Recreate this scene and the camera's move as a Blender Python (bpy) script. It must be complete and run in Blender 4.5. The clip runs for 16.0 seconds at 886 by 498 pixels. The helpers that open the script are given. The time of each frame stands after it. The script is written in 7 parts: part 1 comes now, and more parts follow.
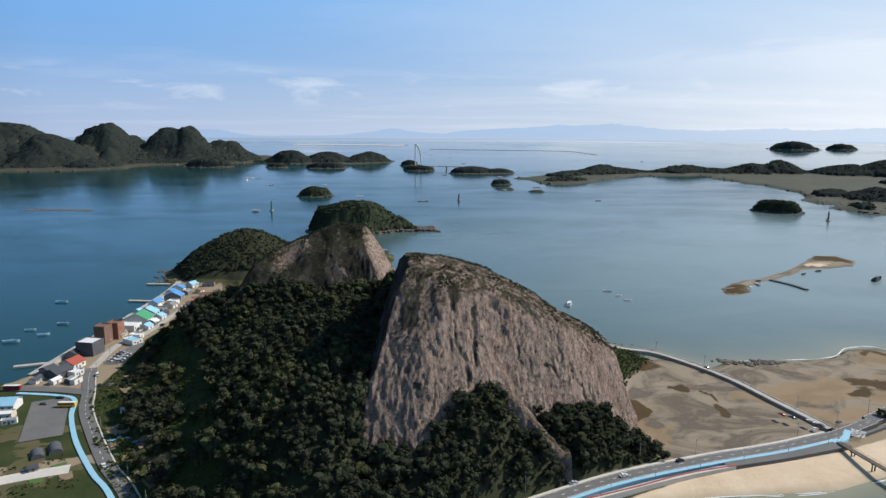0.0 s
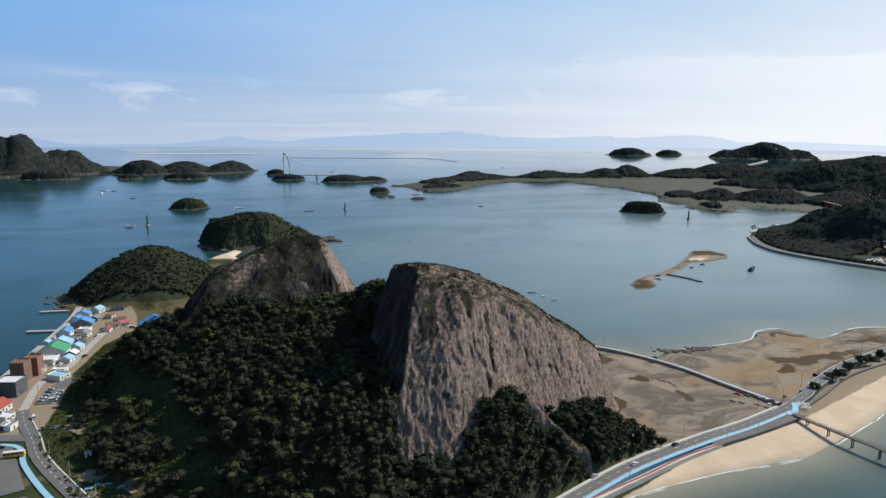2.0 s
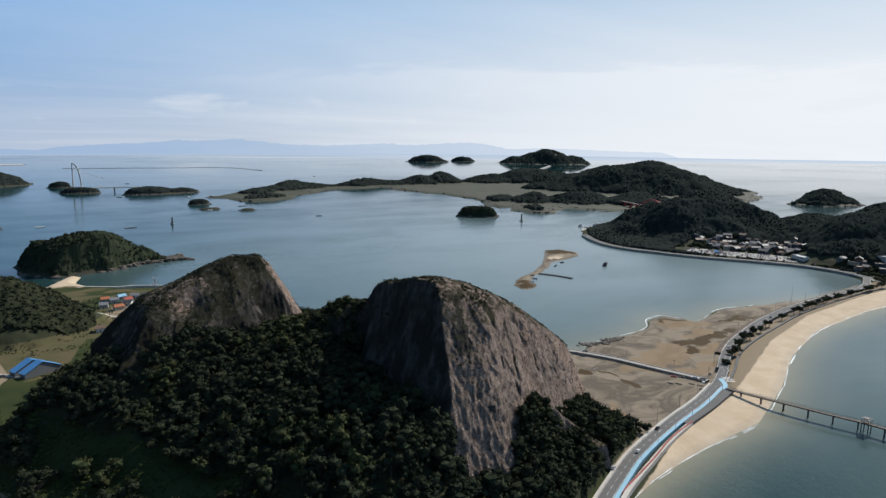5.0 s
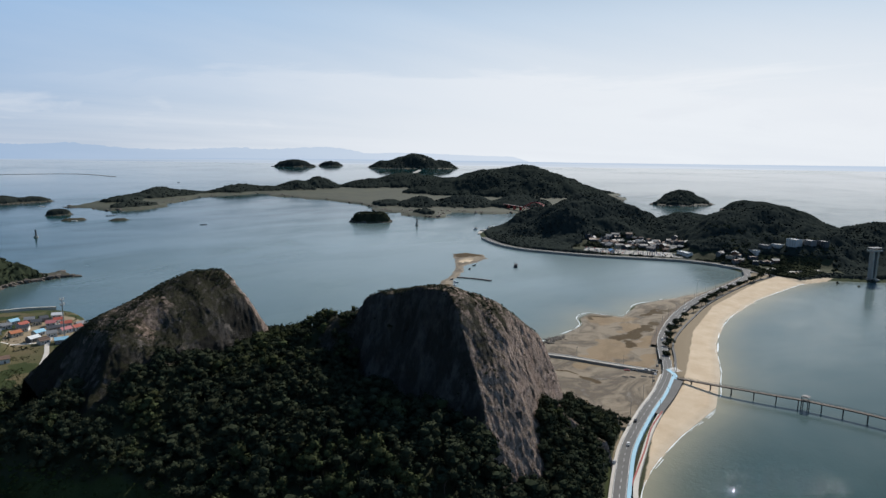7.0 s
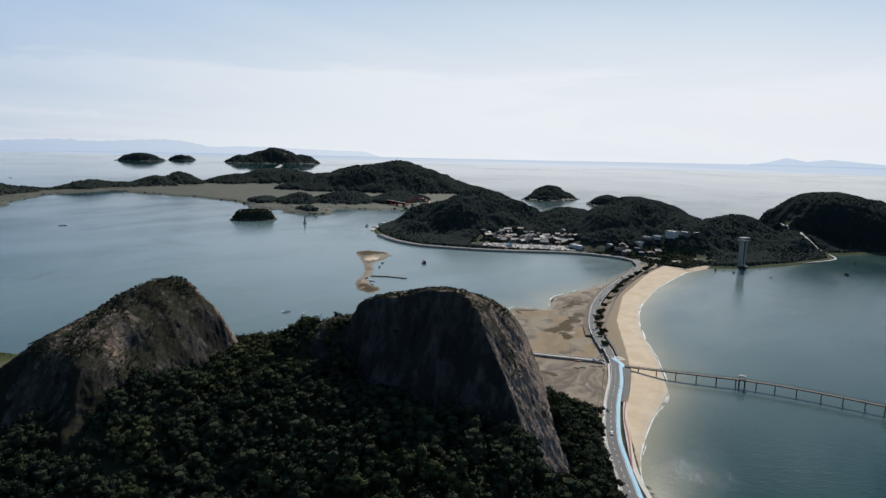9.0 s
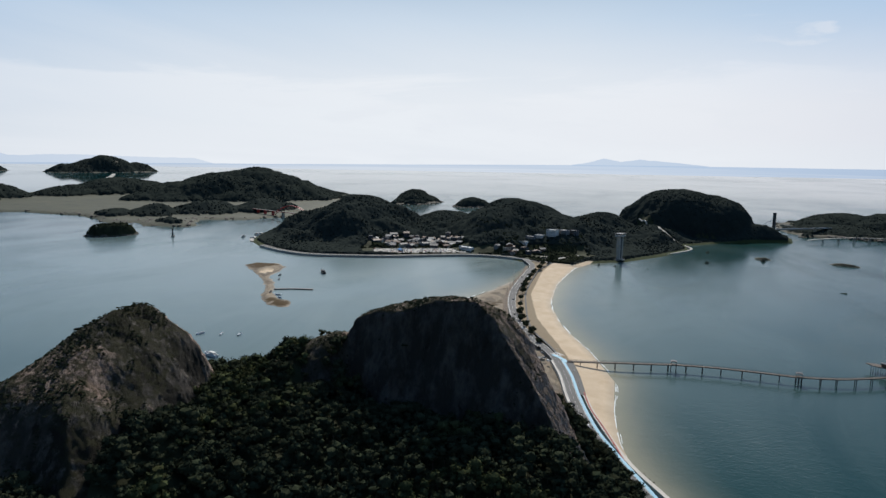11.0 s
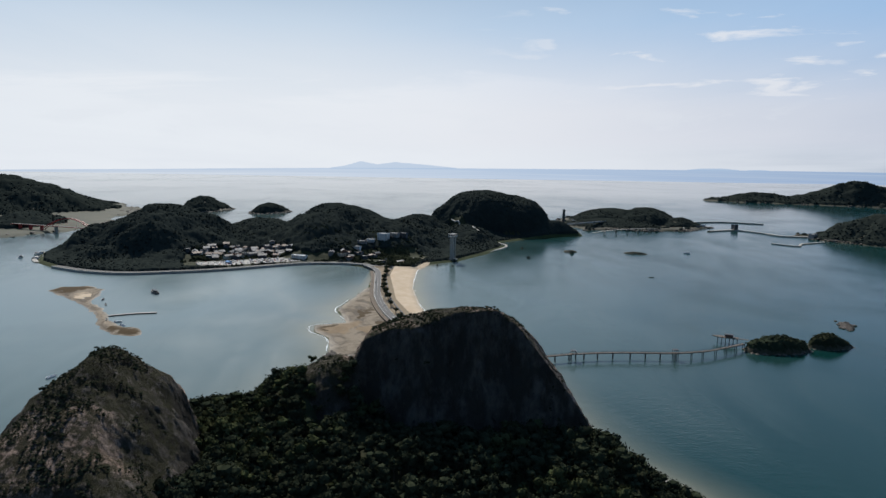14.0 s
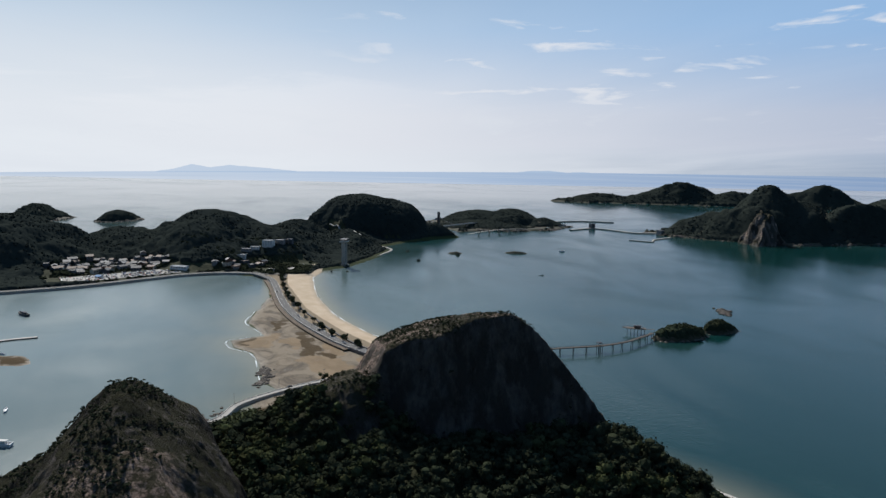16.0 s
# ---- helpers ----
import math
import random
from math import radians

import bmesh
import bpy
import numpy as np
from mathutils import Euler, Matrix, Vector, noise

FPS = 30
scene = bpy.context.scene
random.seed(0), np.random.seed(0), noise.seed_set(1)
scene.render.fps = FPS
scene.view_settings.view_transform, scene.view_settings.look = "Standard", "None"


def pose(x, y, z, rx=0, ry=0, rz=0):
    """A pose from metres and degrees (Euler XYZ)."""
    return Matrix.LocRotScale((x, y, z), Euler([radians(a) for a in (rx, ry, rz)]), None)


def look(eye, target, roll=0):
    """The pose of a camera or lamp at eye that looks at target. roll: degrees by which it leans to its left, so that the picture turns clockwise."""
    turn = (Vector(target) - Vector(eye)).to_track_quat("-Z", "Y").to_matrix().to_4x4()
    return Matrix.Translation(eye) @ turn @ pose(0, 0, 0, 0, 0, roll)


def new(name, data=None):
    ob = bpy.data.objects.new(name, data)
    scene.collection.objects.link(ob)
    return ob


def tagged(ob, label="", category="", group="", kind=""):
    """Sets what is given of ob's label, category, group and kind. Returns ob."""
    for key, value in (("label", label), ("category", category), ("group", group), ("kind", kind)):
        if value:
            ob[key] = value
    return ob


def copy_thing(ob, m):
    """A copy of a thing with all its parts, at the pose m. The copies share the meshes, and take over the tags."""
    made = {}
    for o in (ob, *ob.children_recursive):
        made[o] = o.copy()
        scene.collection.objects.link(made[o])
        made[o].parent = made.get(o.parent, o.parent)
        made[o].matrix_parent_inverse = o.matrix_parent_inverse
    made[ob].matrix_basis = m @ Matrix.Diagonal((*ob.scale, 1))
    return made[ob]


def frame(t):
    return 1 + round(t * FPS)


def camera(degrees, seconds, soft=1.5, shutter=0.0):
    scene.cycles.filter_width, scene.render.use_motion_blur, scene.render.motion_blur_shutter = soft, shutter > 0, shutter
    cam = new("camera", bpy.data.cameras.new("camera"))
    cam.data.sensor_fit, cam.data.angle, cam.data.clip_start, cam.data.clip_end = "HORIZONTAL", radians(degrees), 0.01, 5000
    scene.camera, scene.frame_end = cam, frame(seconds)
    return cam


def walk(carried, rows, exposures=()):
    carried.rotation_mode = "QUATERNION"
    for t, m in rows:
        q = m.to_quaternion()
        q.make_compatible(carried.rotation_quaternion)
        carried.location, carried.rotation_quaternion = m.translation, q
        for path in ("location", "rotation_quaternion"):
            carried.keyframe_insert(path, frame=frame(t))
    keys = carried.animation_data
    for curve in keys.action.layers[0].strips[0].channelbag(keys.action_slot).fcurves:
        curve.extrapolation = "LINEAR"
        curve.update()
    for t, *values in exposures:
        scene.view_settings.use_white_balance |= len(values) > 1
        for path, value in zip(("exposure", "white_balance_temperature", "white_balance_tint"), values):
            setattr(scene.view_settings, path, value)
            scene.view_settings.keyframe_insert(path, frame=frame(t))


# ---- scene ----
cam = camera(67.3, 16.0, soft=1.45)
PATH = [
    (0, (-1.818, -4.02, 176.325), (-1.816, -2.057, 175.94), 0.3),
    (0.5, (-22.262, -2.706, 176.329), (-22.148, -0.745, 175.949), 0.3),
    (1, (-42.657, -0.946, 176.343), (-42.43, 1.006, 175.973), 0.4),
    (1.5, (-62.79, 1.697, 176.35), (-62.452, 3.634, 175.985), 0.4),
    (2, (-82.56, 5.525, 176.349), (-82.116, 7.442, 175.989), 0.4),
    (2.5, (-101.847, 10.66, 176.355), (-101.298, 12.55, 175.999), 0.4),
    (3, (-120.581, 17.178, 176.356), (-119.929, 19.036, 176.007), 0.4),
    (3.5, (-138.563, 25.078, 176.348), (-137.809, 26.899, 176.006), 0.5),
    (4, (-155.598, 34.25, 176.359), (-154.748, 36.029, 176.021), 0.5),
    (4.2, (-161.99, 38.369, 176.37), (-161.102, 40.129, 176.033), 0.5),
    (6.3, (-224.65, 86.188, 176.806), (-223.411, 87.724, 176.482), 0.7),
    (6.5, (-230.29, 91.221, 176.818), (-229.014, 92.727, 176.496), 0.7),
    (7, (-243.576, 104.988, 176.853), (-242.22, 106.424, 176.537), 0.8),
    (7.5, (-256.018, 119.863, 176.885), (-254.586, 121.223, 176.569), 0.8),
    (8, (-267.469, 135.835, 176.902), (-265.963, 137.113, 176.588), 0.8),
    (8.2, (-271.597, 142.623, 176.901), (-270.065, 143.868, 176.586), 1.0),
    (10.3, (-310.108, 217.973, 176.751), (-308.318, 218.811, 176.441), 1.1),
    (10.5, (-313.237, 225.415, 176.744), (-311.428, 226.211, 176.44), 0.9),
    (11, (-319.683, 244.64, 176.717), (-317.829, 245.329, 176.418), 1.0),
    (11.5, (-324.719, 264.318, 176.684), (-322.827, 264.896, 176.39), 1.0),
    (12, (-328.349, 284.286, 176.645), (-326.426, 284.752, 176.354), 0.9),
    (12.5, (-330.562, 304.459, 176.61), (-328.615, 304.809, 176.321), 0.9),
    (13, (-331.37, 324.778, 176.581), (-329.404, 325.011, 176.295), 0.9),
    (13.5, (-330.924, 345.126, 176.559), (-328.948, 345.242, 176.276), 0.9),
    (14, (-329.362, 365.424, 176.543), (-327.381, 365.422, 176.264), 0.9),
    (14.5, (-326.825, 385.667, 176.533), (-324.847, 385.548, 176.258), 0.9),
    (15, (-323.506, 405.857, 176.525), (-321.539, 405.62, 176.253), 0.8),
    (15.5, (-319.688, 426.009, 176.517), (-317.738, 425.655, 176.25), 0.9),
    (16, (-315.677, 446.13, 176.515), (-313.75, 445.663, 176.252), 1.0),
]
UNIT = 0.968                                       # metres in one unit of the plan
walk(cam, [(t, look(UNIT * Vector(eye), UNIT * Vector(target), roll)) for t, eye, target, roll in PATH],
     exposures=[(0, 0.14, 6320, 9), (4, -0.02, 6310, 9), (7, -0.11, 6290, 9), (13, -0.14, 6270, 9), (16, -0.2, 6220, 9)])

# ---- sky, sun ----
SUN_AZ, SUN_EL = radians(74), radians(41)          # clockwise from +y, above the horizon
sun_data = bpy.data.lights.new("sun", "SUN")
sun_data.energy, sun_data.angle, sun_data.color = 5.0, radians(0.6), (1.0, 0.93, 0.84)
sun = new("sun", sun_data)
sun.matrix_world = look((0, 0, 900), (-math.sin(SUN_AZ) * 900, -math.cos(SUN_AZ) * 900, 900 - math.tan(SUN_EL) * 900))


class Nodes:
    """Short hand for building a node tree."""

    def __init__(self, tree):
        self.tree = tree
        tree.nodes.clear()

    def add(self, kind, **inputs):
        n = self.tree.nodes.new(kind)
        for key, value in inputs.items():
            self.put(n.inputs[int(key[1:]) if key[0] == "_" else key.replace("_", " ")], value)
        return n

    def put(self, socket, value):
        if isinstance(value, bpy.types.NodeSocket):
            self.tree.links.new(value, socket)
        elif isinstance(value, tuple) and len(value) == 3 and socket.type == "RGBA":
            socket.default_value = (*value, 1)
        else:
            socket.default_value = value

    def math(self, op, a, b=0.0, c=0.0, clamp=False):
        n = self.add("ShaderNodeMath", _0=a, _1=b, _2=c)
        n.operation, n.use_clamp = op, clamp
        return n.outputs[0]

    def mix(self, fac, a, b, blend="MIX"):
        n = self.tree.nodes.new("ShaderNodeMix")
        n.data_type, n.blend_type = "RGBA", blend
        for sock, value in ((n.inputs[0], fac), (n.inputs[6], a), (n.inputs[7], b)):
            self.put(sock, value)
        return n.outputs[2]

    def ramp(self, fac, stops):
        n = self.add("ShaderNodeValToRGB", Fac=fac)
        el = n.color_ramp.elements
        while len(el) < len(stops):
            el.new(0.5)
        for e, (p, c) in zip(el, stops):
            e.position = p
            e.color = (c, c, c, 1) if isinstance(c, (int, float)) else (*c, 1)
        return n.outputs[0]

    def noise(self, vec, scale, detail=4.0, rough=0.55, dist=0.0):
        n = self.add("ShaderNodeTexNoise", Scale=scale, Detail=detail, Roughness=rough, Distortion=dist)
        if vec is not None:
            self.put(n.inputs["Vector"], vec)
        return n.outputs[0]

    def scaled(self, vec, x, y, z):
        n = self.add("ShaderNodeVectorMath", _0=vec, _1=(x, y, z))
        n.operation = "MULTIPLY"
        return n.outputs[0]


world = bpy.data.worlds.new("sky")
scene.world = world
world.use_nodes = True
W = Nodes(world.node_tree)
way = W.add("ShaderNodeTexCoord").outputs["Generated"]
sep = W.add("ShaderNodeSeparateXYZ", Vector=way)
dx, dy, dz = sep.outputs
az = W.math("MULTIPLY_ADD", W.math("ARCTAN2", dx, dy), 1 / (2 * math.pi), 0.5)      # compass bearing, a full turn from 0 to 1
DIP = ((-180, 0.015), (-60, 0.025), (-20, 0.0265), (35, 0.0265), (55, 0.0265), (66, 0.0248), (81, 0.0208), (100, 0.0175), (115, 0.0142), (135, 0.0113), (180, 0.015))
dip = W.ramp(az, [(b / 360 + 0.5, d) for b, d in DIP])      # how far the sea's hazy horizon lies below level
over = W.math("ADD", dz, dip)
up = W.math("MAXIMUM", W.math("ABSOLUTE", over), 0.004)
vec = W.add("ShaderNodeCombineXYZ", X=dx, Y=dy, Z=up).outputs[0]
sky = W.add("ShaderNodeTexSky")
sky.sky_type, sky.sun_disc = "NISHITA", False
W.put(sky.inputs[0], vec)
sky.sun_elevation, sky.sun_rotation = SUN_EL, SUN_AZ
sky.altitude, sky.air_density, sky.dust_density, sky.ozone_density = 150, 1.0, 0.9, 1.6
# how far a direction lies from the sun's side of the horizon
side = W.math("ADD", W.math("MULTIPLY", dx, math.sin(SUN_AZ)), W.math("MULTIPLY", dy, math.cos(SUN_AZ)))
side01 = W.math("MULTIPLY_ADD", side, 0.5, 0.5, clamp=True)
# thin high cloud: streaks on a plane far above
flat = W.math("ADD", up, 0.05)
plane = W.add("ShaderNodeCombineXYZ", X=W.math("DIVIDE", dx, flat), Y=W.math("DIVIDE", dy, flat), Z=0.0).outputs[0]
veil = W.noise(W.scaled(plane, 0.14, 0.30, 1), 1.0, 6.0, 0.55, 0.5)
veil = W.math("MULTIPLY_ADD", veil, 1.6, -0.9)
veil = W.math("ADD", veil, W.math("MULTIPLY", W.math("POWER", side01, 5.0), 0.95), clamp=True)
puff = W.noise(W.scaled(way, 8.0, 8.0, 30.0), 1.0, 7.0, 0.6, 0.4)
puff = W.math("MULTIPLY", W.ramp(puff, [(0.54, 0.0), (0.68, 1.0)]), W.ramp(up, [(0.035, 0.0), (0.05, 1.0), (0.075, 1.0), (0.10, 0.0)]))
low = W.ramp(up, [(0.0, 1.0), (0.06, 0.82), (0.14, 0.42), (0.24, 0.1), (0.34, 0.0)])   # haze toward the horizon
front = W.ramp(side01, [(0.1, 0.0), (0.38, 1.0)])                                      # haze glows on the sun's side only
haze = W.math("MULTIPLY", W.math("MULTIPLY", low, front), W.math("MULTIPLY_ADD", W.math("POWER", side01, 2.5), 1.0, 0.14), clamp=True)
bank = W.math("ADD", up, W.math("MULTIPLY_ADD", W.noise(W.scaled(way, 2.0, 2.0, 14.0), 1.0, 6.0, 0.62, 0.6), 0.16, -0.08))
bank = W.ramp(bank, [(0.0, 0.75), (0.05, 1.0), (0.105, 1.0), (0.135, 0.35), (0.2, 0.12), (0.5, 0.0)])      # a long bank of thin cloud toward the sun
glare = W.math("MULTIPLY", W.math("POWER", side01, 3.0), bank)
haze = W.math("MAXIMUM", haze, glare)
haze = W.math("MAXIMUM", haze, W.math("MULTIPLY", front, W.ramp(up, [(0.0, 0.7), (0.06, 0.45), (0.12, 0.15), (0.2, 0.0)])))
south = W.ramp(az, [(0.75, 0.0), (0.88, 0.8)])      # clearer air to the south
haze = W.math("MULTIPLY", haze, W.math("SUBTRACT", 1.0, W.math("MULTIPLY", south, 0.75)))
white = W.mix(W.math("POWER", side01, 2.0), (6.8, 8.0, 10.8), (15.0, 15.2, 15.4))
deep = W.math("MULTIPLY", front, W.math("SUBTRACT", 1.0, W.math("MULTIPLY", W.math("POWER", side01, 3.0), 0.3)))
col = W.mix(W.math("MULTIPLY", deep, W.ramp(up, [(0.0, 0.5), (0.05, 0.65), (0.1, 0.8), (0.2, 0.95), (0.3, 0.6), (0.45, 0.45), (0.8, 0.4)])), W.scaled(sky.outputs[0], 0.58, 0.58, 0.6), W.mix(W.math("POWER", side01, 2.4), (2.1, 5.9, 12.2), (7.6, 11.2, 14.8)))
col = W.mix(haze, col, white)
col = W.mix(W.math("MULTIPLY", veil, W.ramp(up, [(0.0, 1.0), (0.1, 0.95), (0.2, 0.5), (0.32, 0.1), (0.5, 0.0)])), col, W.mix(side01, (10.4, 11.0, 12.2), (13.6, 13.9, 14.4)))
warm = W.math("MULTIPLY", W.ramp(az, [(0.70, 0.0), (0.77, 1.0)]), W.ramp(up, [(0.0, 0.15), (0.022, 0.35), (0.04, 0.75), (0.085, 0.7), (0.13, 0.4), (0.2, 0.0)]))       # dusty haze over the southern sea
col = W.mix(warm, col, W.mix(south, (14.0, 13.9, 14.3), (8.7, 9.1, 10.9)))
azure = W.math("MULTIPLY", W.ramp(az, [(0.72, 0.0), (0.86, 1.0)]), W.ramp(up, [(0.08, 0.0), (0.18, 0.55), (0.4, 0.6), (0.8, 0.2)]))
col = W.mix(azure, col, (5.4, 8.5, 12.9))
col = W.mix(W.math("MULTIPLY", puff, 0.38), col, (13.0, 13.3, 13.9))       # fair-weather clouds low in the north
fleck = W.noise(W.scaled(way, 7.5, 7.5, 46.0), 1.0, 6.0, 0.55, 0.4)
fleck = W.math("MULTIPLY", W.ramp(fleck, [(0.585, 0.0), (0.68, 1.0)]), W.math("MULTIPLY", W.ramp(az, [(0.755, 0.0), (0.79, 1.0)]), W.ramp(up, [(0.07, 0.0), (0.11, 1.0), (0.27, 1.0), (0.34, 0.2)])))       # small flecks of cloud in the south-east
col = W.mix(W.math("MULTIPLY", fleck, 0.75), col, (14.0, 13.9, 14.2))
# mountains and islands beyond the sea, by compass bearing: thousandths of a radian above the horizon
RIDGE = ((-180, 0), (-23, 0), (-20.4, 9.3), (-18.6, 11), (-16, 1), (-9, 1.5), (-5.8, 7.5), (-4.2, 12.5), (-2.5, 6.5), (0.3, 4), (1.5, 8.8), (4.8, 12.5), (8, 14.5), (9.9, 18.7), (11.8, 16.5), (13.9, 21), (16, 16.5),
         (18.6, 13.2), (21, 11.8), (24, 14), (26.2, 16.2), (28.5, 13.5), (32.6, 17.5), (34.5, 17.8), (36.8, 8.5), (40, 11), (46.3, 7.8), (49.4, 7), (50.6, 0))
ISLES = ((80.8, 0), (82, 5), (83.1, 10.5), (84.5, 5), (85.6, 8.8), (88.3, 5.5), (91.3, 0), (110.5, 0), (111, 2.4), (113.3, 2.6), (114, 0), (115, 1.2), (116, 0))
ridge = W.math("MAXIMUM", *(W.ramp(az, [(b / 360 + 0.5, h / 25) for b, h in line]) for line in (RIDGE, ISLES)))
rough_az = W.noise(W.scaled(way, 90, 90, 0), 1.0, 4.0, 0.6)
top = W.math("MULTIPLY", ridge, 0.025)
top = W.math("ADD", top, W.math("MULTIPLY", W.math("MULTIPLY", ridge, W.math("SUBTRACT", rough_az, 0.5)), 0.010))
inland = W.math("MULTIPLY", W.math("MULTIPLY", W.math("LESS_THAN", over, top), W.math("GREATER_THAN", over, -0.0008)), W.math("GREATER_THAN", ridge, 0.02))
inland = W.math("MULTIPLY", inland, W.ramp(az, [(b / 360 + 0.5, f) for b, f in ((-20, 0.9), (8, 0.85), (20, 0.6), (36, 0.5), (46, 0.4), (70, 0.5), (83, 0.6), (110, 0.75))]))      # distance haze painted in, thicker or thinner by bearing
# one flat blue for far land, its haze put into the colour
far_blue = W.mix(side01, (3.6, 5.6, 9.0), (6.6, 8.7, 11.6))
# far sea, out to the horizon, sky reflection and haze painted into its colour
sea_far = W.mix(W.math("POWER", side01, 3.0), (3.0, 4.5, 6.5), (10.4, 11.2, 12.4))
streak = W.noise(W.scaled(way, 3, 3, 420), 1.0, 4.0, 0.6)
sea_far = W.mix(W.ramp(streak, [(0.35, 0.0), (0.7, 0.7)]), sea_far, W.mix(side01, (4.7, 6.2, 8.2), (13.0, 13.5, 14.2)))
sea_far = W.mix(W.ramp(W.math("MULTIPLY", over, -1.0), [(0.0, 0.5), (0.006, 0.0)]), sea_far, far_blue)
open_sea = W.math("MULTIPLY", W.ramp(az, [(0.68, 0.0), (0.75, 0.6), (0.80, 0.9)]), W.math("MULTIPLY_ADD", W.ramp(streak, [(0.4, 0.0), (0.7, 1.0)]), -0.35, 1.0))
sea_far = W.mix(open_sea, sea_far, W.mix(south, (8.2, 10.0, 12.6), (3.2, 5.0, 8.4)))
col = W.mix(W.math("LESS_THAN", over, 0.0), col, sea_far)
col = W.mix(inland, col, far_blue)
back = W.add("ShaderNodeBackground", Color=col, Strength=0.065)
out = W.add("ShaderNodeOutputWorld", Surface=back.outputs[0])

# ---- materials ----
def material(name, c1, c2, scale=0.2, rough=0.85, bump=0.3, bump_scale=2.0, metal=0.0, fine=None, island=0.0, object_random=0.0, specular=0.35):
    """Two tones mixed by noise at two scales, with fine relief. Lengths in metres."""
    m = bpy.data.materials.new(name)
    m.use_nodes = True
    N = Nodes(m.node_tree)
    at = N.add("ShaderNodeNewGeometry").outputs["Position"]
    big = N.noise(at, scale, 5.0, 0.6)
    small = N.noise(at, fine or scale * 9, 4.0, 0.65)
    fac = N.math("MULTIPLY_ADD", small, 0.45, N.math("MULTIPLY", big, 0.55))
    col = N.mix(N.ramp(fac, [(0.36, 0.0), (0.64, 1.0)]), c1, c2)
    if island or object_random:
        g = N.add("ShaderNodeNewGeometry").outputs["Random Per Island"] if island else N.add("ShaderNodeObjectInfo").outputs["Random"]
        k = island or object_random
        hue = N.add("ShaderNodeHueSaturation", Hue=N.math("MULTIPLY_ADD", g, 0.06 * k, 0.5 - 0.03 * k), Saturation=1.0, Value=N.math("MULTIPLY_ADD", g, k, 1.0 - 0.5 * k), Color=col)
        col = hue.outputs[0]
    b = N.add("ShaderNodeBump", Strength=bump, Distance=0.35, Height=N.noise(at, bump_scale, 6.0, 0.6))
    p = N.add("ShaderNodeBsdfPrincipled", Base_Color=col, Roughness=rough, Metallic=metal, Normal=b.outputs[0])
    p.inputs["Specular IOR Level"].default_value = specular
    N.add("ShaderNodeOutputMaterial", Surface=p.outputs[0])
    return m


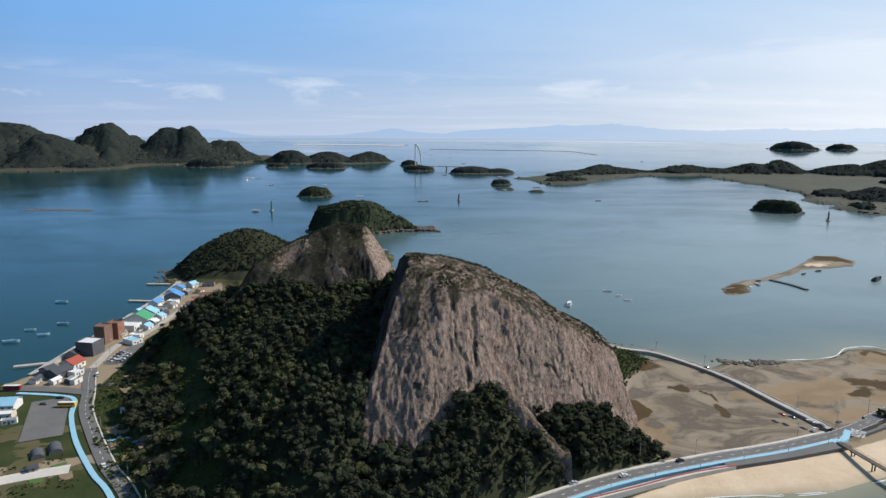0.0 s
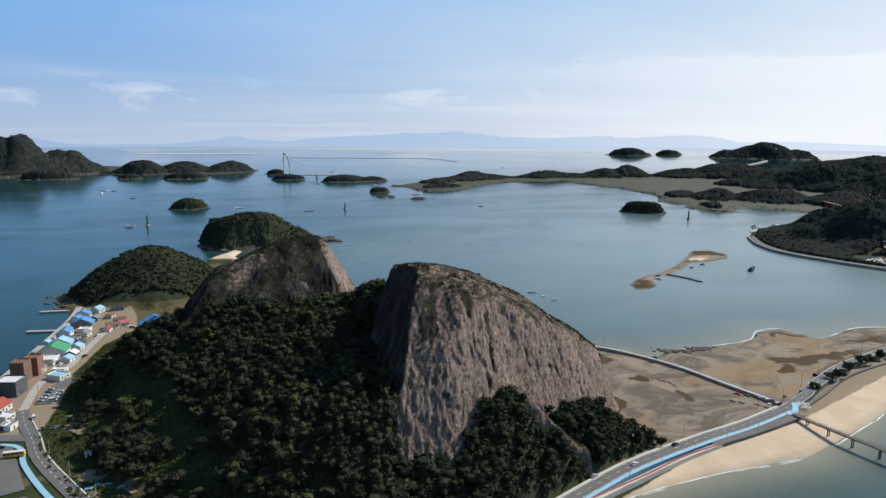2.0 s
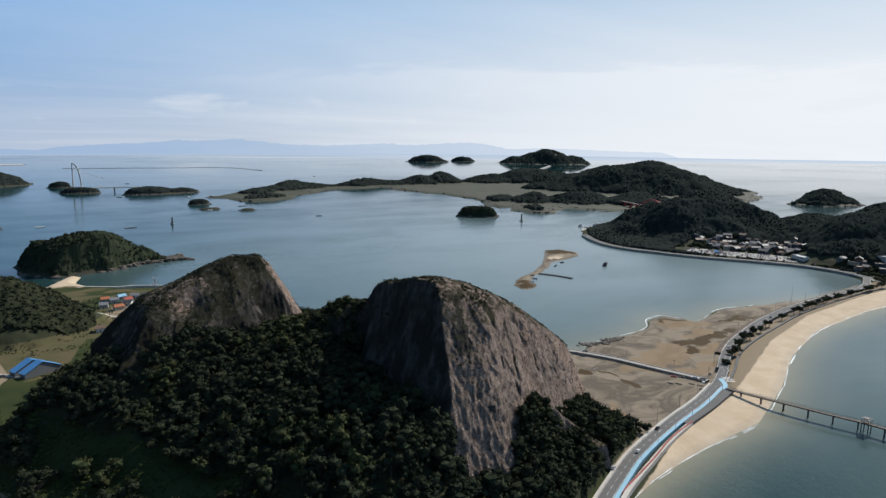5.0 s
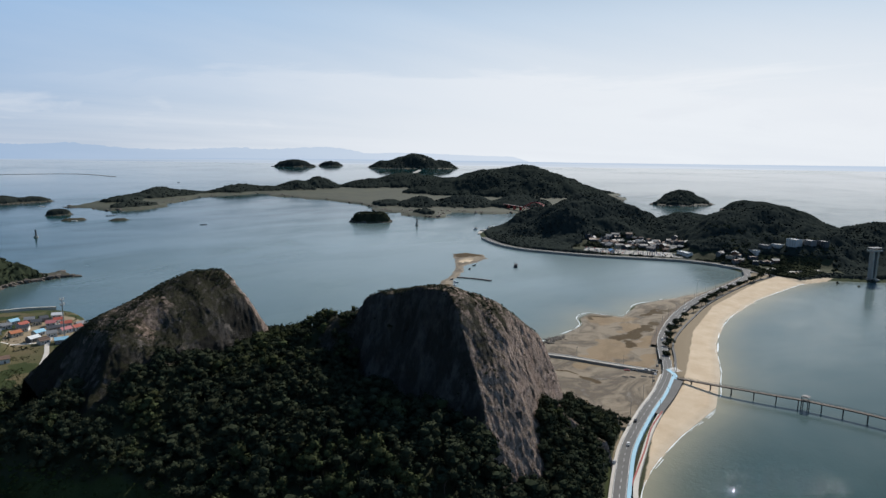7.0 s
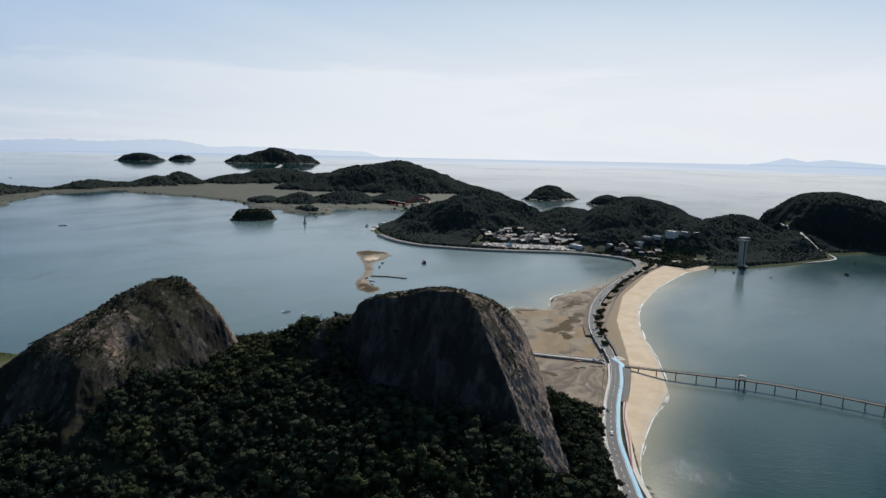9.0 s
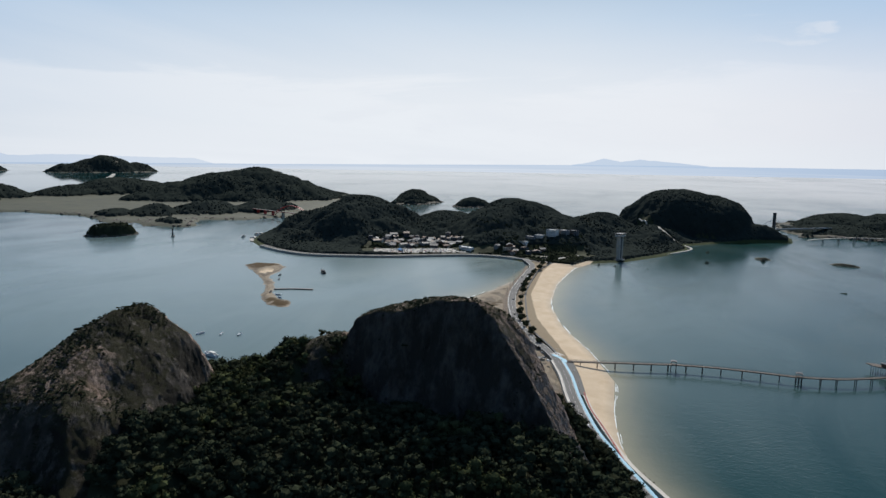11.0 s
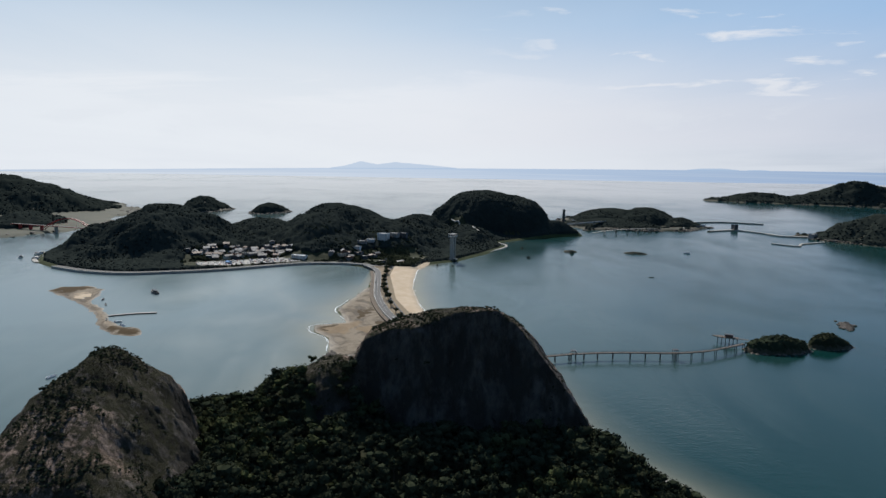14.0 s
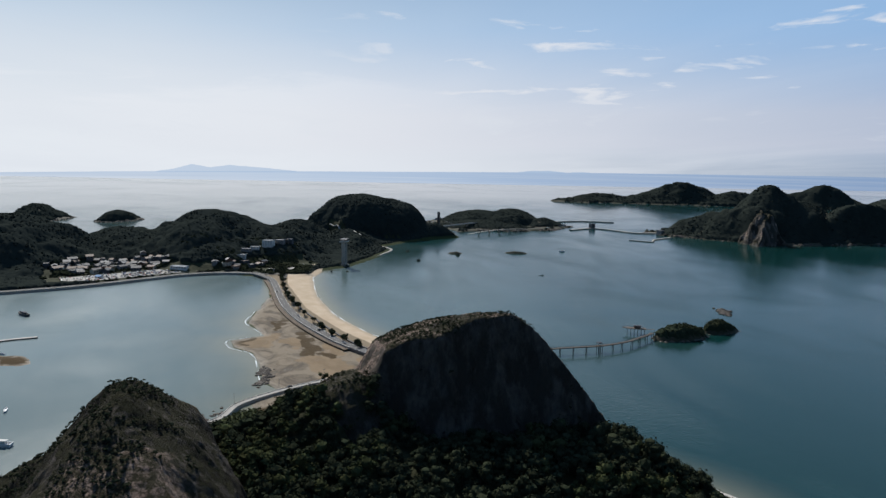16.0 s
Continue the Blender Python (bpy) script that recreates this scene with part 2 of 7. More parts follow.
def rock_material():
    m = bpy.data.materials.new("granite")
    m.use_nodes = True
    N = Nodes(m.node_tree)
    geo = N.add("ShaderNodeNewGeometry")
    at = geo.outputs["Position"]
    base = N.mix(N.ramp(N.noise(at, 0.08, 5, 0.6), [(0.35, 0.0), (0.65, 1.0)]), (0.44, 0.325, 0.266), (0.32, 0.245, 0.209))
    base = N.mix(N.ramp(N.noise(N.scaled(at, 1, 1, 0.5), 0.55, 9, 0.8), [(0.42, 0.0), (0.60, 0.9)]), base, (0.60, 0.460, 0.375))
    rust = N.noise(N.scaled(at, 0.05, 0.05, 0.035), 1.0, 4, 0.6)
    base = N.mix(N.ramp(rust, [(0.54, 0.0), (0.70, 0.5)]), base, (0.28, 0.165, 0.12))
    streak = N.noise(N.scaled(at, 0.7, 0.7, 0.06), 1.0, 8, 0.75, 0.5)        # water stains run down the face
    base = N.mix(N.ramp(streak, [(0.51, 0.0), (0.62, 0.6)]), base, (0.12, 0.098, 0.083))
    joint = N.math("ABSOLUTE", N.math("SUBTRACT", N.noise(N.scaled(at, 0.34, 0.34, 0.06), 1.0, 5, 0.6, 0.3), 0.5))        # thin upright joints
    base = N.mix(N.ramp(joint, [(0.006, 0.85), (0.022, 0.0)]), base, (0.075, 0.064, 0.053))
    pock = N.noise(N.scaled(at, 1.5, 1.5, 1.0), 1.0, 6, 0.8)
    base = N.mix(N.ramp(pock, [(0.55, 0.0), (0.63, 0.7)]), base, (0.12, 0.10, 0.084))
    # dark growth in the clefts, with the west faces' shade painted in
    cleft_and_shade = N.add("ShaderNodeAttribute")
    cleft_and_shade.attribute_name = "cleft_and_shade"
    growth_shade = N.ramp(N.math("ADD", cleft_and_shade.outputs["Fac"], N.math("MULTIPLY_ADD", N.noise(at, 0.45, 6, 0.75), 1.0, -0.5)), [(0.34, 0.0), (0.50, 0.94)])
    base = N.mix(growth_shade, base, N.mix(N.ramp(N.noise(N.scaled(at, 0.12, 0.12, 0.05), 1.0, 6, 0.7), [(0.46, 0.0), (0.66, 1.0)]), (0.060, 0.057, 0.050), (0.20, 0.178, 0.158)))
    base = N.mix(N.ramp(N.math("MULTIPLY", N.math("ADD", cleft_and_shade.outputs["Fac"], N.math("MULTIPLY_ADD", N.noise(at, 0.3, 6, 0.75), 1.4, -0.7)), 0.5), [(0.58, 0.0), (0.68, 0.85)]), base, (0.024, 0.023, 0.019))      # almost black in the deepest clefts and painted shade
    lichen = N.noise(at, 0.3, 7, 0.75)
    up = N.add("ShaderNodeSeparateXYZ", Vector=geo.outputs["Normal"]).outputs[2]
    moss = N.math("MULTIPLY", N.ramp(lichen, [(0.39, 0.0), (0.52, 1.0)]), N.ramp(up, [(0.5, 0.0), (0.78, 0.92)]))
    base = N.mix(moss, base, (0.048, 0.047, 0.026))
    chip = N.add("ShaderNodeTexVoronoi", Vector=N.scaled(at, 0.9, 0.9, 0.45)).outputs["Distance"]     # broken facets
    grain = N.noise(N.scaled(at, 1, 1, 0.7), 1.3, 9, 0.85)
    h = N.math("ADD", N.math("MULTIPLY", grain, 1.7), N.math("ADD", N.math("MULTIPLY", chip, 0.22), N.math("MULTIPLY", streak, -0.5)))
    b = N.add("ShaderNodeBump", Strength=1.0, Distance=1.5, Height=h)
    p = N.add("ShaderNodeBsdfPrincipled", Base_Color=base, Roughness=0.95, Normal=b.outputs[0])
    p.inputs["Specular IOR Level"].default_value = 0.05
    N.add("ShaderNodeOutputMaterial", Surface=p.outputs[0])
    return m


def water_material():
    m = bpy.data.materials.new("sea_water")
    m.use_nodes = True
    N = Nodes(m.node_tree)
    at = N.add("ShaderNodeNewGeometry").outputs["Position"]
    shoal = N.add("ShaderNodeAttribute")
    shoal.attribute_name = "shoal"

    def away(x, y, near_m, far_m):
        """1 within near_m of a place on the sea, 0 beyond far_m."""
        n = N.add("ShaderNodeVectorMath", _0=at, _1=(x, y, 0.0))
        n.operation = "DISTANCE"
        r = N.math("ADD", n.outputs["Value"], N.math("MULTIPLY_ADD", N.noise(N.scaled(at, 0.003, 0.006, 1), 1.0, 4, 0.6, 0.8), 0.5 * far_m, -0.25 * far_m))
        return N.ramp(N.math("MULTIPLY_ADD", r, 1 / (far_m - near_m), -near_m / (far_m - near_m), clamp=True), [(0.0, 1.0), (1.0, 0.0)])

    drift = N.noise(N.scaled(at, 0.0016, 0.0027, 1), 1.0, 5, 0.6, 0.8)
    col = N.mix(N.ramp(drift, [(0.35, 0.0), (0.7, 1.0)]), (0.006, 0.033, 0.034), (0.010, 0.045, 0.045))
    clear = away(600, -250, 250, 1100)                                        # deeper, clearer water off the open side of the beach
    col = N.mix(N.math("MULTIPLY", clear, 0.9), col, (0.003, 0.029, 0.025))
    silt = N.noise(N.scaled(at, 0.004, 0.0075, 1), 1.0, 5, 0.6, 1.2)
    milky = away(500, 760, 180, 760)                                          # stirred-up silt in the shallow bay
    col = N.mix(N.math("MULTIPLY", milky, 0.95), col, (0.170, 0.222, 0.224))
    col = N.mix(N.ramp(silt, [(0.56, 0.0), (0.74, 0.3)]), col, (0.045, 0.090, 0.088))
    wobble = N.math("MULTIPLY_ADD", N.noise(at, 0.035, 4, 0.6), 0.5, -0.25)
    near = N.math("ADD", shoal.outputs["Fac"], N.math("MULTIPLY", wobble, shoal.outputs["Fac"]), clamp=True)
    col = N.mix(N.ramp(near, [(0.05, 0.0), (0.5, 0.55), (1.0, 1.0)]), col, (0.25, 0.235, 0.165))
    calm = N.noise(N.scaled(at, 0.0035, 0.0075, 1), 1.0, 4, 0.6, 1.0)           # slicks and ruffled patches
    ruffle = N.ramp(calm, [(0.40, 0.0), (0.66, 1.0)])
    inshore = away(300, 500, 500, 2600)                                         # chop dies out to a smooth swell offshore
    chop = away(90, 205, 20, 130)                                              # breeze off the beach
    wave = N.math("ADD", N.noise(N.scaled(at, 1, 0.6, 1), 0.16, 6, 0.62), N.math("MULTIPLY", N.noise(at, 1.1, 3, 0.6), 0.3))
    lift = N.math("MULTIPLY", N.math("MULTIPLY_ADD", ruffle, 0.09, 0.07), N.math("MULTIPLY_ADD", inshore, 0.97, 0.03))
    wave = N.math("ADD", wave, N.math("MULTIPLY", chop, N.noise(at, 0.42, 2, 0.5)))
    b = N.add("ShaderNodeBump", Strength=N.math("MULTIPLY_ADD", chop, 0.2, lift), Distance=0.9, Height=wave)
    p = N.add("ShaderNodeBsdfPrincipled", Base_Color=col, Roughness=N.math("MULTIPLY", N.math("MULTIPLY_ADD", N.math("MULTIPLY_ADD", ruffle, 0.10, 0.09), inshore, N.ramp(N.noise(at, 0.0013, 5, 0.65, 0.6), [(0.40, 0.05), (0.64, 0.12)])), N.math("MULTIPLY_ADD", chop, -0.86, 1.0)), IOR=1.333, Normal=b.outputs[0], Specular_IOR_Level=N.math("MULTIPLY_ADD", away(900, -700, 950, 2100), -0.2, 0.5))
    N.add("ShaderNodeOutputMaterial", Surface=p.outputs[0])
    return m


def ground_material():
    """Grass, sand, tidal mud and bare earth, laid out by the ground's own zones."""
    m = bpy.data.materials.new("ground_cover")
    m.use_nodes = True
    N = Nodes(m.node_tree)
    at = N.add("ShaderNodeNewGeometry").outputs["Position"]

    def zone(name):
        a = N.add("ShaderNodeAttribute")
        a.attribute_name = name
        w = N.math("MULTIPLY_ADD", N.noise(at, 0.12, 5, 0.65), 0.5, -0.25)
        w = N.math("ADD", a.outputs["Fac"], w)
        return N.ramp(w, [(0.42, 0.0), (0.58, 1.0)])

    fine = N.noise(at, 1.3, 6, 0.7)
    big = N.noise(at, 0.05, 5, 0.6)
    grass = N.mix(N.ramp(big, [(0.35, 0.0), (0.65, 1.0)]), (0.030, 0.042, 0.014), (0.060, 0.066, 0.024))
    grass = N.mix(N.ramp(fine, [(0.35, 0.0), (0.7, 0.8)]), grass, (0.024, 0.036, 0.012))
    field = N.mix(N.ramp(big, [(0.35, 0.0), (0.65, 1.0)]), (0.115, 0.092, 0.048), (0.080, 0.078, 0.036))
    dirt = N.mix(fine, (0.30, 0.24, 0.165), (0.20, 0.155, 0.10))
    sand = N.mix(N.ramp(N.noise(at, 0.06, 5, 0.6), [(0.35, 0.0), (0.65, 1.0)]), (0.60, 0.485, 0.352), (0.50, 0.385, 0.265))
    sand = N.mix(N.ramp(fine, [(0.3, 0.0), (0.75, 0.35)]), sand, (0.44, 0.345, 0.225))
    chan = N.noise(N.scaled(at, 0.022, 0.03, 1), 1.0, 6, 0.62, 1.8)
    mud = N.mix(N.ramp(chan, [(0.42, 0.0), (0.57, 1.0)]), (0.115, 0.094, 0.072), (0.25, 0.205, 0.15))
    mud = N.mix(N.ramp(N.noise(at, 0.25, 5, 0.7), [(0.5, 0.0), (0.75, 0.35)]), mud, (0.20, 0.15, 0.09))
    ochre = zone("ochre")
    mud = N.mix(N.math("MULTIPLY", ochre, 0.7), mud, (0.25, 0.175, 0.10))
    weed = zone("weed")
    mud = N.mix(weed, mud, (0.065, 0.042, 0.018))
    forest = N.mix(fine, (0.028, 0.034, 0.018), (0.05, 0.052, 0.028))
    col = grass
    for w, c in ((zone("field"), field), (zone("dirt"), dirt), (zone("forest"), forest), (zone("mud"), mud), (zone("sand"), sand)):
        col = N.mix(w, col, c)
    z = N.add("ShaderNodeSeparateXYZ", Vector=at).outputs[2]
    tide = N.ramp(N.math("ADD", z, N.math("MULTIPLY", big, 0.3)), [(0.2, 1.0), (0.75, 0.0)])   # wet by the tide
    wetmud = N.math("MULTIPLY", N.math("MAXIMUM", zone("mud"), zone("sand")), tide)
    col = N.mix(N.math("MULTIPLY", wetmud, 0.4), col, (0.15, 0.125, 0.085))
    pool = N.math("MULTIPLY", zone("mud"), N.ramp(chan, [(0.30, 1.0), (0.40, 0.0)]))
    rough = N.math("MULTIPLY_ADD", N.math("MAXIMUM", N.math("MULTIPLY", wetmud, 0.6), pool), -0.62, 0.9)
    b = N.add("ShaderNodeBump", Strength=0.5, Distance=0.4, Height=N.math("ADD", fine, N.noise(at, 0.3, 4, 0.6)))
    p = N.add("ShaderNodeBsdfPrincipled", Base_Color=col, Roughness=rough, Normal=b.outputs[0])
    p.inputs["Specular IOR Level"].default_value = 0.1
    N.add("ShaderNodeOutputMaterial", Surface=p.outputs[0])
    return m


def foliage_material(name, c1, c2, vary=0.9):
    m = bpy.data.materials.new(name)
    m.use_nodes = True
    N = Nodes(m.node_tree)
    geo = N.add("ShaderNodeNewGeometry")
    at = geo.outputs["Position"]
    col = N.mix(N.ramp(N.noise(at, 0.045, 4, 0.6), [(0.35, 0.0), (0.65, 1.0)]), c1, c2)
    col = N.mix(N.ramp(N.noise(at, 0.22, 3, 0.6), [(0.55, 0.0), (0.75, 0.6)]), col, tuple(1.5 * v for v in c2))
    leafy = N.noise(at, 1.5, 3, 0.7)
    col = N.mix(N.ramp(leafy, [(0.35, 0.4), (0.6, 0.0)]), col, tuple(0.6 * v for v in c1))
    r = geo.outputs["Random Per Island"]
    hue = N.add("ShaderNodeHueSaturation", Hue=N.math("MULTIPLY_ADD", r, 0.05, 0.475), Saturation=0.95, Value=N.math("MULTIPLY_ADD", r, vary, 1.0 - 0.5 * vary), Color=col)
    p = N.add("ShaderNodeBsdfPrincipled", Base_Color=hue.outputs[0], Roughness=0.9)
    p.inputs["Specular IOR Level"].default_value = 0.0
    N.add("ShaderNodeOutputMaterial", Surface=p.outputs[0])
    return m


GRANITE = rock_material()
SEA = water_material()
GROUND = ground_material()
LEAF = foliage_material("pine_needles", (0.028, 0.034, 0.021), (0.042, 0.048, 0.027), 0.45)
LEAF_LIGHT = foliage_material("broad_leaves", (0.043, 0.051, 0.023), (0.061, 0.067, 0.029), 0.6)
# far woods tinted slightly blue, distance haze put into the leaf colour
LEAF_FAR = foliage_material("island_woods", (0.025, 0.031, 0.028), (0.032, 0.038, 0.032), 0.0)
LEAF_MEADOW = foliage_material("meadow_leaves", (0.044, 0.058, 0.019), (0.068, 0.080, 0.026), 0.7)
BARK = material("bark", (0.12, 0.085, 0.06), (0.07, 0.05, 0.04), 1.0)
ISLE = material("island_soil", (0.026, 0.030, 0.015), (0.060, 0.050, 0.030), 0.012, fine=0.2)
ISLE_FIELDS = material("island_fields", (0.058, 0.058, 0.032), (0.030, 0.036, 0.021), 0.012, fine=0.06)
SHORE_ROCK = material("shore_rock", (0.13, 0.108, 0.086), (0.06, 0.05, 0.042), 0.12, fine=0.9, bump=0.8, bump_scale=0.8)
ASPHALT = material("asphalt", (0.105, 0.101, 0.096), (0.145, 0.14, 0.132), 0.08, rough=0.9, bump=0.1)
CONCRETE = material("concrete", (0.42, 0.395, 0.35), (0.30, 0.28, 0.25), 0.15, rough=0.88, bump=0.15)
PALE_CONC = material("pale_concrete", (0.56, 0.52, 0.46), (0.43, 0.40, 0.35), 0.15, rough=0.88, bump=0.15)
BROWN_EARTH = material("brown_earth", (0.15, 0.105, 0.07), (0.075, 0.055, 0.037), 0.2, bump=0.5, fine=1.2)
BLUE_LANE = material("blue_lane_paint", (0.22, 0.42, 0.54), (0.29, 0.48, 0.58), 0.3, rough=0.7, bump=0.08)
RED_LANE = material("red_paving", (0.33, 0.085, 0.07), (0.26, 0.07, 0.06), 0.3, rough=0.8, bump=0.08)
WHITE = material("white_paint", (0.80, 0.80, 0.78), (0.68, 0.68, 0.66), 0.4, rough=0.55, bump=0.05)
YELLOW = material("yellow_paint", (0.72, 0.42, 0.05), (0.62, 0.34, 0.04), 0.4, rough=0.6, bump=0.05)
DECK = material("deck_planks", (0.14, 0.113, 0.09), (0.09, 0.074, 0.062), 0.3, rough=0.8, bump=0.3)
STEEL = material("galvanised_steel", (0.42, 0.43, 0.44), (0.32, 0.33, 0.34), 0.6, rough=0.45, metal=0.7, bump=0.05)
DARK_STEEL = material("dark_steel", (0.055, 0.058, 0.062), (0.09, 0.09, 0.09), 0.6, rough=0.5, metal=0.3, bump=0.05)
RED_STEEL = material("red_painted_steel", (0.42, 0.045, 0.035), (0.34, 0.04, 0.035), 0.2, rough=0.5, bump=0.05)
FOAM = material("foam", (0.82, 0.84, 0.83), (0.62, 0.66, 0.66), 0.3, rough=0.8, bump=0.3)

# ---- numbers into shapes ----
def lattice(i, j, k):
    n = (i * 374761393 + j * 668265263 + k * 2147483647 + 974711) & 0xFFFFFFFF
    n = ((n ^ (n >> 13)) * 1274126177) & 0xFFFFFFFF
    return ((n ^ (n >> 16)) & 0xFFFF) / 65535.0


def vnoise(x, y, z=0.0):
    """Smooth value noise in 0..1, for arrays."""
    x, y, z = np.broadcast_arrays(np.asarray(x, float), np.asarray(y, float), np.asarray(z, float))
    i, j, k = (np.floor(v).astype(np.int64) for v in (x, y, z))
    u, v, w = ((t - f) ** 2 * (3 - 2 * (t - f)) for t, f in ((x, i), (y, j), (z, k)))
    r = 0.0
    for a in (0, 1):
        for b in (0, 1):
            for c in (0, 1):
                r = r + lattice(i + a, j + b, k + c) * (u if a else 1 - u) * (v if b else 1 - v) * (w if c else 1 - w)
    return r


def fbm(x, y, z=0.0, octaves=4):
    """Summed noise, about -1..1."""
    r, amp = 0.0, 1.0
    for o in range(octaves):
        r = r + amp * (vnoise(x, y, z) * 2 - 1)
        x, y, z, amp = x * 2.03 + 17.1, y * 2.03 + 5.7, np.asarray(z) * 2.03 + 9.2, amp * 0.5
    return r / 1.5


def inside(x, y, poly):
    """Signed distance to a polygon's edge, positive inside."""
    x, y = np.asarray(x, float), np.asarray(y, float)
    d, odd = np.full(x.shape, 1e18), np.zeros(x.shape, bool)
    for (ax, ay), (bx, by) in zip(poly, poly[1:] + poly[:1]):
        ex, ey = bx - ax, by - ay
        t = np.clip(((x - ax) * ex + (y - ay) * ey) / (ex * ex + ey * ey), 0, 1)
        d = np.minimum(d, (x - ax - t * ex) ** 2 + (y - ay - t * ey) ** 2)
        if ay != by:
            odd ^= ((ay > y) != (by > y)) & (x < (bx - ax) * (y - ay) / (by - ay) + ax)
    return np.where(odd, 1, -1) * np.sqrt(d)


def near_line(x, y, line):
    """Distance to an open polyline."""
    d = np.full(np.shape(x), 1e18)
    for (ax, ay), (bx, by) in zip(line, line[1:]):
        ex, ey = bx - ax, by - ay
        t = np.clip(((x - ax) * ex + (y - ay) * ey) / (ex * ex + ey * ey), 0, 1)
        d = np.minimum(d, (x - ax - t * ex) ** 2 + (y - ay - t * ey) ** 2)
    return np.sqrt(d)


def smooth(line, step=4.0, closed=False):
    """A Catmull-Rom curve through the points, at even steps."""
    p = [Vector(q) for q in line]
    p = [p[-1]] + p + p[:2] if closed else [2 * p[0] - p[1]] + p + [2 * p[-1] - p[-2]]
    out = []
    for a, b, c, d in zip(p, p[1:], p[2:], p[3:]):
        n = max(1, round((c - b).length / step))
        for s in range(n):
            t = s / n
            out.append(0.5 * (2 * b + (c - a) * t + (2 * a - 5 * b + 4 * c - d) * t * t + (3 * b - a - 3 * c + d) * t ** 3))
    return out if closed else out + [p[-2]]


def ramp01(v, a, b):
    t = np.clip((np.asarray(v, float) - a) / (b - a), 0, 1)
    return t * t * (3 - 2 * t)


def from_arrays(name, verts, faces, mat, shade=True):
    """One mesh from vertex and face arrays (all faces with as many corners)."""
    me = bpy.data.meshes.new(name)
    verts, faces = np.asarray(verts, np.float32), np.asarray(faces, np.int32)
    k = faces.shape[1]
    me.vertices.add(len(verts))
    me.vertices.foreach_set("co", verts.ravel())
    me.loops.add(faces.size)
    me.loops.foreach_set("vertex_index", faces.ravel())
    me.polygons.add(len(faces))
    me.polygons.foreach_set("loop_start", np.arange(0, faces.size, k, dtype=np.int32))
    me.polygons.foreach_set("use_smooth", np.full(len(faces), shade))
    me.update(calc_edges=True)
    me.validate()
    me.materials.append(mat)
    return me


def grid_mesh(name, xs, ys, zfun, mat, keep=None, zones=None):
    X, Y = np.meshgrid(np.asarray(xs, float), np.asarray(ys, float), indexing="ij")
    Z = zfun(X, Y)
    idx = np.arange(X.size).reshape(X.shape)
    F = np.stack([idx[:-1, :-1], idx[1:, :-1], idx[1:, 1:], idx[:-1, 1:]], -1).reshape(-1, 4)
    V = np.stack([X, Y, Z], -1).reshape(-1, 3)
    if keep is not None:
        ok = keep(X, Y, Z).ravel()
        F = F[ok[F].any(1)]
        used = np.zeros(len(V), bool)
        used[F] = True
        F = (np.cumsum(used) - 1)[F]
        V = V[used]
    me = from_arrays(name, V, F, mat)
    for key, fun in (zones or {}).items():
        me.attributes.new(key, "FLOAT", "POINT").data.foreach_set("value", np.asarray(fun(V[:, 0], V[:, 1], V[:, 2]), np.float32))
    return me


def part(name, bm, mat, parent, label=""):
    """Links a bmesh, or a mesh, as one object under a thing or a part."""
    if isinstance(bm, bmesh.types.BMesh):
        me = bpy.data.meshes.new(name)
        bm.to_mesh(me)
        bm.free()
        me.materials.append(mat)
    else:
        me = bm
    ob = new(name, me)
    ob.parent = parent
    return tagged(ob, label)


def box(bm, x0, x1, y0, y1, z0, z1, m=None):
    vs = [bm.verts.new(((m @ Vector(c)) if m else Vector(c))) for c in ((x0, y0, z0), (x1, y0, z0), (x1, y1, z0), (x0, y1, z0), (x0, y0, z1), (x1, y0, z1), (x1, y1, z1), (x0, y1, z1))]
    for f in ((3, 2, 1, 0), (4, 5, 6, 7), (0, 1, 5, 4), (1, 2, 6, 5), (2, 3, 7, 6), (3, 0, 4, 7)):
        bm.faces.new([vs[i] for i in f])
    return bm


def boxes(*specs):
    bm = bmesh.new()
    for s in specs:
        box(bm, *s)
    return bm


def rod(bm, a, b, r, r2=None, n=8):
    """A round bar from a to b."""
    a, b = Vector(a), Vector(b)
    turn = (b - a).to_track_quat("Z", "Y").to_matrix()
    rings = []
    for c, rad in ((a, r), (b, r if r2 is None else r2)):
        rings.append([bm.verts.new(c + turn @ Vector((rad * math.cos(i * 2 * math.pi / n), rad * math.sin(i * 2 * math.pi / n), 0))) for i in range(n)])
    for i in range(n):
        bm.faces.new((rings[0][i], rings[0][(i + 1) % n], rings[1][(i + 1) % n], rings[1][i]))
    bm.faces.new(rings[0][::-1])
    bm.faces.new(rings[1])
    return bm


def rods(*specs, n=8):
    bm = bmesh.new()
    for s in specs:
        rod(bm, *s, n=n)
    return bm


# ---- the lie of the land ----
MAIN = [(-430, 330), (-340, 400), (-292, 418), (-283, 450), (-279, 530), (-278, 600), (-280, 664), (-304, 700), (-322, 745), (-300, 800), (-255, 838), (-215, 850), (-196, 880), (-190, 930), (-165, 985),
        (-150, 980), (-158, 940), (-140, 905), (-112, 880), (-85, 872), (-66, 851), (-63, 815), (-72, 780), (-58, 740), (-28, 690), (12, 640), (62, 590), (98, 540), (140, 490), (160, 462), (135, 425),
        (112, 372), (100, 336), (128, 324), (213, 348), (251, 371), (326, 415), (398, 437), (530, 464), (640, 466), (700, 478), (840, 520), (860, 380), (790, 391), (665, 404), (545, 404), (425, 388), (338, 358),
        (256, 317), (192, 291), (126, 284), (80, 275), (47, 264), (-1, 236), (-37, 214), (-90, 190), (-170, 180), (-260, 205), (-350, 235), (-430, 270)]
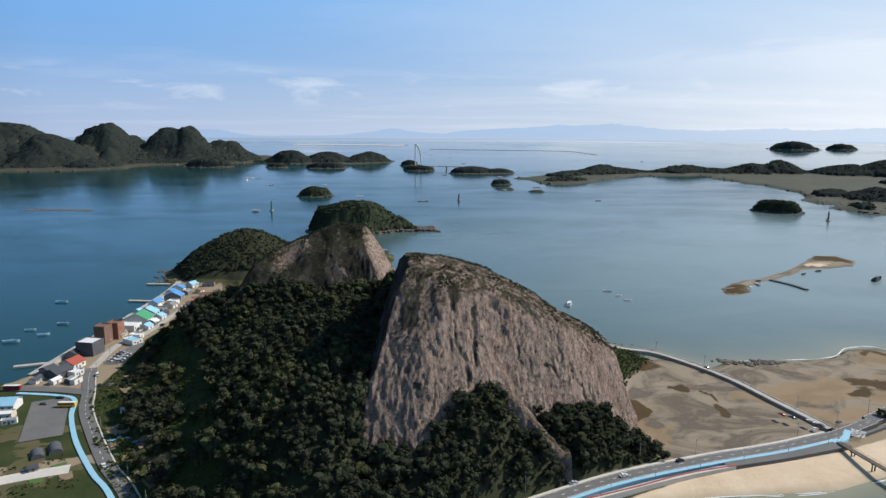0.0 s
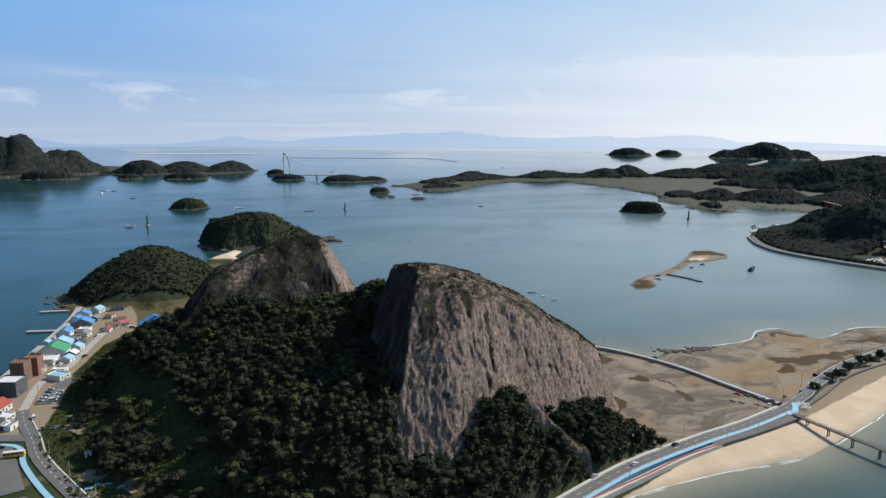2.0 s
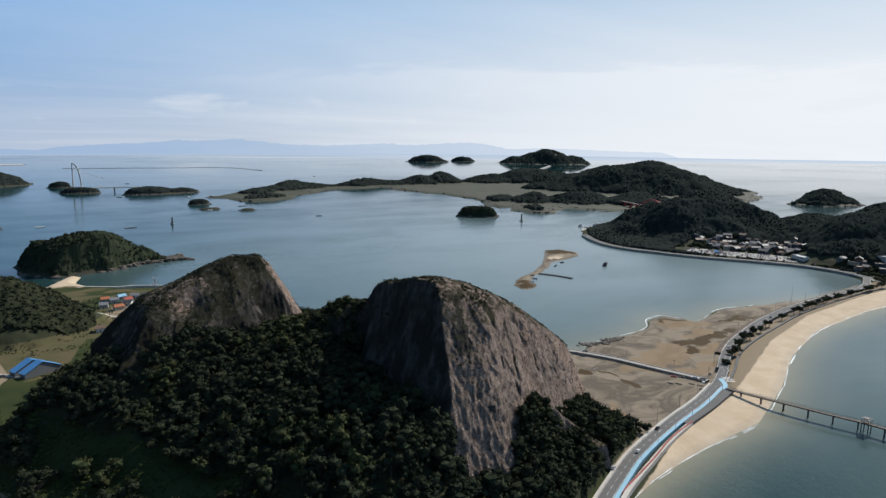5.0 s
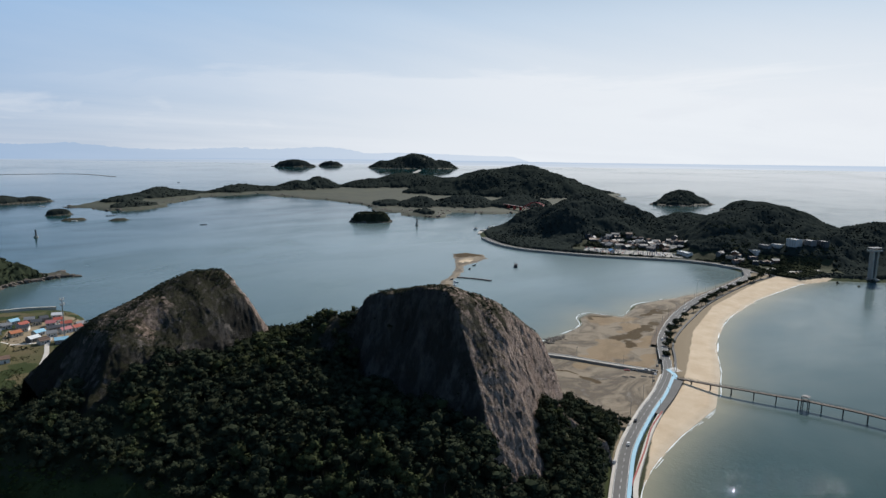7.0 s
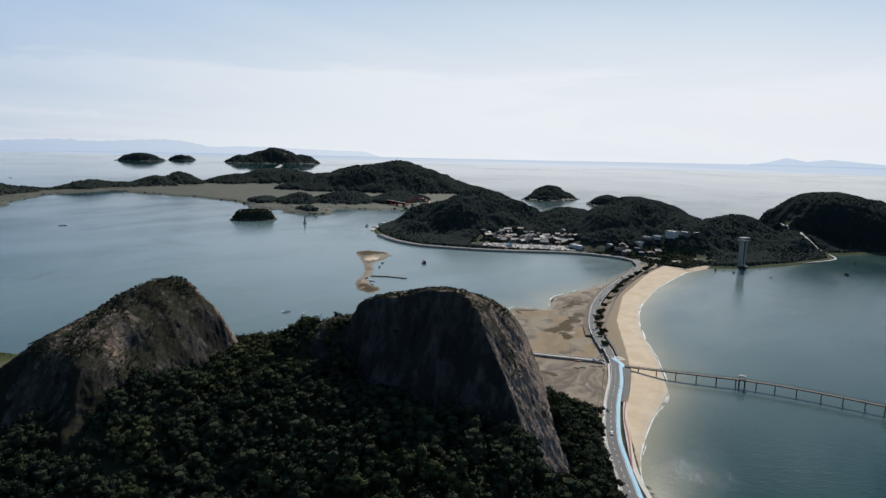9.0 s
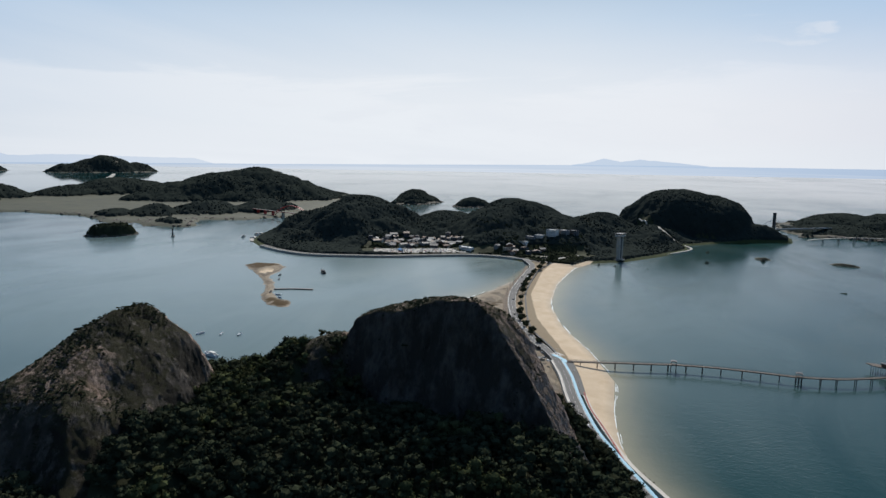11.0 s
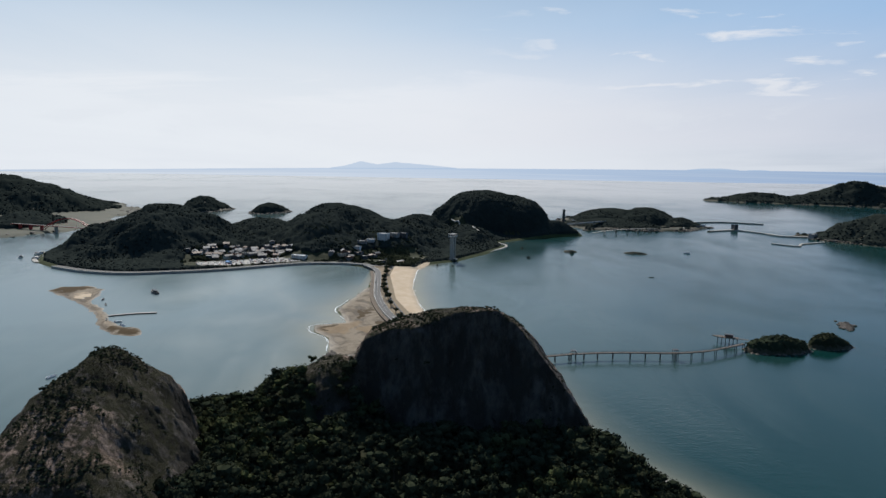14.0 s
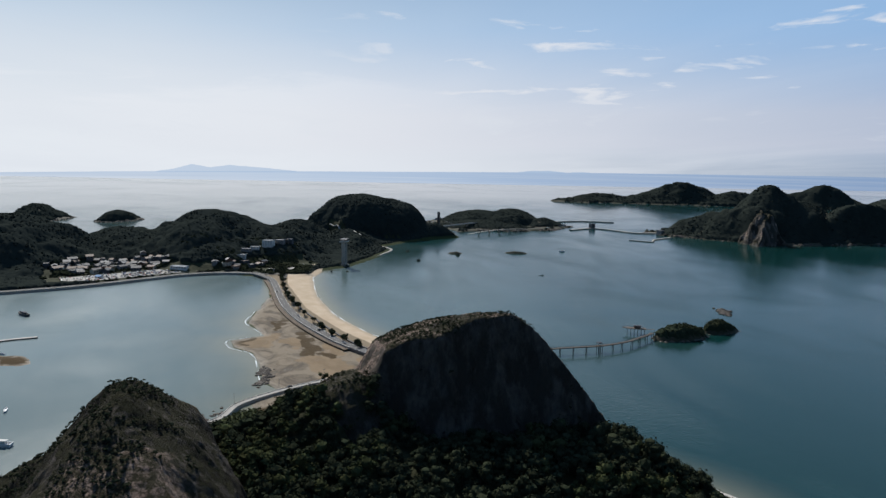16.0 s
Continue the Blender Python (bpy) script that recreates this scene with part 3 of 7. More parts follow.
MUD = [(150, 466), (170, 472), (192, 452), (215, 463), (259, 467), (296, 474), (318, 492), (342, 496), (356, 468), (385, 474), (415, 484), (465, 477), (540, 466), (560, 440), (398, 425), (326, 400), (251, 356), (213, 338),
       (157, 320), (115, 312), (85, 330), (100, 372), (125, 430)]
VILLAGE = [(690, 470), (725, 520), (718, 590), (657, 686), (630, 745), (609, 818), (621, 882), (656, 952), (700, 1000), (770, 1040), (900, 1060), (1000, 1010), (1090, 900), (1140, 760), (1190, 600), (1170, 470), (1260, 390),
           (1330, 270), (1340, 130), (1250, 40), (1166, 48), (1130, 120), (1094, 183), (1021, 250), (960, 240), (860, 288), (775, 340), (740, 385), (690, 400)]
ROAD_FOOT = [(-150, 188), (-80, 213), (-20, 243), (52, 281), (88, 298), (138, 316)]
LAGOON_ROAD = [(128, 496), (140, 487), (161, 478), (182, 452), (198, 423), (209, 391), (218, 366), (222, 352)]


def cut(z, planes, k):
    """A form cut by planes, its edges rounded over k metres."""
    for p in planes:
        h = np.clip(0.5 + 0.5 * (p - z) / k, 0, 1)
        z = p * (1 - h) + z * h - k * h * (1 - h)
    return z


def crag_main(x, y):
    """The great granite peak: planes of joint cut into a long back."""
    wob = 2.6 * fbm(x / 23, y / 23, 0, 3)
    back = y - 353 - 0.25 * np.clip(x, 0, 120)
    ridge = 104.6 - 0.27 * (x + 15) * (x > -15) - 0.0024 * (x + 15) ** 2 - np.where(back > 0, 0.005, 0.0085) * back ** 2
    s = 0.505 * (x - 8) - 0.863 * (y - 318)
    south = 73 - 2.3 * (s + 2.4 * fbm((x * 0.863 + y * 0.505) / 17, s * 0.02, 0, 3))
    down = np.clip(339 - y, 0, 200)
    rib = 104.5 - 0.72 * down - 0.0115 * down ** 2 + 2.0 * fbm(x / 9, y / 9, 4, 3)              # the arete that falls to the south-west
    west = 95 + 3.2 * (x + 24) + 0.16 * (y - 350) - 0.6 * np.clip(y - 382, 0, 99) + 7 * fbm(y / 13, x / 40, 3, 3)
    north = 104.5 - 0.36 * (y - 360) - 0.5 * np.clip(x - 6, 0, 200) - 1.5 * np.clip(y - 401, 0, 99) + 1.2 * wob
    corner = 25 - 1.8 * ((x - 80) - (y - 340)) + 2 * wob
    east = 44 - 3.0 * (x - 99) + 2 * wob
    return cut(ridge + wob * 0.6, (south, rib, west, north, corner, east), 4.0)


def crag_slab(x, y):
    """A slab of bare rock running down from the foot of the face."""
    wob = 2.6 * fbm(x / 23, y / 23, 0, 3)
    along = np.clip((x - 24) / 30, 0, 1.15)
    off = np.abs((x - 24) * 0.49 + (y - 321) * 0.87)
    slab = 49 - 30 * along - 0.9 * np.clip(off - 4.5, 0, 99) ** 1.2 * 2.2 + wob * 0.5
    return np.where((x > 12) & (x < 62), slab, -50)


def crag_knob(x, y):
    r = np.hypot((x + 19) / 23, (y - 417) / 22)
    return 78.5 - 16 * r ** 2.4 + 2.5 * fbm(x / 9, y / 9, 1, 3)


def crag_second(x, y):
    wob = 3.0 * fbm(x / 19, y / 19, 5, 3)
    west = 97.5 - 0.47 * np.clip(-84 - x, 0, 400)
    z = west - 0.0058 * np.clip(x + 82, 0, 400) ** 2 + wob * 0.5
    south = 63 + 2.4 * (y - 471.5 - 0.28 * (x + 60)) + wob * 1.6
    ledge = 84 + 1.0 * (y - 484) + wob * 1.5                                                  # a rounded brow above the wall
    north = 97 - 0.95 * (y - 503) + 0.1 * (x + 70) + 0.14 * np.minimum(x + 100, 0) + wob * 1.5
    return cut(z, (south, ledge, north, 87 - 1.58 * (x + 58) + 0.45 * np.minimum(y - 490, 8) - 0.4 * np.clip(y - 500, 0, 99) + wob, 71 + 1.4 * (x + 140) + wob * 1.5), 5.0)


def hill(x, y):
    """The wooded hill on which the peaks stand."""
    sx = np.clip(y, 300, 480)
    cx = np.interp(sx, (300, 480), (-48, -38))
    dx, dy = x - cx, y - sx
    ang = np.degrees(np.arctan2(dy, dx)) % 360
    R = np.interp(ang, (0, 60, 90, 120, 180, 200, 235, 270, 320, 360), (140, 150, 190, 190, 172, 150, 125, 135, 118, 140))
    R = R * np.where(dx > 0, np.interp(y, (240, 300, 400, 900), (0.72, 0.93, 1.0, 1.0)), np.interp(y, (240, 300, 400, 900), (0.62, 0.66, 1.0, 1.0)))
    t = np.clip(np.hypot(dx, dy) / R, 0, 1)
    crest = np.interp(y, (240, 290, 360, 420, 455, 480, 520, 900), (40, 42, 46, 51, 50, 45, 42, 38))
    return crest * np.cos(t * np.pi / 2) ** 1.5 * (1 + 0.08 * fbm(x / 40, y / 40, 0, 3))


def knoll(x, y, cx, cy, rx, ry, h, turn=0, sharp=1.3):
    c, s = math.cos(radians(turn)), math.sin(radians(turn))
    u, v = (x - cx) * c + (y - cy) * s, -(x - cx) * s + (y - cy) * c
    lump = min(rx, ry)
    r = np.clip(np.hypot(u / rx, v / ry) + (0.24 if sharp >= 1.2 else 0.16) * fbm(x / (0.45 * lump), y / (0.45 * lump), 2, 4), 0, 1)
    dome = np.cos(r * np.pi / 2) ** sharp
    if sharp < 1.0:
        return h * dome
    cone = np.clip(1.005 - np.sqrt(r * r + 0.01), 0, 1) / 0.905                 # straighter flanks, as real hills have
    return h * (0.45 * dome + 0.55 * cone)


def apron(x, y):
    """Wooded ground that climbs the feet of the two peaks."""
    up = knoll(x, y, -118, 460, 98, 86, 54, 0, 0.95)
    return np.maximum(up, knoll(x, y, -30, 432, 58, 52, 66, 0, 0.95))


def talus(x, y):
    """The sunny wooded slope between the shore road and the great face, and its share of the ground."""
    d = near_line(x, y, ROAD_FOOT)
    h = np.interp(x, (-45, -25, -7, 12, 24, 44, 64, 84, 98, 116), (22, 18, 26, 35, 35, 25, 21, 15, 8, 0)) * np.clip((d - 5) / 31, 0, 1.15) ** 0.62
    return h * (1 + 0.12 * fbm(x / 15, y / 15, 4, 3)), ramp01(54 - d, 0, 14) * ramp01(x, -62, -36) * ramp01(125 - x, 0, 12)


def ground_height(x, y):
    x, y = np.asarray(x, float), np.asarray(y, float)
    shore = 3.5 * fbm(x / 30, y / 30, 7, 3)
    beach = (y < 470) & (x > -60)
    d = inside(x, y, MAIN)
    ds = d + np.where(beach & (y < 425), 0.3, 1.0) * shore * 0.5
    flat = np.where(beach, np.clip(ds * 0.085, -6, 3.0), np.clip(ds * 0.4, -6, 3.0))
    mud = np.clip((inside(x, y, MUD) + shore * 0.9) * 0.06, -6, 0.55) + 0.12 * fbm(x / 20, y / 14, 3, 4)
    dv = inside(x, y, VILLAGE)
    flat = np.maximum(flat, np.maximum(mud, np.clip(dv * 0.5, -6, 2.8)))
    up = np.maximum(hill(x, y), apron(x, y)) * ramp01(d, 0, 24) * ramp01(near_line(x, y, ROAD_FOOT), 5, 24)
    th, share = talus(x, y)
    up = up * (1 - share) + th * share * ramp01(d, 0, 9)
    up = up * ramp01(y - np.interp(x, (-150, -80, -20, 52, 88, 138), (186, 211, 241, 280, 297, 315)), 0, 8) ** ((x < 138) & (y < 320))      # the hill ends at the road
    up = np.maximum(up, knoll(x, y, -230, 757, 86, 86, 43, 20, 1.0) * ramp01(d, -4, 22))
    dv = ramp01(dv, -2, 42)
    for h in ((890, 880, 190, 160, 74, 30, 1.2), (955, 560, 190, 190, 76, 0, 1.2), (1090, 620, 120, 170, 52, 0, 1.2), (1000, 730, 150, 130, 40, 0, 1.3), (860, 560, 120, 110, 36, 0, 1.4), (1080, 420, 150, 110, 46, 0, 1.3),
              (1228, 262, 118, 150, 92, 0, 0.55), (1180, 110, 90, 110, 26, 0, 1.2), (1060, 320, 120, 80, 26, 0, 1.3)):
        up = np.maximum(up, knoll(x, y, *h) * dv)
    return flat + up


ZONES = {}
MEADOW = [(-240, 470), (-222, 400), (-190, 338), (-150, 280), (-100, 262), (-112, 320), (-128, 352), (-152, 400), (-192, 445), (-220, 500), (-232, 590), (-243, 590)]
FIELDS = [(-262, 690), (-250, 625), (-212, 606), (-180, 606), (-168, 660), (-150, 720), (-120, 690), (-105, 740), (-130, 770), (-170, 740), (-200, 715)]


def soft_in(x, y, poly, w=3.0):
    return np.clip(0.5 + inside(x, y, poly) / (2 * w), 0, 1)


def spots(x, y, *circles):
    w = np.zeros(np.shape(x))
    x, y = x + 15 * fbm(x / 15, y / 15, 1, 4), y + 11 * fbm(x / 15, y / 15, 8, 4)
    for cx, cy, rx, ry in circles:
        w = np.maximum(w, np.clip(1.25 - 0.75 * np.hypot((x - cx) / rx, (y - cy) / ry), 0, 1))
    return w


BEACH = [(800, 380), (770, 432), (700, 440), (625, 441), (466, 421), (353, 388), (269, 350), (232, 334), (214, 326), (124, 300), (62, 270), (-10, 232), (-60, 205), (-60, 180), (60, 240), (200, 280), (330, 345), (430, 380), (660, 395)]
ZONES["sand"] = lambda x, y, z: np.maximum(soft_in(x, y, BEACH), spots(x, y, (-165, 945, 30, 40)))
ZONES["mud"] = lambda x, y, z: soft_in(x, y, MUD) * (inside(x, y, BEACH) < 0) * (z < 1.6)
ZONES["ochre"] = lambda x, y, z: spots(x, y, (215, 398, 26, 12), (240, 410, 30, 12), (262, 420, 14, 10), (120, 350, 8, 20), (330, 440, 22, 10), (335, 470, 28, 16), (250, 375, 30, 9), (300, 402, 30, 8))
ZONES["weed"] = lambda x, y, z: spots(x, y, (156, 411, 6, 8), (170, 381, 8, 10), (171, 401, 4, 6), (300, 420, 26, 7), (278, 408, 12, 5), (330, 428, 30, 5), (112, 385, 6, 24), (140, 455, 14, 10), (395, 452, 26, 6), (340, 482, 14, 5))
MARSH = [(-300, 262), (-300, 345), (-250, 345), (-222, 333), (-205, 310), (-190, 285), (-230, 262)]
STREET = [(-290, 405), (-285, 690), (-240, 700), (-222, 640), (-215, 606), (-232, 560), (-236, 500), (-228, 440), (-226, 400)]
ZONES["field"] = lambda x, y, z: np.maximum(soft_in(x, y, FIELDS), np.maximum(soft_in(x, y, MARSH) * (fbm(x / 14, y / 14, 2, 3) > -0.1), ((y > 590) | (y < 350)) * (x < -40) * (x > -420) * (z < 8) * (fbm(x / 24, y / 16, 5, 4) > 0.05)))


def bare_earth(x, y, z):
    """Village ground, garden plots and the verges of the road."""
    plots = spots(x, y, (-184, 348, 7, 5), (-168, 333, 8, 5), (-146, 297, 6, 6), (-205, 402, 8, 4), (-200, 418, 6, 4), (-200, 297, 14, 7), (-190, 310, 12, 8), (235, 345, 14, 6))
    village = np.maximum(soft_in(x, y, STREET), 0.8 * soft_in(x, y, [(-150, 740), (-130, 800), (-80, 830), (-62, 790), (-80, 735)])) * (z < 4.5)
    verge = ramp01(4.0 - near_line(x, y, [(222, 345), (170, 334), (124, 320), (100, 310), (60, 292)]), 0, 4) * (z < 4)
    strip = (inside(x, y, BEACH) < 1) * (near_line(x, y, [(230, 345), (290, 378), (345, 402), (400, 418), (470, 434), (560, 446), (700, 455)]) < 17)
    return np.maximum(np.maximum(plots, village), np.maximum(verge, strip))


ZONES["dirt"] = bare_earth
ZONES["forest"] = lambda x, y, z: np.maximum(np.maximum(np.clip((z - 6.0) / 4, 0, 1), np.clip(np.maximum(apron(x, y), talus(x, y)[0] * talus(x, y)[1]) / 2, 0, 1)) * (1 - soft_in(x, y, MEADOW, 8)), (inside(x, y, VILLAGE) > 10) * (x > 600) * 1.0)

ground = tagged(new("ground", grid_mesh("ground", np.arange(-432, 700.1, 2.6), np.arange(172, 1000, 2.6), ground_height, GROUND, lambda X, Y, Z: Z > -2.5, ZONES)),
                "green meadow, tidal mud and pale sand around the hill", "ground", kind="structure")
headland = tagged(new("ground", grid_mesh("headland", np.arange(700 - 0.2, 1350, 5.0), np.arange(30, 1070, 5.0), ground_height, GROUND, lambda X, Y, Z: Z > -2.5, ZONES)),
                  "wooded headland with a flat waterfront", "ground", kind="structure")


def shoal(x, y, z):
    a = np.exp(-np.clip(-inside(x, y, MAIN), 0, 900) / 16) * ramp01(x, -120, 20) * (y < 470)
    m = np.exp(-np.clip(-inside(x, y, MUD), 0, 900) / 26) * 0.7
    return np.maximum(a, m)


sea_x = np.concatenate([np.linspace(-5600, -500, 12), np.arange(-440, 900, 9.0), np.linspace(950, 6400, 14)])
sea_y = np.concatenate([np.linspace(-5200, 60, 12), np.arange(100, 640, 9.0), np.linspace(700, 6400, 14)])
tagged(new("water", grid_mesh("water", sea_x, sea_y, lambda X, Y: 0 * X, SEA, None, {"shoal": shoal})), "calm blue-green sea with wind streaks", "sea", kind="structure")


# ---- the two granite peaks ----
def crag(name, xs, ys, fun, parent, rough=1.0, hide=None, cracks=(), west_shade=0.0, shade_edge=-999, wall_shade=None):
    """A face of rock as a fine sheet, pushed in and out along its normal by joints, flutes and pits."""
    X, Y = np.meshgrid(xs, ys, indexing="ij")
    Z = fun(X, Y)
    step = xs[1] - xs[0]
    gx, gy = np.gradient(Z, step)
    L = np.sqrt(1 + gx * gx + gy * gy)
    nx, ny, nz = -gx / L, -gy / L, 1 / L
    steep = np.clip((1 - nz) * 1.7, 0.42, 1)
    along, wob, wob2 = 0.863 * X + 0.505 * Y, fbm(X / 11, Y / 11, Z / 11, 4), fbm(X / 6 + 7, Y / 6, Z / 8, 3)
    facet = np.abs(fbm(X / 13, Y / 13, Z / 24, 4))                                # bulging slabs between creases
    flute = np.abs(fbm(X / 5.5, Y / 5.5, Z / 34, 3))
    d = rough * steep * (1.3 * (np.minimum(facet, 0.45) - 0.2) + 1.6 * fbm(X / 26, Y / 26, Z / 40, 2) + 1.9 * (np.minimum(flute, 0.30) - 0.2) + 0.9 * np.abs(fbm(X / 2.6, Y / 2.6, Z / 18, 3)) + 0.85 * fbm(X / 1.2, Y / 1.2, Z / 2.8, 2))
    cleft_and_shade = np.clip(1 - facet / 0.05, 0, 1) * 0.42 * (wob > 0.0) + np.clip(0.5 * fbm(X / 15, Y / 15, Z / 22, 4) + 0.85 * np.clip(-nx + 0.45 * ny, -0.4, 1) * steep + west_shade * np.clip(0.72 - 1.2 * nx + 0.3 * ny, 0, 1.3), 0, 0.9)     # dark creases, and shade painted on the west and north faces
    cleft_and_shade = cleft_and_shade + 0.5 * ramp01(shade_edge - X + 6 * wob, 0, 12) * (nx < 0.35)                  # shade painted on the wall west of an edge
    if wall_shade:
        cleft_and_shade = np.clip(cleft_and_shade, 0, 1) + wall_shade(X, Y) * ramp01(0.5 - nx, 0, 0.3)
    for u, lean, z0, z1, wide, deep in cracks:
        g = np.exp(-((along - u - lean * (z1 - Z) + 5.0 * wob) / (wide * (0.75 + 0.8 * wob2))) ** 2) * ramp01(Z, z0 - 4, z0 + 4) * ramp01(z1 + 4 - Z, 0, 8) * (0.505 * nx - 0.863 * ny > 0.3)
        d = d - 0.5 * deep * g * (wide < 3)
        cleft_and_shade = cleft_and_shade + g * np.clip(0.8 + 1.1 * wob2, 0, 1.3)
    PX, PY, PZ = X + nx * d, Y + ny * d, Z + nz * d
    base = ground_height(X, Y)
    idx = np.arange(X.size).reshape(X.shape)
    F = np.stack([idx[:-1, :-1], idx[1:, :-1], idx[1:, 1:], idx[:-1, 1:]], -1).reshape(-1, 4)
    keep = Z > base - 7
    if hide is not None:
        keep &= Z > hide(X, Y) - 4
    ok = keep.ravel()
    F = F[ok[F].any(1)]
    V = np.stack([PX, PY, PZ], -1).reshape(-1, 3)
    used = np.zeros(len(V), bool)
    used[F] = True
    F, V = (np.cumsum(used) - 1)[F], V[used]
    me = from_arrays(name, V, F, GRANITE)
    me.attributes.new("cleft_and_shade", "FLOAT", "POINT").data.foreach_set("value", np.clip(cleft_and_shade, 0, 2).ravel()[used].astype(np.float32))
    return part(name, me, None, parent)


# dark cracks of the great face: distance along it, lean, foot, head, width, depth
CRACKS = ((177, -0.25, 55, 82, 1.6, 3.0), (188, 0.5, 74, 84, 5.0, 2.2), (169, -0.3, 80, 98, 2.4, 2.4), (163, 0.0, 46, 56, 1.6, 1.4), (210, 0.3, 66, 80, 5.5, 2.2), (248, -0.4, 14, 42, 1.5, 2.6),
          (152, -0.5, 74, 97, 5.0, 1.6), (137, 0.0, 50, 60, 1.8, 1.2), (200, 0.2, 34, 62, 0.9, 1.4), (226, 0.3, 20, 60, 0.8, 1.4), (160, 0.1, 60, 84, 0.8, 1.2), (146, -0.4, 36, 52, 1.0, 1.2), (216, 0.5, 38, 48, 2.2, 1.0))
peak = tagged(new("granite_peak"), "tall bare granite peak with a sheer streaked face", "rock peak")
crag("cliff_face", np.arange(-72, 128, 0.62), np.arange(258, 428, 0.62), crag_main, peak, cracks=CRACKS, west_shade=0.36)
crag("shoulder_knob", np.arange(-52, 14, 0.8), np.arange(388, 446, 0.8), crag_knob, peak, 0.7, crag_main, west_shade=0.5)
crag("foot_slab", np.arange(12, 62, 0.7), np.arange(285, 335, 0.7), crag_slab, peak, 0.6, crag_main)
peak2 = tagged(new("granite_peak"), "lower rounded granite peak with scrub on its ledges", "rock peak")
def second_peak_shade(x, y):
    """Dark shade painted over the second peak, but for a fresh scar low on its west side."""
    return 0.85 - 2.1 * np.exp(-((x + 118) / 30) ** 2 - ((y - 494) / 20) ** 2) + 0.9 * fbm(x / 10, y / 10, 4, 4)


crag("summit", np.arange(-104, -18, 0.75), np.arange(435, 585, 0.75), crag_second, peak2, west_shade=0.8, shade_edge=-50, wall_shade=second_peak_shade)
crag("west_shoulder", np.arange(-165, -103.1, 0.75), np.arange(435, 585, 0.75), crag_second, peak2, west_shade=0.6, wall_shade=second_peak_shade)


def rock_top(x, y):
    x, y = np.asarray(x, float), np.asarray(y, float)
    a = np.where((x > -72) & (x < 128) & (y > 258) & (y < 428), np.maximum(crag_main(x, y), np.maximum(crag_knob(x, y), crag_slab(x, y))), -99)
    b = np.where((x > -165) & (x < -18) & (y > 435) & (y < 585), crag_second(x, y), -99)
    return np.maximum(a, b)

# ---- other islands ----
def clump_template(rng, n=1):
    """A rough lump of crown: an uneven twenty-sided ball."""
    bm = bmesh.new()
    bmesh.ops.create_icosphere(bm, subdivisions=n, radius=1.0)
    v = np.array([w.co[:] for w in bm.verts])
    f = np.array([[w.index for w in q.verts] for q in bm.faces])
    bm.free()
    v *= (1 + rng.uniform(-0.32, 0.32, (len(v), 1)))
    return v, f


RNG = np.random.default_rng(5)
CLUMPS = [clump_template(RNG) for _ in range(6)]


def crown_template(rng, lobes=5, leaves=72, tall=1.0, leaf=0.2):
    """A crown of about unit radius: uneven lobes with loose sprays of foliage standing off them."""
    V, F, off = [], [], 0
    centres = []
    for i in range(lobes):
        a, r = rng.uniform(0, 6.3), rng.uniform(0.25, 0.78) if i else 0.0
        c = np.array([r * math.cos(a), r * math.sin(a), rng.uniform(-0.25, 0.45) * tall + (0.25 if i == 0 else 0)])
        s = rng.uniform(0.24, 0.5)
        centres.append((c, s))
        v, f = clump_template(rng)
        V.append(v * s * np.array([1, 1, 0.8]) + c)
        F.append(f + off)
        off += len(v)
    for _ in range(leaves):
        c, s = centres[rng.integers(0, lobes)]
        d = rng.normal(0, 1, 3)
        d[2] = abs(d[2]) * 0.8 - 0.15
        d /= np.linalg.norm(d)
        p = c + d * s * rng.uniform(0.8, 1.4)
        u = np.cross(d, rng.normal(0, 1, 3))
        u /= np.linalg.norm(u)
        w = np.cross(d, u) + d * rng.uniform(-0.9, 0.9)
        k = rng.uniform(0.4, 1.0) * leaf
        V.append(np.array([p - u * k, p + u * k * 0.8 + w * k * 0.5, p + w * k * 1.5 - u * k * 0.3]))
        F.append(np.array([[0, 1, 2]]) + off)
        off += 3
    return np.concatenate(V), np.concatenate(F)


CROWNS = [crown_template(RNG, lobes=RNG.integers(6, 10), leaves=270, tall=RNG.uniform(0.7, 1.4), leaf=0.15) for _ in range(12)]
LITE = [crown_template(RNG, lobes=2, leaves=26) for _ in range(6)]


def scatter(templates, places, sizes, turns, squash=0.8):
    """Copies of templates set at places, joined into vertex and face arrays."""
    V, F, off = [], [], 0
    pick = RNG.integers(0, len(templates), len(places))
    for k, (tv, tf) in enumerate(templates):
        sel = np.nonzero(pick == k)[0]
        if not len(sel):
            continue
        c, s = np.cos(turns[sel])[:, None], np.sin(turns[sel])[:, None]
        sz = sizes[sel][:, None]
        x = (tv[None, :, 0] * c - tv[None, :, 1] * s) * sz + places[sel, 0:1]
        y = (tv[None, :, 0] * s + tv[None, :, 1] * c) * sz + places[sel, 1:2]
        z = tv[None, :, 2] * sz * squash + places[sel, 2:3]
        V.append(np.stack([x, y, z], -1).reshape(-1, 3))
        F.append((tf[None] + (np.arange(len(sel)) * len(tv))[:, None, None]).reshape(-1, 3) + off)
        off += len(sel) * len(tv)
    return np.concatenate(V), np.concatenate(F)


def jittered(x0, x1, y0, y1, gap):
    X, Y = np.meshgrid(np.arange(x0, x1, gap), np.arange(y0, y1, gap), indexing="ij")
    X, Y = X.ravel(), Y.ravel()
    return X + RNG.uniform(-0.48, 0.48, X.size) * gap, Y + RNG.uniform(-0.48, 0.48, X.size) * gap


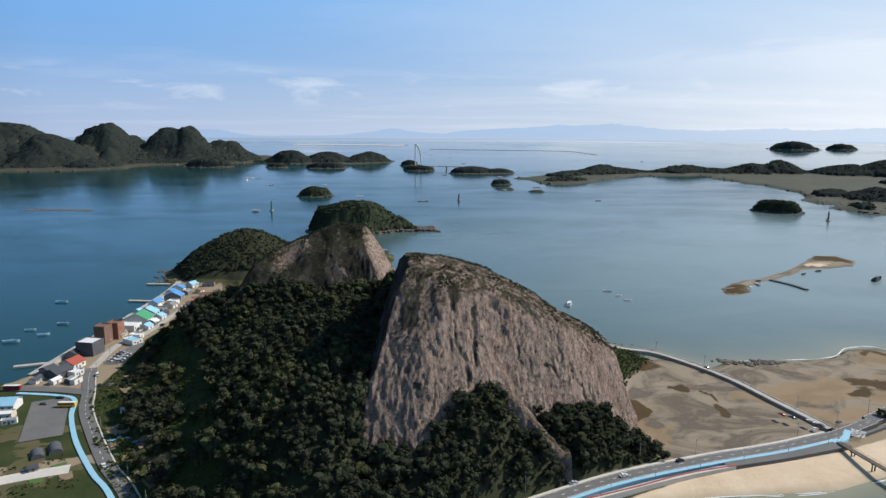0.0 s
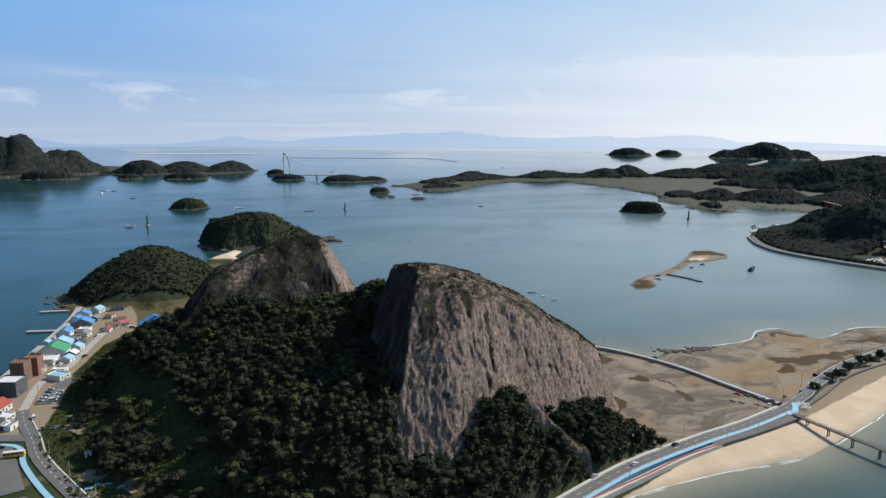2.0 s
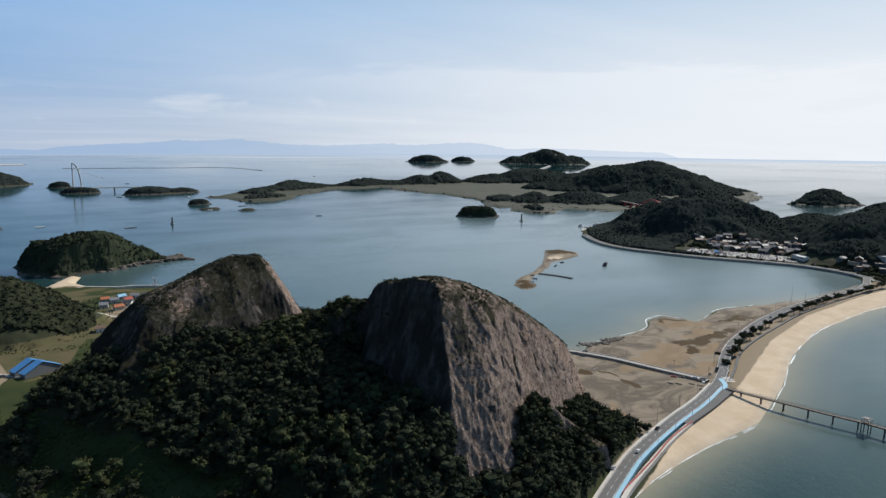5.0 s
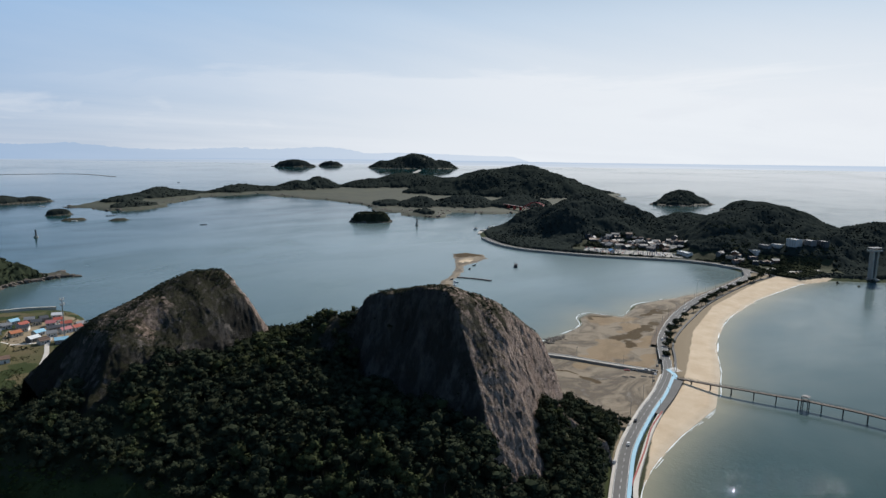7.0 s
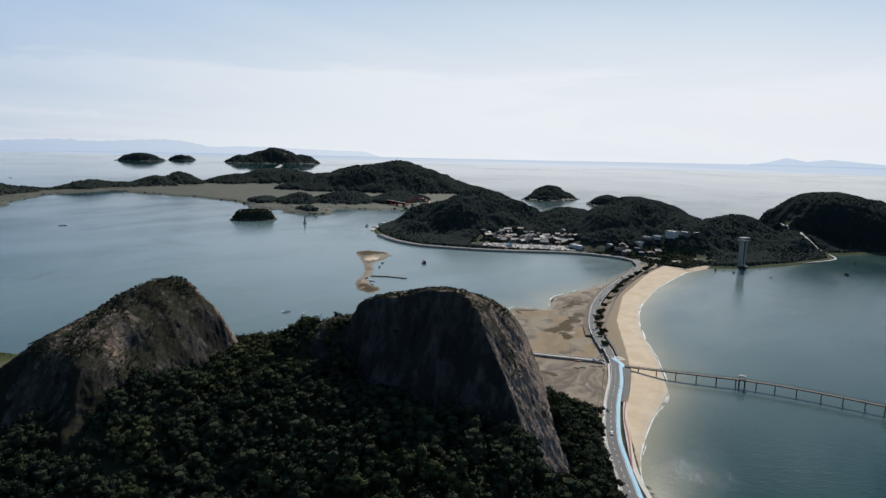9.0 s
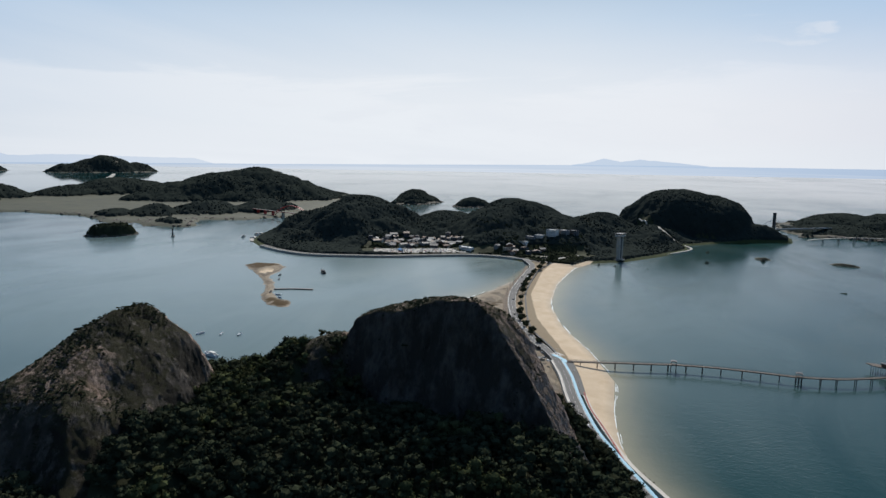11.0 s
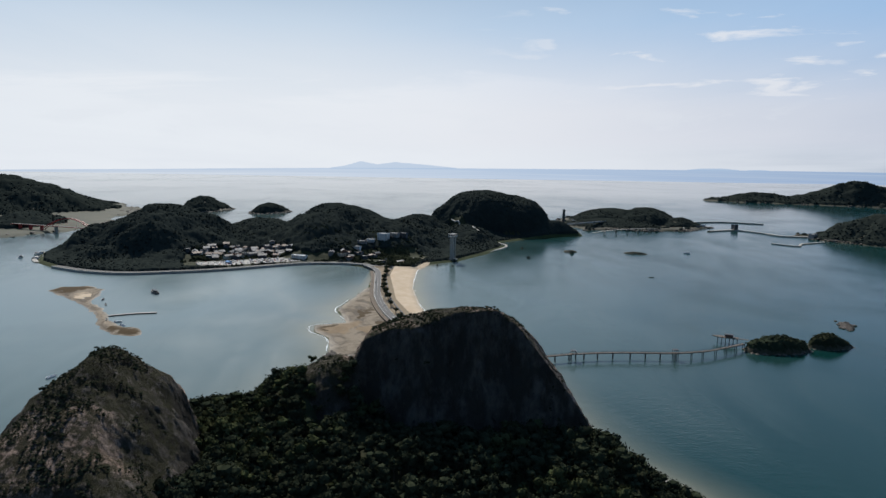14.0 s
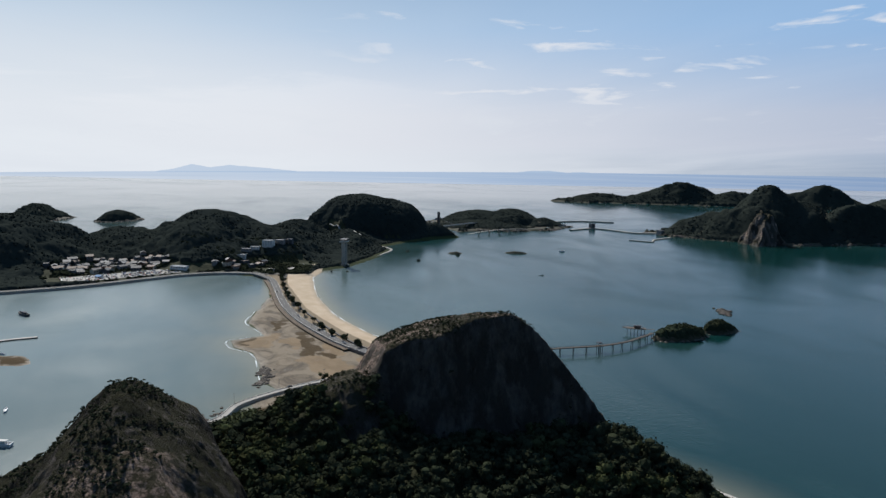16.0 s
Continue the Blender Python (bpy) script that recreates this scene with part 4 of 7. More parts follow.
def woods(parent, fun, x0, x1, y0, y1, gap, size, low=4.0, gaps=0.0, name="tree_cover", mat=None, leafy=False):
    """A closed canopy, crown by crown, with single crowns standing out of it."""
    step = max(gap * 0.42, 1.5)
    X, Y = np.meshgrid(np.arange(x0, x1, step), np.arange(y0, y1, step), indexing="ij")
    X, Y = X + RNG.uniform(-0.3, 0.3, X.shape) * step, Y + RNG.uniform(-0.3, 0.3, X.shape) * step
    Z = fun(X, Y)
    ok = (Z > low + 1.5 * fbm(X / 25, Y / 25, 1, 2)) & (fbm(X / 60, Y / 60, 4, 3) > gaps - 1.0)
    crown = size * (0.8 - 1.0 * np.abs(fbm(X / gap, Y / gap, 3, 2)) + 0.35 * fbm(X / (6 * gap), Y / (6 * gap), 5, 2))
    idx = np.arange(X.size).reshape(X.shape)
    quads = np.stack([idx[:-1, :-1], idx[1:, :-1], idx[1:, 1:], idx[:-1, 1:]], -1).reshape(-1, 4)
    quads = quads[ok.ravel()[quads].any(1)]
    F1 = np.concatenate([quads[:, :3], quads[:, [0, 2, 3]]])
    V1 = np.stack([X, Y, np.where(ok, Z + crown, Z - 0.8)], -1).reshape(-1, 3)
    used = np.zeros(len(V1), bool)
    used[F1] = True
    F1, V1 = (np.cumsum(used) - 1)[F1], V1[used]
    X, Y = jittered(x0, x1, y0, y1, gap * 0.95)
    Z = fun(X, Y)
    ok = (Z > low + 1.5 * fbm(X / 25, Y / 25, 1, 2)) & (fbm(X / 60, Y / 60, 4, 3) > gaps - 1.0)
    X, Y, Z = X[ok], Y[ok], Z[ok]
    s = size * (RNG.uniform(0.5, 1.0, len(X)) if leafy else RNG.uniform(0.22, 0.4, len(X)))
    if len(X):
        V2, F2 = scatter(LITE if leafy else CLUMPS, np.stack([X, Y, Z + 0.5 * size], -1), s, RNG.uniform(0, 6.3, len(X)), 0.9)
        V1, F1 = np.concatenate([V1, V2]), np.concatenate([F1, F2 + len(V1)])
    ob = part(name, from_arrays(name, V1, F1, mat or (LEAF if leafy else LEAF_FAR), not leafy), None, parent, "dark green tree cover")
    return tagged(ob, kind="stuff")


def island(label, coast, hills, step, gap, size, edge=0.5, gaps=0.0, low=4.0, wooded=True, land=None):
    """An island: a coast outline, hills on it, rocky shore and a cover of trees."""
    xs, ys = [p[0] for p in coast], [p[1] for p in coast]
    x0, x1, y0, y1 = min(xs) - 3 * step, max(xs) + 3 * step, min(ys) - 3 * step, max(ys) + 3 * step
    span = min(x1 - x0, y1 - y0)

    def height(x, y):
        d = inside(x, y, coast) + 0.035 * span * fbm(x / (0.12 * span), y / (0.12 * span), 1, 4)
        z = np.clip(d * edge, -5, 2.5) + np.clip(d, 0, 3) * 0.3 * (1 + fbm(x / 9, y / 9, 3, 3))
        up = 0.0
        for h in hills:
            up = np.maximum(up, knoll(x, y, *h))
        return z + up * ramp01(d, 0, 0.12 * span)

    top = new("island")
    tagged(top, label, "island")
    part("land", grid_mesh("land", np.arange(x0, x1, step), np.arange(y0, y1, step), height, land or ISLE, lambda X, Y, Z: Z > -2), None, top)
    # boulders and ledges along the waterline
    ring = smooth(coast, max(step * 0.8, 5), closed=True)
    P = np.array([(p.x, p.y) for p in ring])
    P = np.repeat(P, 2, 0) + RNG.normal(0, 0.012 * span, (2 * len(P), 2))
    z = height(P[:, 0], P[:, 1])
    ok = (z > -1.5) & (z < 5)
    P, z = P[ok], z[ok]
    if len(P):
        V, F = scatter(CLUMPS, np.column_stack([P, np.clip(z, 0, 3) - 0.6]), RNG.uniform(0.35, 1.0, len(P)) * min(6.5, 0.045 * span + 1.2), RNG.uniform(0, 6.3, len(P)), 0.55)
        tagged(part("shore_rock", from_arrays("shore_rock", V, F, SHORE_ROCK, False), None, top, "brown rock along the waterline"), kind="stuff")
    if wooded:
        woods(top, height, x0, x1, y0, y1, gap, size, low, gaps, leafy=gap <= 5)
    return top


def oval(cx, cy, rx, ry, turn=0, n=14):
    c, s = math.cos(radians(turn)), math.sin(radians(turn))
    return [(cx + rx * math.cos(a) * c - ry * math.sin(a) * s, cy + rx * math.cos(a) * s + ry * math.sin(a) * c) for a in (i * 2 * math.pi / n for i in range(n))]


island("low wooded islet with a pale rocky cliff and sand tail", [(-228, 1092), (-207, 1015), (-178, 985), (-120, 1000), (-78, 1030), (-30, 1042), (-8, 1040), (-18, 1072), (-80, 1082), (-140, 1118)],
       [(-140, 1035, 92, 60, 42, -8, 0.8), (-192, 1048, 40, 45, 33, 0, 0.7)], 4, 5, 4.4, 0.8)
island("small rocky islet with a green top", oval(-294, 1518, 40, 24, 5), [(-294, 1520, 42, 26, 17, 0, 0.8)], 3, 5, 3.0, 1.0, 0.3)
island("round wooded islet in the bay", oval(655, 1292, 46, 28, -35), [(655, 1292, 60, 42, 15, -35, 0.5)], 3, 5, 4.4, 1.2)
island("wooded islet below a bridge tower", oval(-84, 2300, 54, 22, 0), [(-84, 2300, 56, 26, 12, 0, 0.8)], 5, 7, 5.0, 0.8)
island("long low wooded islet with white buildings", oval(128, 2195, 108, 30, 4), [(90, 2200, 80, 34, 16, 4, 0.8), (180, 2200, 50, 26, 9, 0, 0.8)], 6, 8, 5.5, 0.6)
island("rocky skerry in the bay", oval(158, 1820, 30, 14, 10), [(158, 1820, 32, 16, 9, 0, 0.8)], 3, 6, 3.2, 0.9, 0.2)
island("low rock awash in the bay", oval(156, 1690, 26, 7, -8), [(156, 1690, 26, 7, 2, 0, 0.8)], 3, 6, 3.0, 0.8, wooded=False)
island("low rock awash in the bay", oval(230, 1632, 20, 6, -8), [(230, 1632, 20, 6, 2, 0, 0.8)], 3, 6, 3.0, 0.8, wooded=False)
island("broad island of dark wooded hills with pale fields between", [(228, 2010), (258, 1850), (350, 1815), (448, 1868), (470, 1960), (590, 2098), (830, 2150), (842, 1900), (862, 1780), (885, 1640), (850, 1560), (820, 1440), (870, 1410), (800, 1340),
        (812, 1260), (850, 1250), (940, 1345), (1010, 1230), (1110, 1170), (1250, 1160), (1500, 1230), (1722, 1325), (1920, 1500), (1960, 1800), (1800, 2150), (1500, 2380), (1100, 2360), (800, 2290), (500, 2290), (330, 2190)],
       [(360, 1880, 130, 60, 26, 10, 1.0), (540, 2180, 170, 100, 40, 8, 1.0), (330, 2080, 110, 90, 24, 0, 1.0), (815, 2225, 150, 95, 44, 0, 1.0), (1010, 2240, 130, 90, 36, 0, 1.1), (1120, 2230, 90, 80, 40, 0, 1.1), (1510, 2160, 190, 150, 46, -10, 0.8),
        (1330, 2190, 120, 110, 28, 0, 1.0), (1605, 1650, 330, 270, 95, -40, 1.25), (1420, 1800, 200, 180, 48, 0, 1.2), (1790, 1480, 200, 130, 40, -30, 1.1), (880, 1560, 75, 70, 30, 0, 0.9), (960, 1480, 70, 70, 28, 0, 1.0), (835, 1330, 45, 70, 26, -20, 0.8),
        (1080, 1420, 110, 90, 26, 0, 1.1), (1210, 1330, 120, 90, 26, 0, 1.1)], 14, 12, 8.0, 0.3, 0.2, 5.6, land=ISLE_FIELDS)
island("steep dark islet behind the headland", oval(1690, 1085, 110, 60, -20), [(1700, 1098, 100, 60, 36, -20, 1.0), (1600, 1050, 60, 40, 18, 0, 1.0)], 7, 9, 6.0, 0.7)
island("small dark islet behind the headland", oval(1655, 880, 70, 45, -30), [(1655, 885, 72, 48, 24, -30, 1.0)], 6, 9, 5.0, 0.7)
island("rocky wooded island joined by a footbridge", [(1275, 15), (1310, -60), (1290, -130), (1300, -230), (1390, -330), (1450, -340), (1560, -240), (1650, -120), (1640, 0), (1560, 40), (1420, 50)],
       [(1530, -110, 120, 120, 30, 0, 0.9), (1490, -190, 110, 90, 38, -40, 0.9), (1420, -260, 60, 60, 18, 0, 1.0), (1400, -80, 90, 110, 14, 0, 1.0)], 6, 8, 5.0, 0.6, 0.25)
island("high wooded island with a bare rock buttress", [(1165, -470), (1080, -540), (990, -600), (935, -690), (930, -800), (935, -940), (960, -1120), (1150, -1200), (1350, -1000), (1330, -650), (1250, -480)],
       [(1080, -706, 120, 160, 124, 0, 1.05), (1075, -740, 130, 190, 92, 0, 0.8), (1130, -600, 130, 120, 54, 0, 1.0), (985, -900, 110, 150, 84, 0, 0.9), (1060, -1050, 150, 150, 92, 0, 1.0)], 9, 9, 6.5, 0.8)
island("long hilly island on the horizon", [(2560, -740), (2480, -860), (2400, -1050), (2300, -1260), (2210, -1440), (2050, -1640), (1900, -1900), (2150, -2050), (2500, -1700), (2700, -1250), (2720, -850)],
       [(2500, -975, 190, 200, 36, 0, 1.0), (2350, -1290, 240, 260, 92, -30, 1.2), (2250, -1500, 200, 200, 56, 0, 1.0), (2010, -1740, 240, 240, 106, -30, 1.2)], 20, 16, 11, 0.5)
island("cluster of dark mountains above a fishing shore", [(-2100, 2050), (-1750, 2120), (-1430, 2150), (-1236, 2165), (-1135, 2292), (-1090, 2480), (-1000, 2520), (-900, 2560), (-770, 2640), (-700, 2760), (-700, 3050), (-1100, 3300), (-2100, 3200)],
       [(-1640, 2470, 330, 260, 152, 0, 1.3), (-1420, 2420, 180, 180, 104, 0, 1.2), (-1275, 2600, 190, 200, 148, 0, 1.4), (-1080, 2640, 170, 170, 128, 0, 1.2), (-985, 2640, 160, 160, 146, 0, 1.2), (-860, 2690, 140, 140, 108, 0, 1.2), (-1200, 2330, 120, 90, 40, 0, 1.0), (-1800, 2350, 260, 200, 110, 0, 1.1)], 20, 15, 9, 0.3, 0.0, 6.0)
island("chain of low wooded hills across the strait", [(-770, 2660), (-594, 2600), (-370, 2600), (-205, 2720), (-215, 2800), (-400, 2830), (-740, 2800)],
       [(-610, 2670, 110, 80, 42, 0, 1.0), (-465, 2700, 120, 80, 36, 0, 1.0), (-300, 2720, 110, 80, 37, 0, 1.0)], 10, 11, 7, 0.4)
island("dark wooded islet off the far shore", oval(-850, 2420, 90, 34, 0), [(-850, 2425, 92, 40, 26, 0, 0.8)], 6, 9, 5.5, 0.8)
island("dark wooded islet off the far shore", oval(-600, 2410, 40, 18, 0), [(-600, 2410, 42, 20, 10, 0, 0.8)], 5, 8, 4.5, 0.8)
island("dark wooded islet off the far shore", oval(-420, 2390, 75, 26, 0), [(-420, 2390, 78, 30, 16, 0, 0.8)], 5, 8, 5, 0.8)
island("small dark skerry in the strait", oval(-130, 2560, 36, 16, 0), [(-130, 2560, 36, 18, 14, 0, 0.8)], 5, 8, 4.5, 0.8)
island("blue mountain island on the horizon", oval(2800, 3640, 330, 170, -33), [(2800, 3640, 250, 170, 92, -33, 1.1), (2960, 3540, 170, 120, 46, -33, 1.0), (2640, 3740, 140, 100, 40, -33, 1.0)], 18, 18, 11, 0.5)
island("small dark island on the horizon", oval(2165, 4150, 150, 80, -25), [(2165, 4150, 130, 80, 40, -25, 0.8)], 14, 18, 9, 0.5)
island("small dark island on the horizon", oval(2480, 4180, 90, 60, -25), [(2480, 4180, 90, 60, 26, -25, 0.8)], 14, 18, 9, 0.5)
island("wooded rock at the end of the footbridge", oval(277, 50, 33, 15, -80), [(278, 46, 27, 19, 8.5, -80, 0.75), (275, 68, 14, 12, 5, 0, 0.8)], 2, 3.2, 2.6, 1.2, low=3.5)
island("wooded rock at the end of the footbridge", oval(291, -8, 23, 12, -80), [(292, -4, 20, 15, 8, -80, 0.8)], 2, 3.2, 2.4, 1.2, low=3.5)
island("low dark reef awash", oval(911, 125, 13, 4, 80), [(911, 125, 12, 4, 1, 80, 1)], 2, 4, 2, 0.6, wooded=False)
island("low dark reef awash", oval(899, 5, 22, 4, 70), [(899, 5, 20, 4, 1, 70, 1)], 2, 4, 2, 0.6, wooded=False)

# ---- roads and shore works ----
def ribbon(name, line, width, z, mat, label="", category="", kind="structure", thick=0.25, shift=0.0, step=4.0, parent=None, follow=True, wide=None):
    """A strip with thickness along a curve, z above the ground (or above the sea where follow is off)."""
    pts = smooth(line, step)
    bm = bmesh.new()
    rows = []
    n = len(pts)
    for i, p in enumerate(pts):
        a, b = pts[max(i - 1, 0)], pts[min(i + 1, n - 1)]
        side = Vector((b.y - a.y, a.x - b.x)).normalized()
        c = p + side * shift
        w = width if wide is None else width + (wide - width) * i / (n - 1)
        h = z + (max(0.0, float(ground_height(c.x, c.y))) if follow else 0.0)
        l, r = c - side * w / 2, c + side * w / 2
        rows.append([bm.verts.new((q.x, q.y, k)) for q, k in ((l, h - thick), (l, h), (r, h), (r, h - thick))])
    for a, b in zip(rows, rows[1:]):
        for i in range(3):
            bm.faces.new((a[i], b[i], b[i + 1], a[i + 1]))
    bmesh.ops.recalc_face_normals(bm, faces=bm.faces)
    return tagged(part(name, bm, mat, parent), label, category, kind=kind)


def dashes(line, z, shift, length, gap, width, mat, parent, name="lane_mark"):
    """Painted dashes joined into one mesh."""
    pts = smooth(line, 1.0)
    bm = bmesh.new()
    run = 0.0
    for a, b in zip(pts, pts[1:]):
        run += (b - a).length
        if run % (length + gap) < length:
            d = (b - a).normalized()
            s = Vector((d.y, -d.x))
            q = [(a + s * (shift - width / 2)), (b + s * (shift - width / 2)), (b + s * (shift + width / 2)), (a + s * (shift + width / 2))]
            bm.faces.new([bm.verts.new((v.x, v.y, z)) for v in q])
    return tagged(part(name, bm, mat, parent), kind="stuff")


SHORE_ROAD = [(-150, 188), (-80, 213), (-19, 241), (52, 280), (88, 298), (138, 316), (178, 328), (215, 342), (250, 361), (288, 384), (326, 402), (398, 427), (470, 443), (530, 450), (600, 456), (660, 464), (712, 488)]
LEVEL = 3.9
r1 = ribbon("road", SHORE_ROAD[:9], 7.2, LEVEL, ASPHALT, "grey asphalt shore road with white lines", "road", thick=2.6, shift=1.7, follow=False)
r2 = ribbon("road", SHORE_ROAD[8:], 8.5, LEVEL, ASPHALT, "grey asphalt road along the sand spit", "road", thick=2.6, follow=False)
for r, ln, mid, half in ((r1, SHORE_ROAD[:9], 1.7, 3.2), (r2, SHORE_ROAD[8:], 0.0, 3.9)):
    dashes(ln, LEVEL + 0.02, mid, 3, 5, 0.18, WHITE, r)
    dashes(ln, LEVEL + 0.02, mid - half, 9, 0.01, 0.15, WHITE, r, "edge_line")
    dashes(ln, LEVEL + 0.02, mid + half, 9, 0.01, 0.15, WHITE, r, "edge_line")
ribbon("kerb", SHORE_ROAD[:8], 1.6, LEVEL + 0.12, PALE_CONC, "pale concrete kerb and footpath", "kerb", shift=-2.75, thick=2.8, follow=False)
ribbon("cycle_lane", SHORE_ROAD[:8], 2.1, LEVEL + 0.06, BLUE_LANE, "light blue painted cycle lane", "cycle lane", shift=6.4, thick=2.5, follow=False)
ribbon("pavement", [(45, 273), (88, 290), (118, 303), (148, 312)], 0.9, LEVEL + 0.05, RED_LANE, "red brick paving strip beside the beach", "pavement", shift=4.2, thick=2.5, follow=False)
ribbon("sea_wall", [(-60, 205), (0, 238), (45, 268), (88, 288), (120, 301), (150, 311)], 2.6, LEVEL - 0.25, PALE_CONC, "pale concrete sea wall above the beach", "sea wall", shift=2.2, thick=3.0, follow=False)
ribbon("pavement", [(142, 312), (180, 323), (217, 336)], 4.6, LEVEL - 0.03, ASPHALT, "dark asphalt lay-by beside the beach", "pavement", shift=4.4, thick=2.6, wide=7.5, follow=False)
ribbon("kerb", SHORE_ROAD[9:16], 0.5, LEVEL + 0.12, CONCRETE, "narrow concrete kerb along the spit", "kerb", shift=-4.6, thick=2.8, follow=False)
ribbon("bank", SHORE_ROAD[9:16], 5.0, LEVEL - 1.5, BROWN_EARTH, "brown earth bank below the spit road", "bank", shift=-7.2, thick=2.6, follow=False)
ribbon("pavement", [(236, 344), (262, 358), (300, 380), (345, 396), (400, 411), (470, 428), (560, 440), (640, 447), (700, 440), (760, 436)], 1.8, 3.2, ASPHALT, "grey promenade along the back of the beach", "promenade", shift=0.0, thick=2.6, follow=False)
ribbon("causeway", LAGOON_ROAD, 4.4, 2.4, CONCRETE, "grey concrete causeway across the tidal flat", "causeway", thick=2.4, follow=False)
ribbon("wall", LAGOON_ROAD, 0.4, 2.8, PALE_CONC, "low pale wall along the causeway", "wall", shift=-2.15, thick=0.7, follow=False)
ribbon("road", [(128, 496), (112, 500), (100, 520)], 6.0, 3.2, PALE_CONC, "pale concrete track at the causeway end", "road", thick=1.5, follow=False)
for k in range(6):
    ribbon("zebra_stripe", [(227 + k * 0.95, 341 + k * 1.4), (233 + k * 0.95, 337.5 + k * 1.4)], 0.55, LEVEL + 0.035, WHITE, "white stripe of a zebra crossing", "road marking", thick=0.01, follow=False)
ribbon("cycle_lane", [(213, 331), (222, 338), (229, 347)], 3.4, LEVEL + 0.07, BLUE_LANE, "light blue paint on the junction", "cycle lane", thick=2.0, follow=False)
# surf along the beach
BEACH_EDGE = [(786, 391), (665, 403), (545, 403), (425, 387), (338, 357), (256, 316), (192, 290), (126, 283), (80, 274), (47, 263), (-1, 235), (-37, 213)]


def surf(line, reach, seed, label):
    rng = np.random.default_rng(seed)
    pts = smooth(line, 1.6)
    bm = bmesh.new()
    for row in range(3):
        prev = None
        for i, p in enumerate(pts):
            a, b = pts[max(i - 1, 0)], pts[min(i + 1, len(pts) - 1)]
            side = Vector((b.y - a.y, a.x - b.x)).normalized()
            f = float(fbm(i / 9, row * 5.0 + seed, 0, 3))
            w = max(0.0, (0.9 - 0.25 * row) * (0.55 + f * 1.25) * reach / 2)
            off = row * reach * 0.75 + 1.6 * float(fbm(i / 26, row + 0.5 + seed, 1, 2)) - 0.2
            c = p - side * off
            if w > 0.12:
                q = [bm.verts.new((c.x + side.x * k, c.y + side.y * k, z)) for k, z in ((-w, 0.05), (0, 0.16), (w, 0.05))]
                if prev:
                    for j in (0, 1):
                        bm.faces.new((prev[j], q[j], q[j + 1], prev[j + 1]))
                prev = q
            else:
                prev = None
    bmesh.ops.recalc_face_normals(bm, faces=bm.faces)
    tagged(part("surf", bm, FOAM, None), label, "surf", kind="stuff")


surf(BEACH_EDGE[::-1], 0.85, 3, "white surf breaking on the beach")
surf([(215, 466), (259, 470), (296, 477), (318, 495), (342, 499), (358, 470), (385, 477), (415, 487), (465, 480)][::-1], 0.8, 8, "thin white surf at the edge of the mud")
# western village street with its blue lane
WEST_ROAD = [(-120, 240), (-151, 282), (-171, 305), (-197, 341), (-216, 370), (-228, 396), (-240, 420), (-247, 438), (-252, 485), (-243, 519), (-240, 594), (-232, 618), (-205, 600)]
r3 = ribbon("road", WEST_ROAD[:8], 7.0, 0.5, ASPHALT, "grey asphalt village road with a white line", "road", thick=1.2)
dashes(WEST_ROAD[:8], 3.53, 0.0, 3, 4, 0.2, WHITE, r3)
ribbon("road", WEST_ROAD[7:], 5.0, 0.45, CONCRETE, "narrow concrete village street", "road", thick=1.2)
ribbon("kerb", WEST_ROAD[:7], 0.8, 0.62, PALE_CONC, "pale concrete kerb", "kerb", shift=4.2, thick=1.2)
ribbon("cycle_lane", [(-126, 236), (-158, 279), (-175, 297), (-201, 330), (-221, 362), (-231, 384), (-245, 390), (-272, 393)], 2.7, 0.56, BLUE_LANE, "light blue painted cycle lane", "cycle lane", shift=0.9, thick=1.2)
ribbon("road", [(-228, 396), (-250, 400), (-285, 402)], 8.0, 0.48, ASPHALT, "grey asphalt side road to the quay", "road", thick=1.2)
ribbon("car_park", [(-245, 385), (-233, 359), (-221, 333)], 21.0, 0.42, ASPHALT, "broad grey car park beside the village road", "car park", thick=1.2)
ribbon("car_park", [(-238, 446), (-238, 470), (-234, 492)], 10.0, 0.44, ASPHALT, "asphalt car park beside the street", "car park", thick=1.2)
ribbon("track", [(-260, 268), (-214, 291), (-188, 302)], 9.0, 0.3, PALE_CONC, "pale dirt track", "track", thick=1.0)
ribbon("quay", [(-282, 425), (-281, 480), (-279, 560), (-279, 640), (-284, 690)], 5.0, 3.5, CONCRETE, "grey concrete quay along the shore", "quay", thick=6.0, follow=False)
for x, y, a in ((-283, 455, 200), (-281, 620, 175), (-292, 688, 180)):
    c, s_ = math.cos(radians(a)), math.sin(radians(a))
    ribbon("slipway", [(x, y), (x + 13 * c, y + 13 * s_), (x + 26 * c, y + 26 * s_)], 4.0, 1.2, CONCRETE, "concrete landing stage in the water", "slipway", thick=3.0, follow=False)
ribbon("road", [(-150, 610), (-135, 660), (-121, 700), (-112, 735), (-98, 770), (-85, 800)], 3.6, 0.35, PALE_CONC, "pale concrete lane through the fields", "road", thick=1.0)
ribbon("road", [(-112, 735), (-140, 748), (-165, 740)], 3.0, 0.35, PALE_CONC, "pale concrete lane through the fields", "road", thick=1.0)
ribbon("sea_wall", [(-158, 908), (-140, 897), (-120, 886), (-100, 882), (-74, 868)], 2.2, 3.4, PALE_CONC, "curved pale sea wall round a cove", "sea wall", thick=5, follow=False)
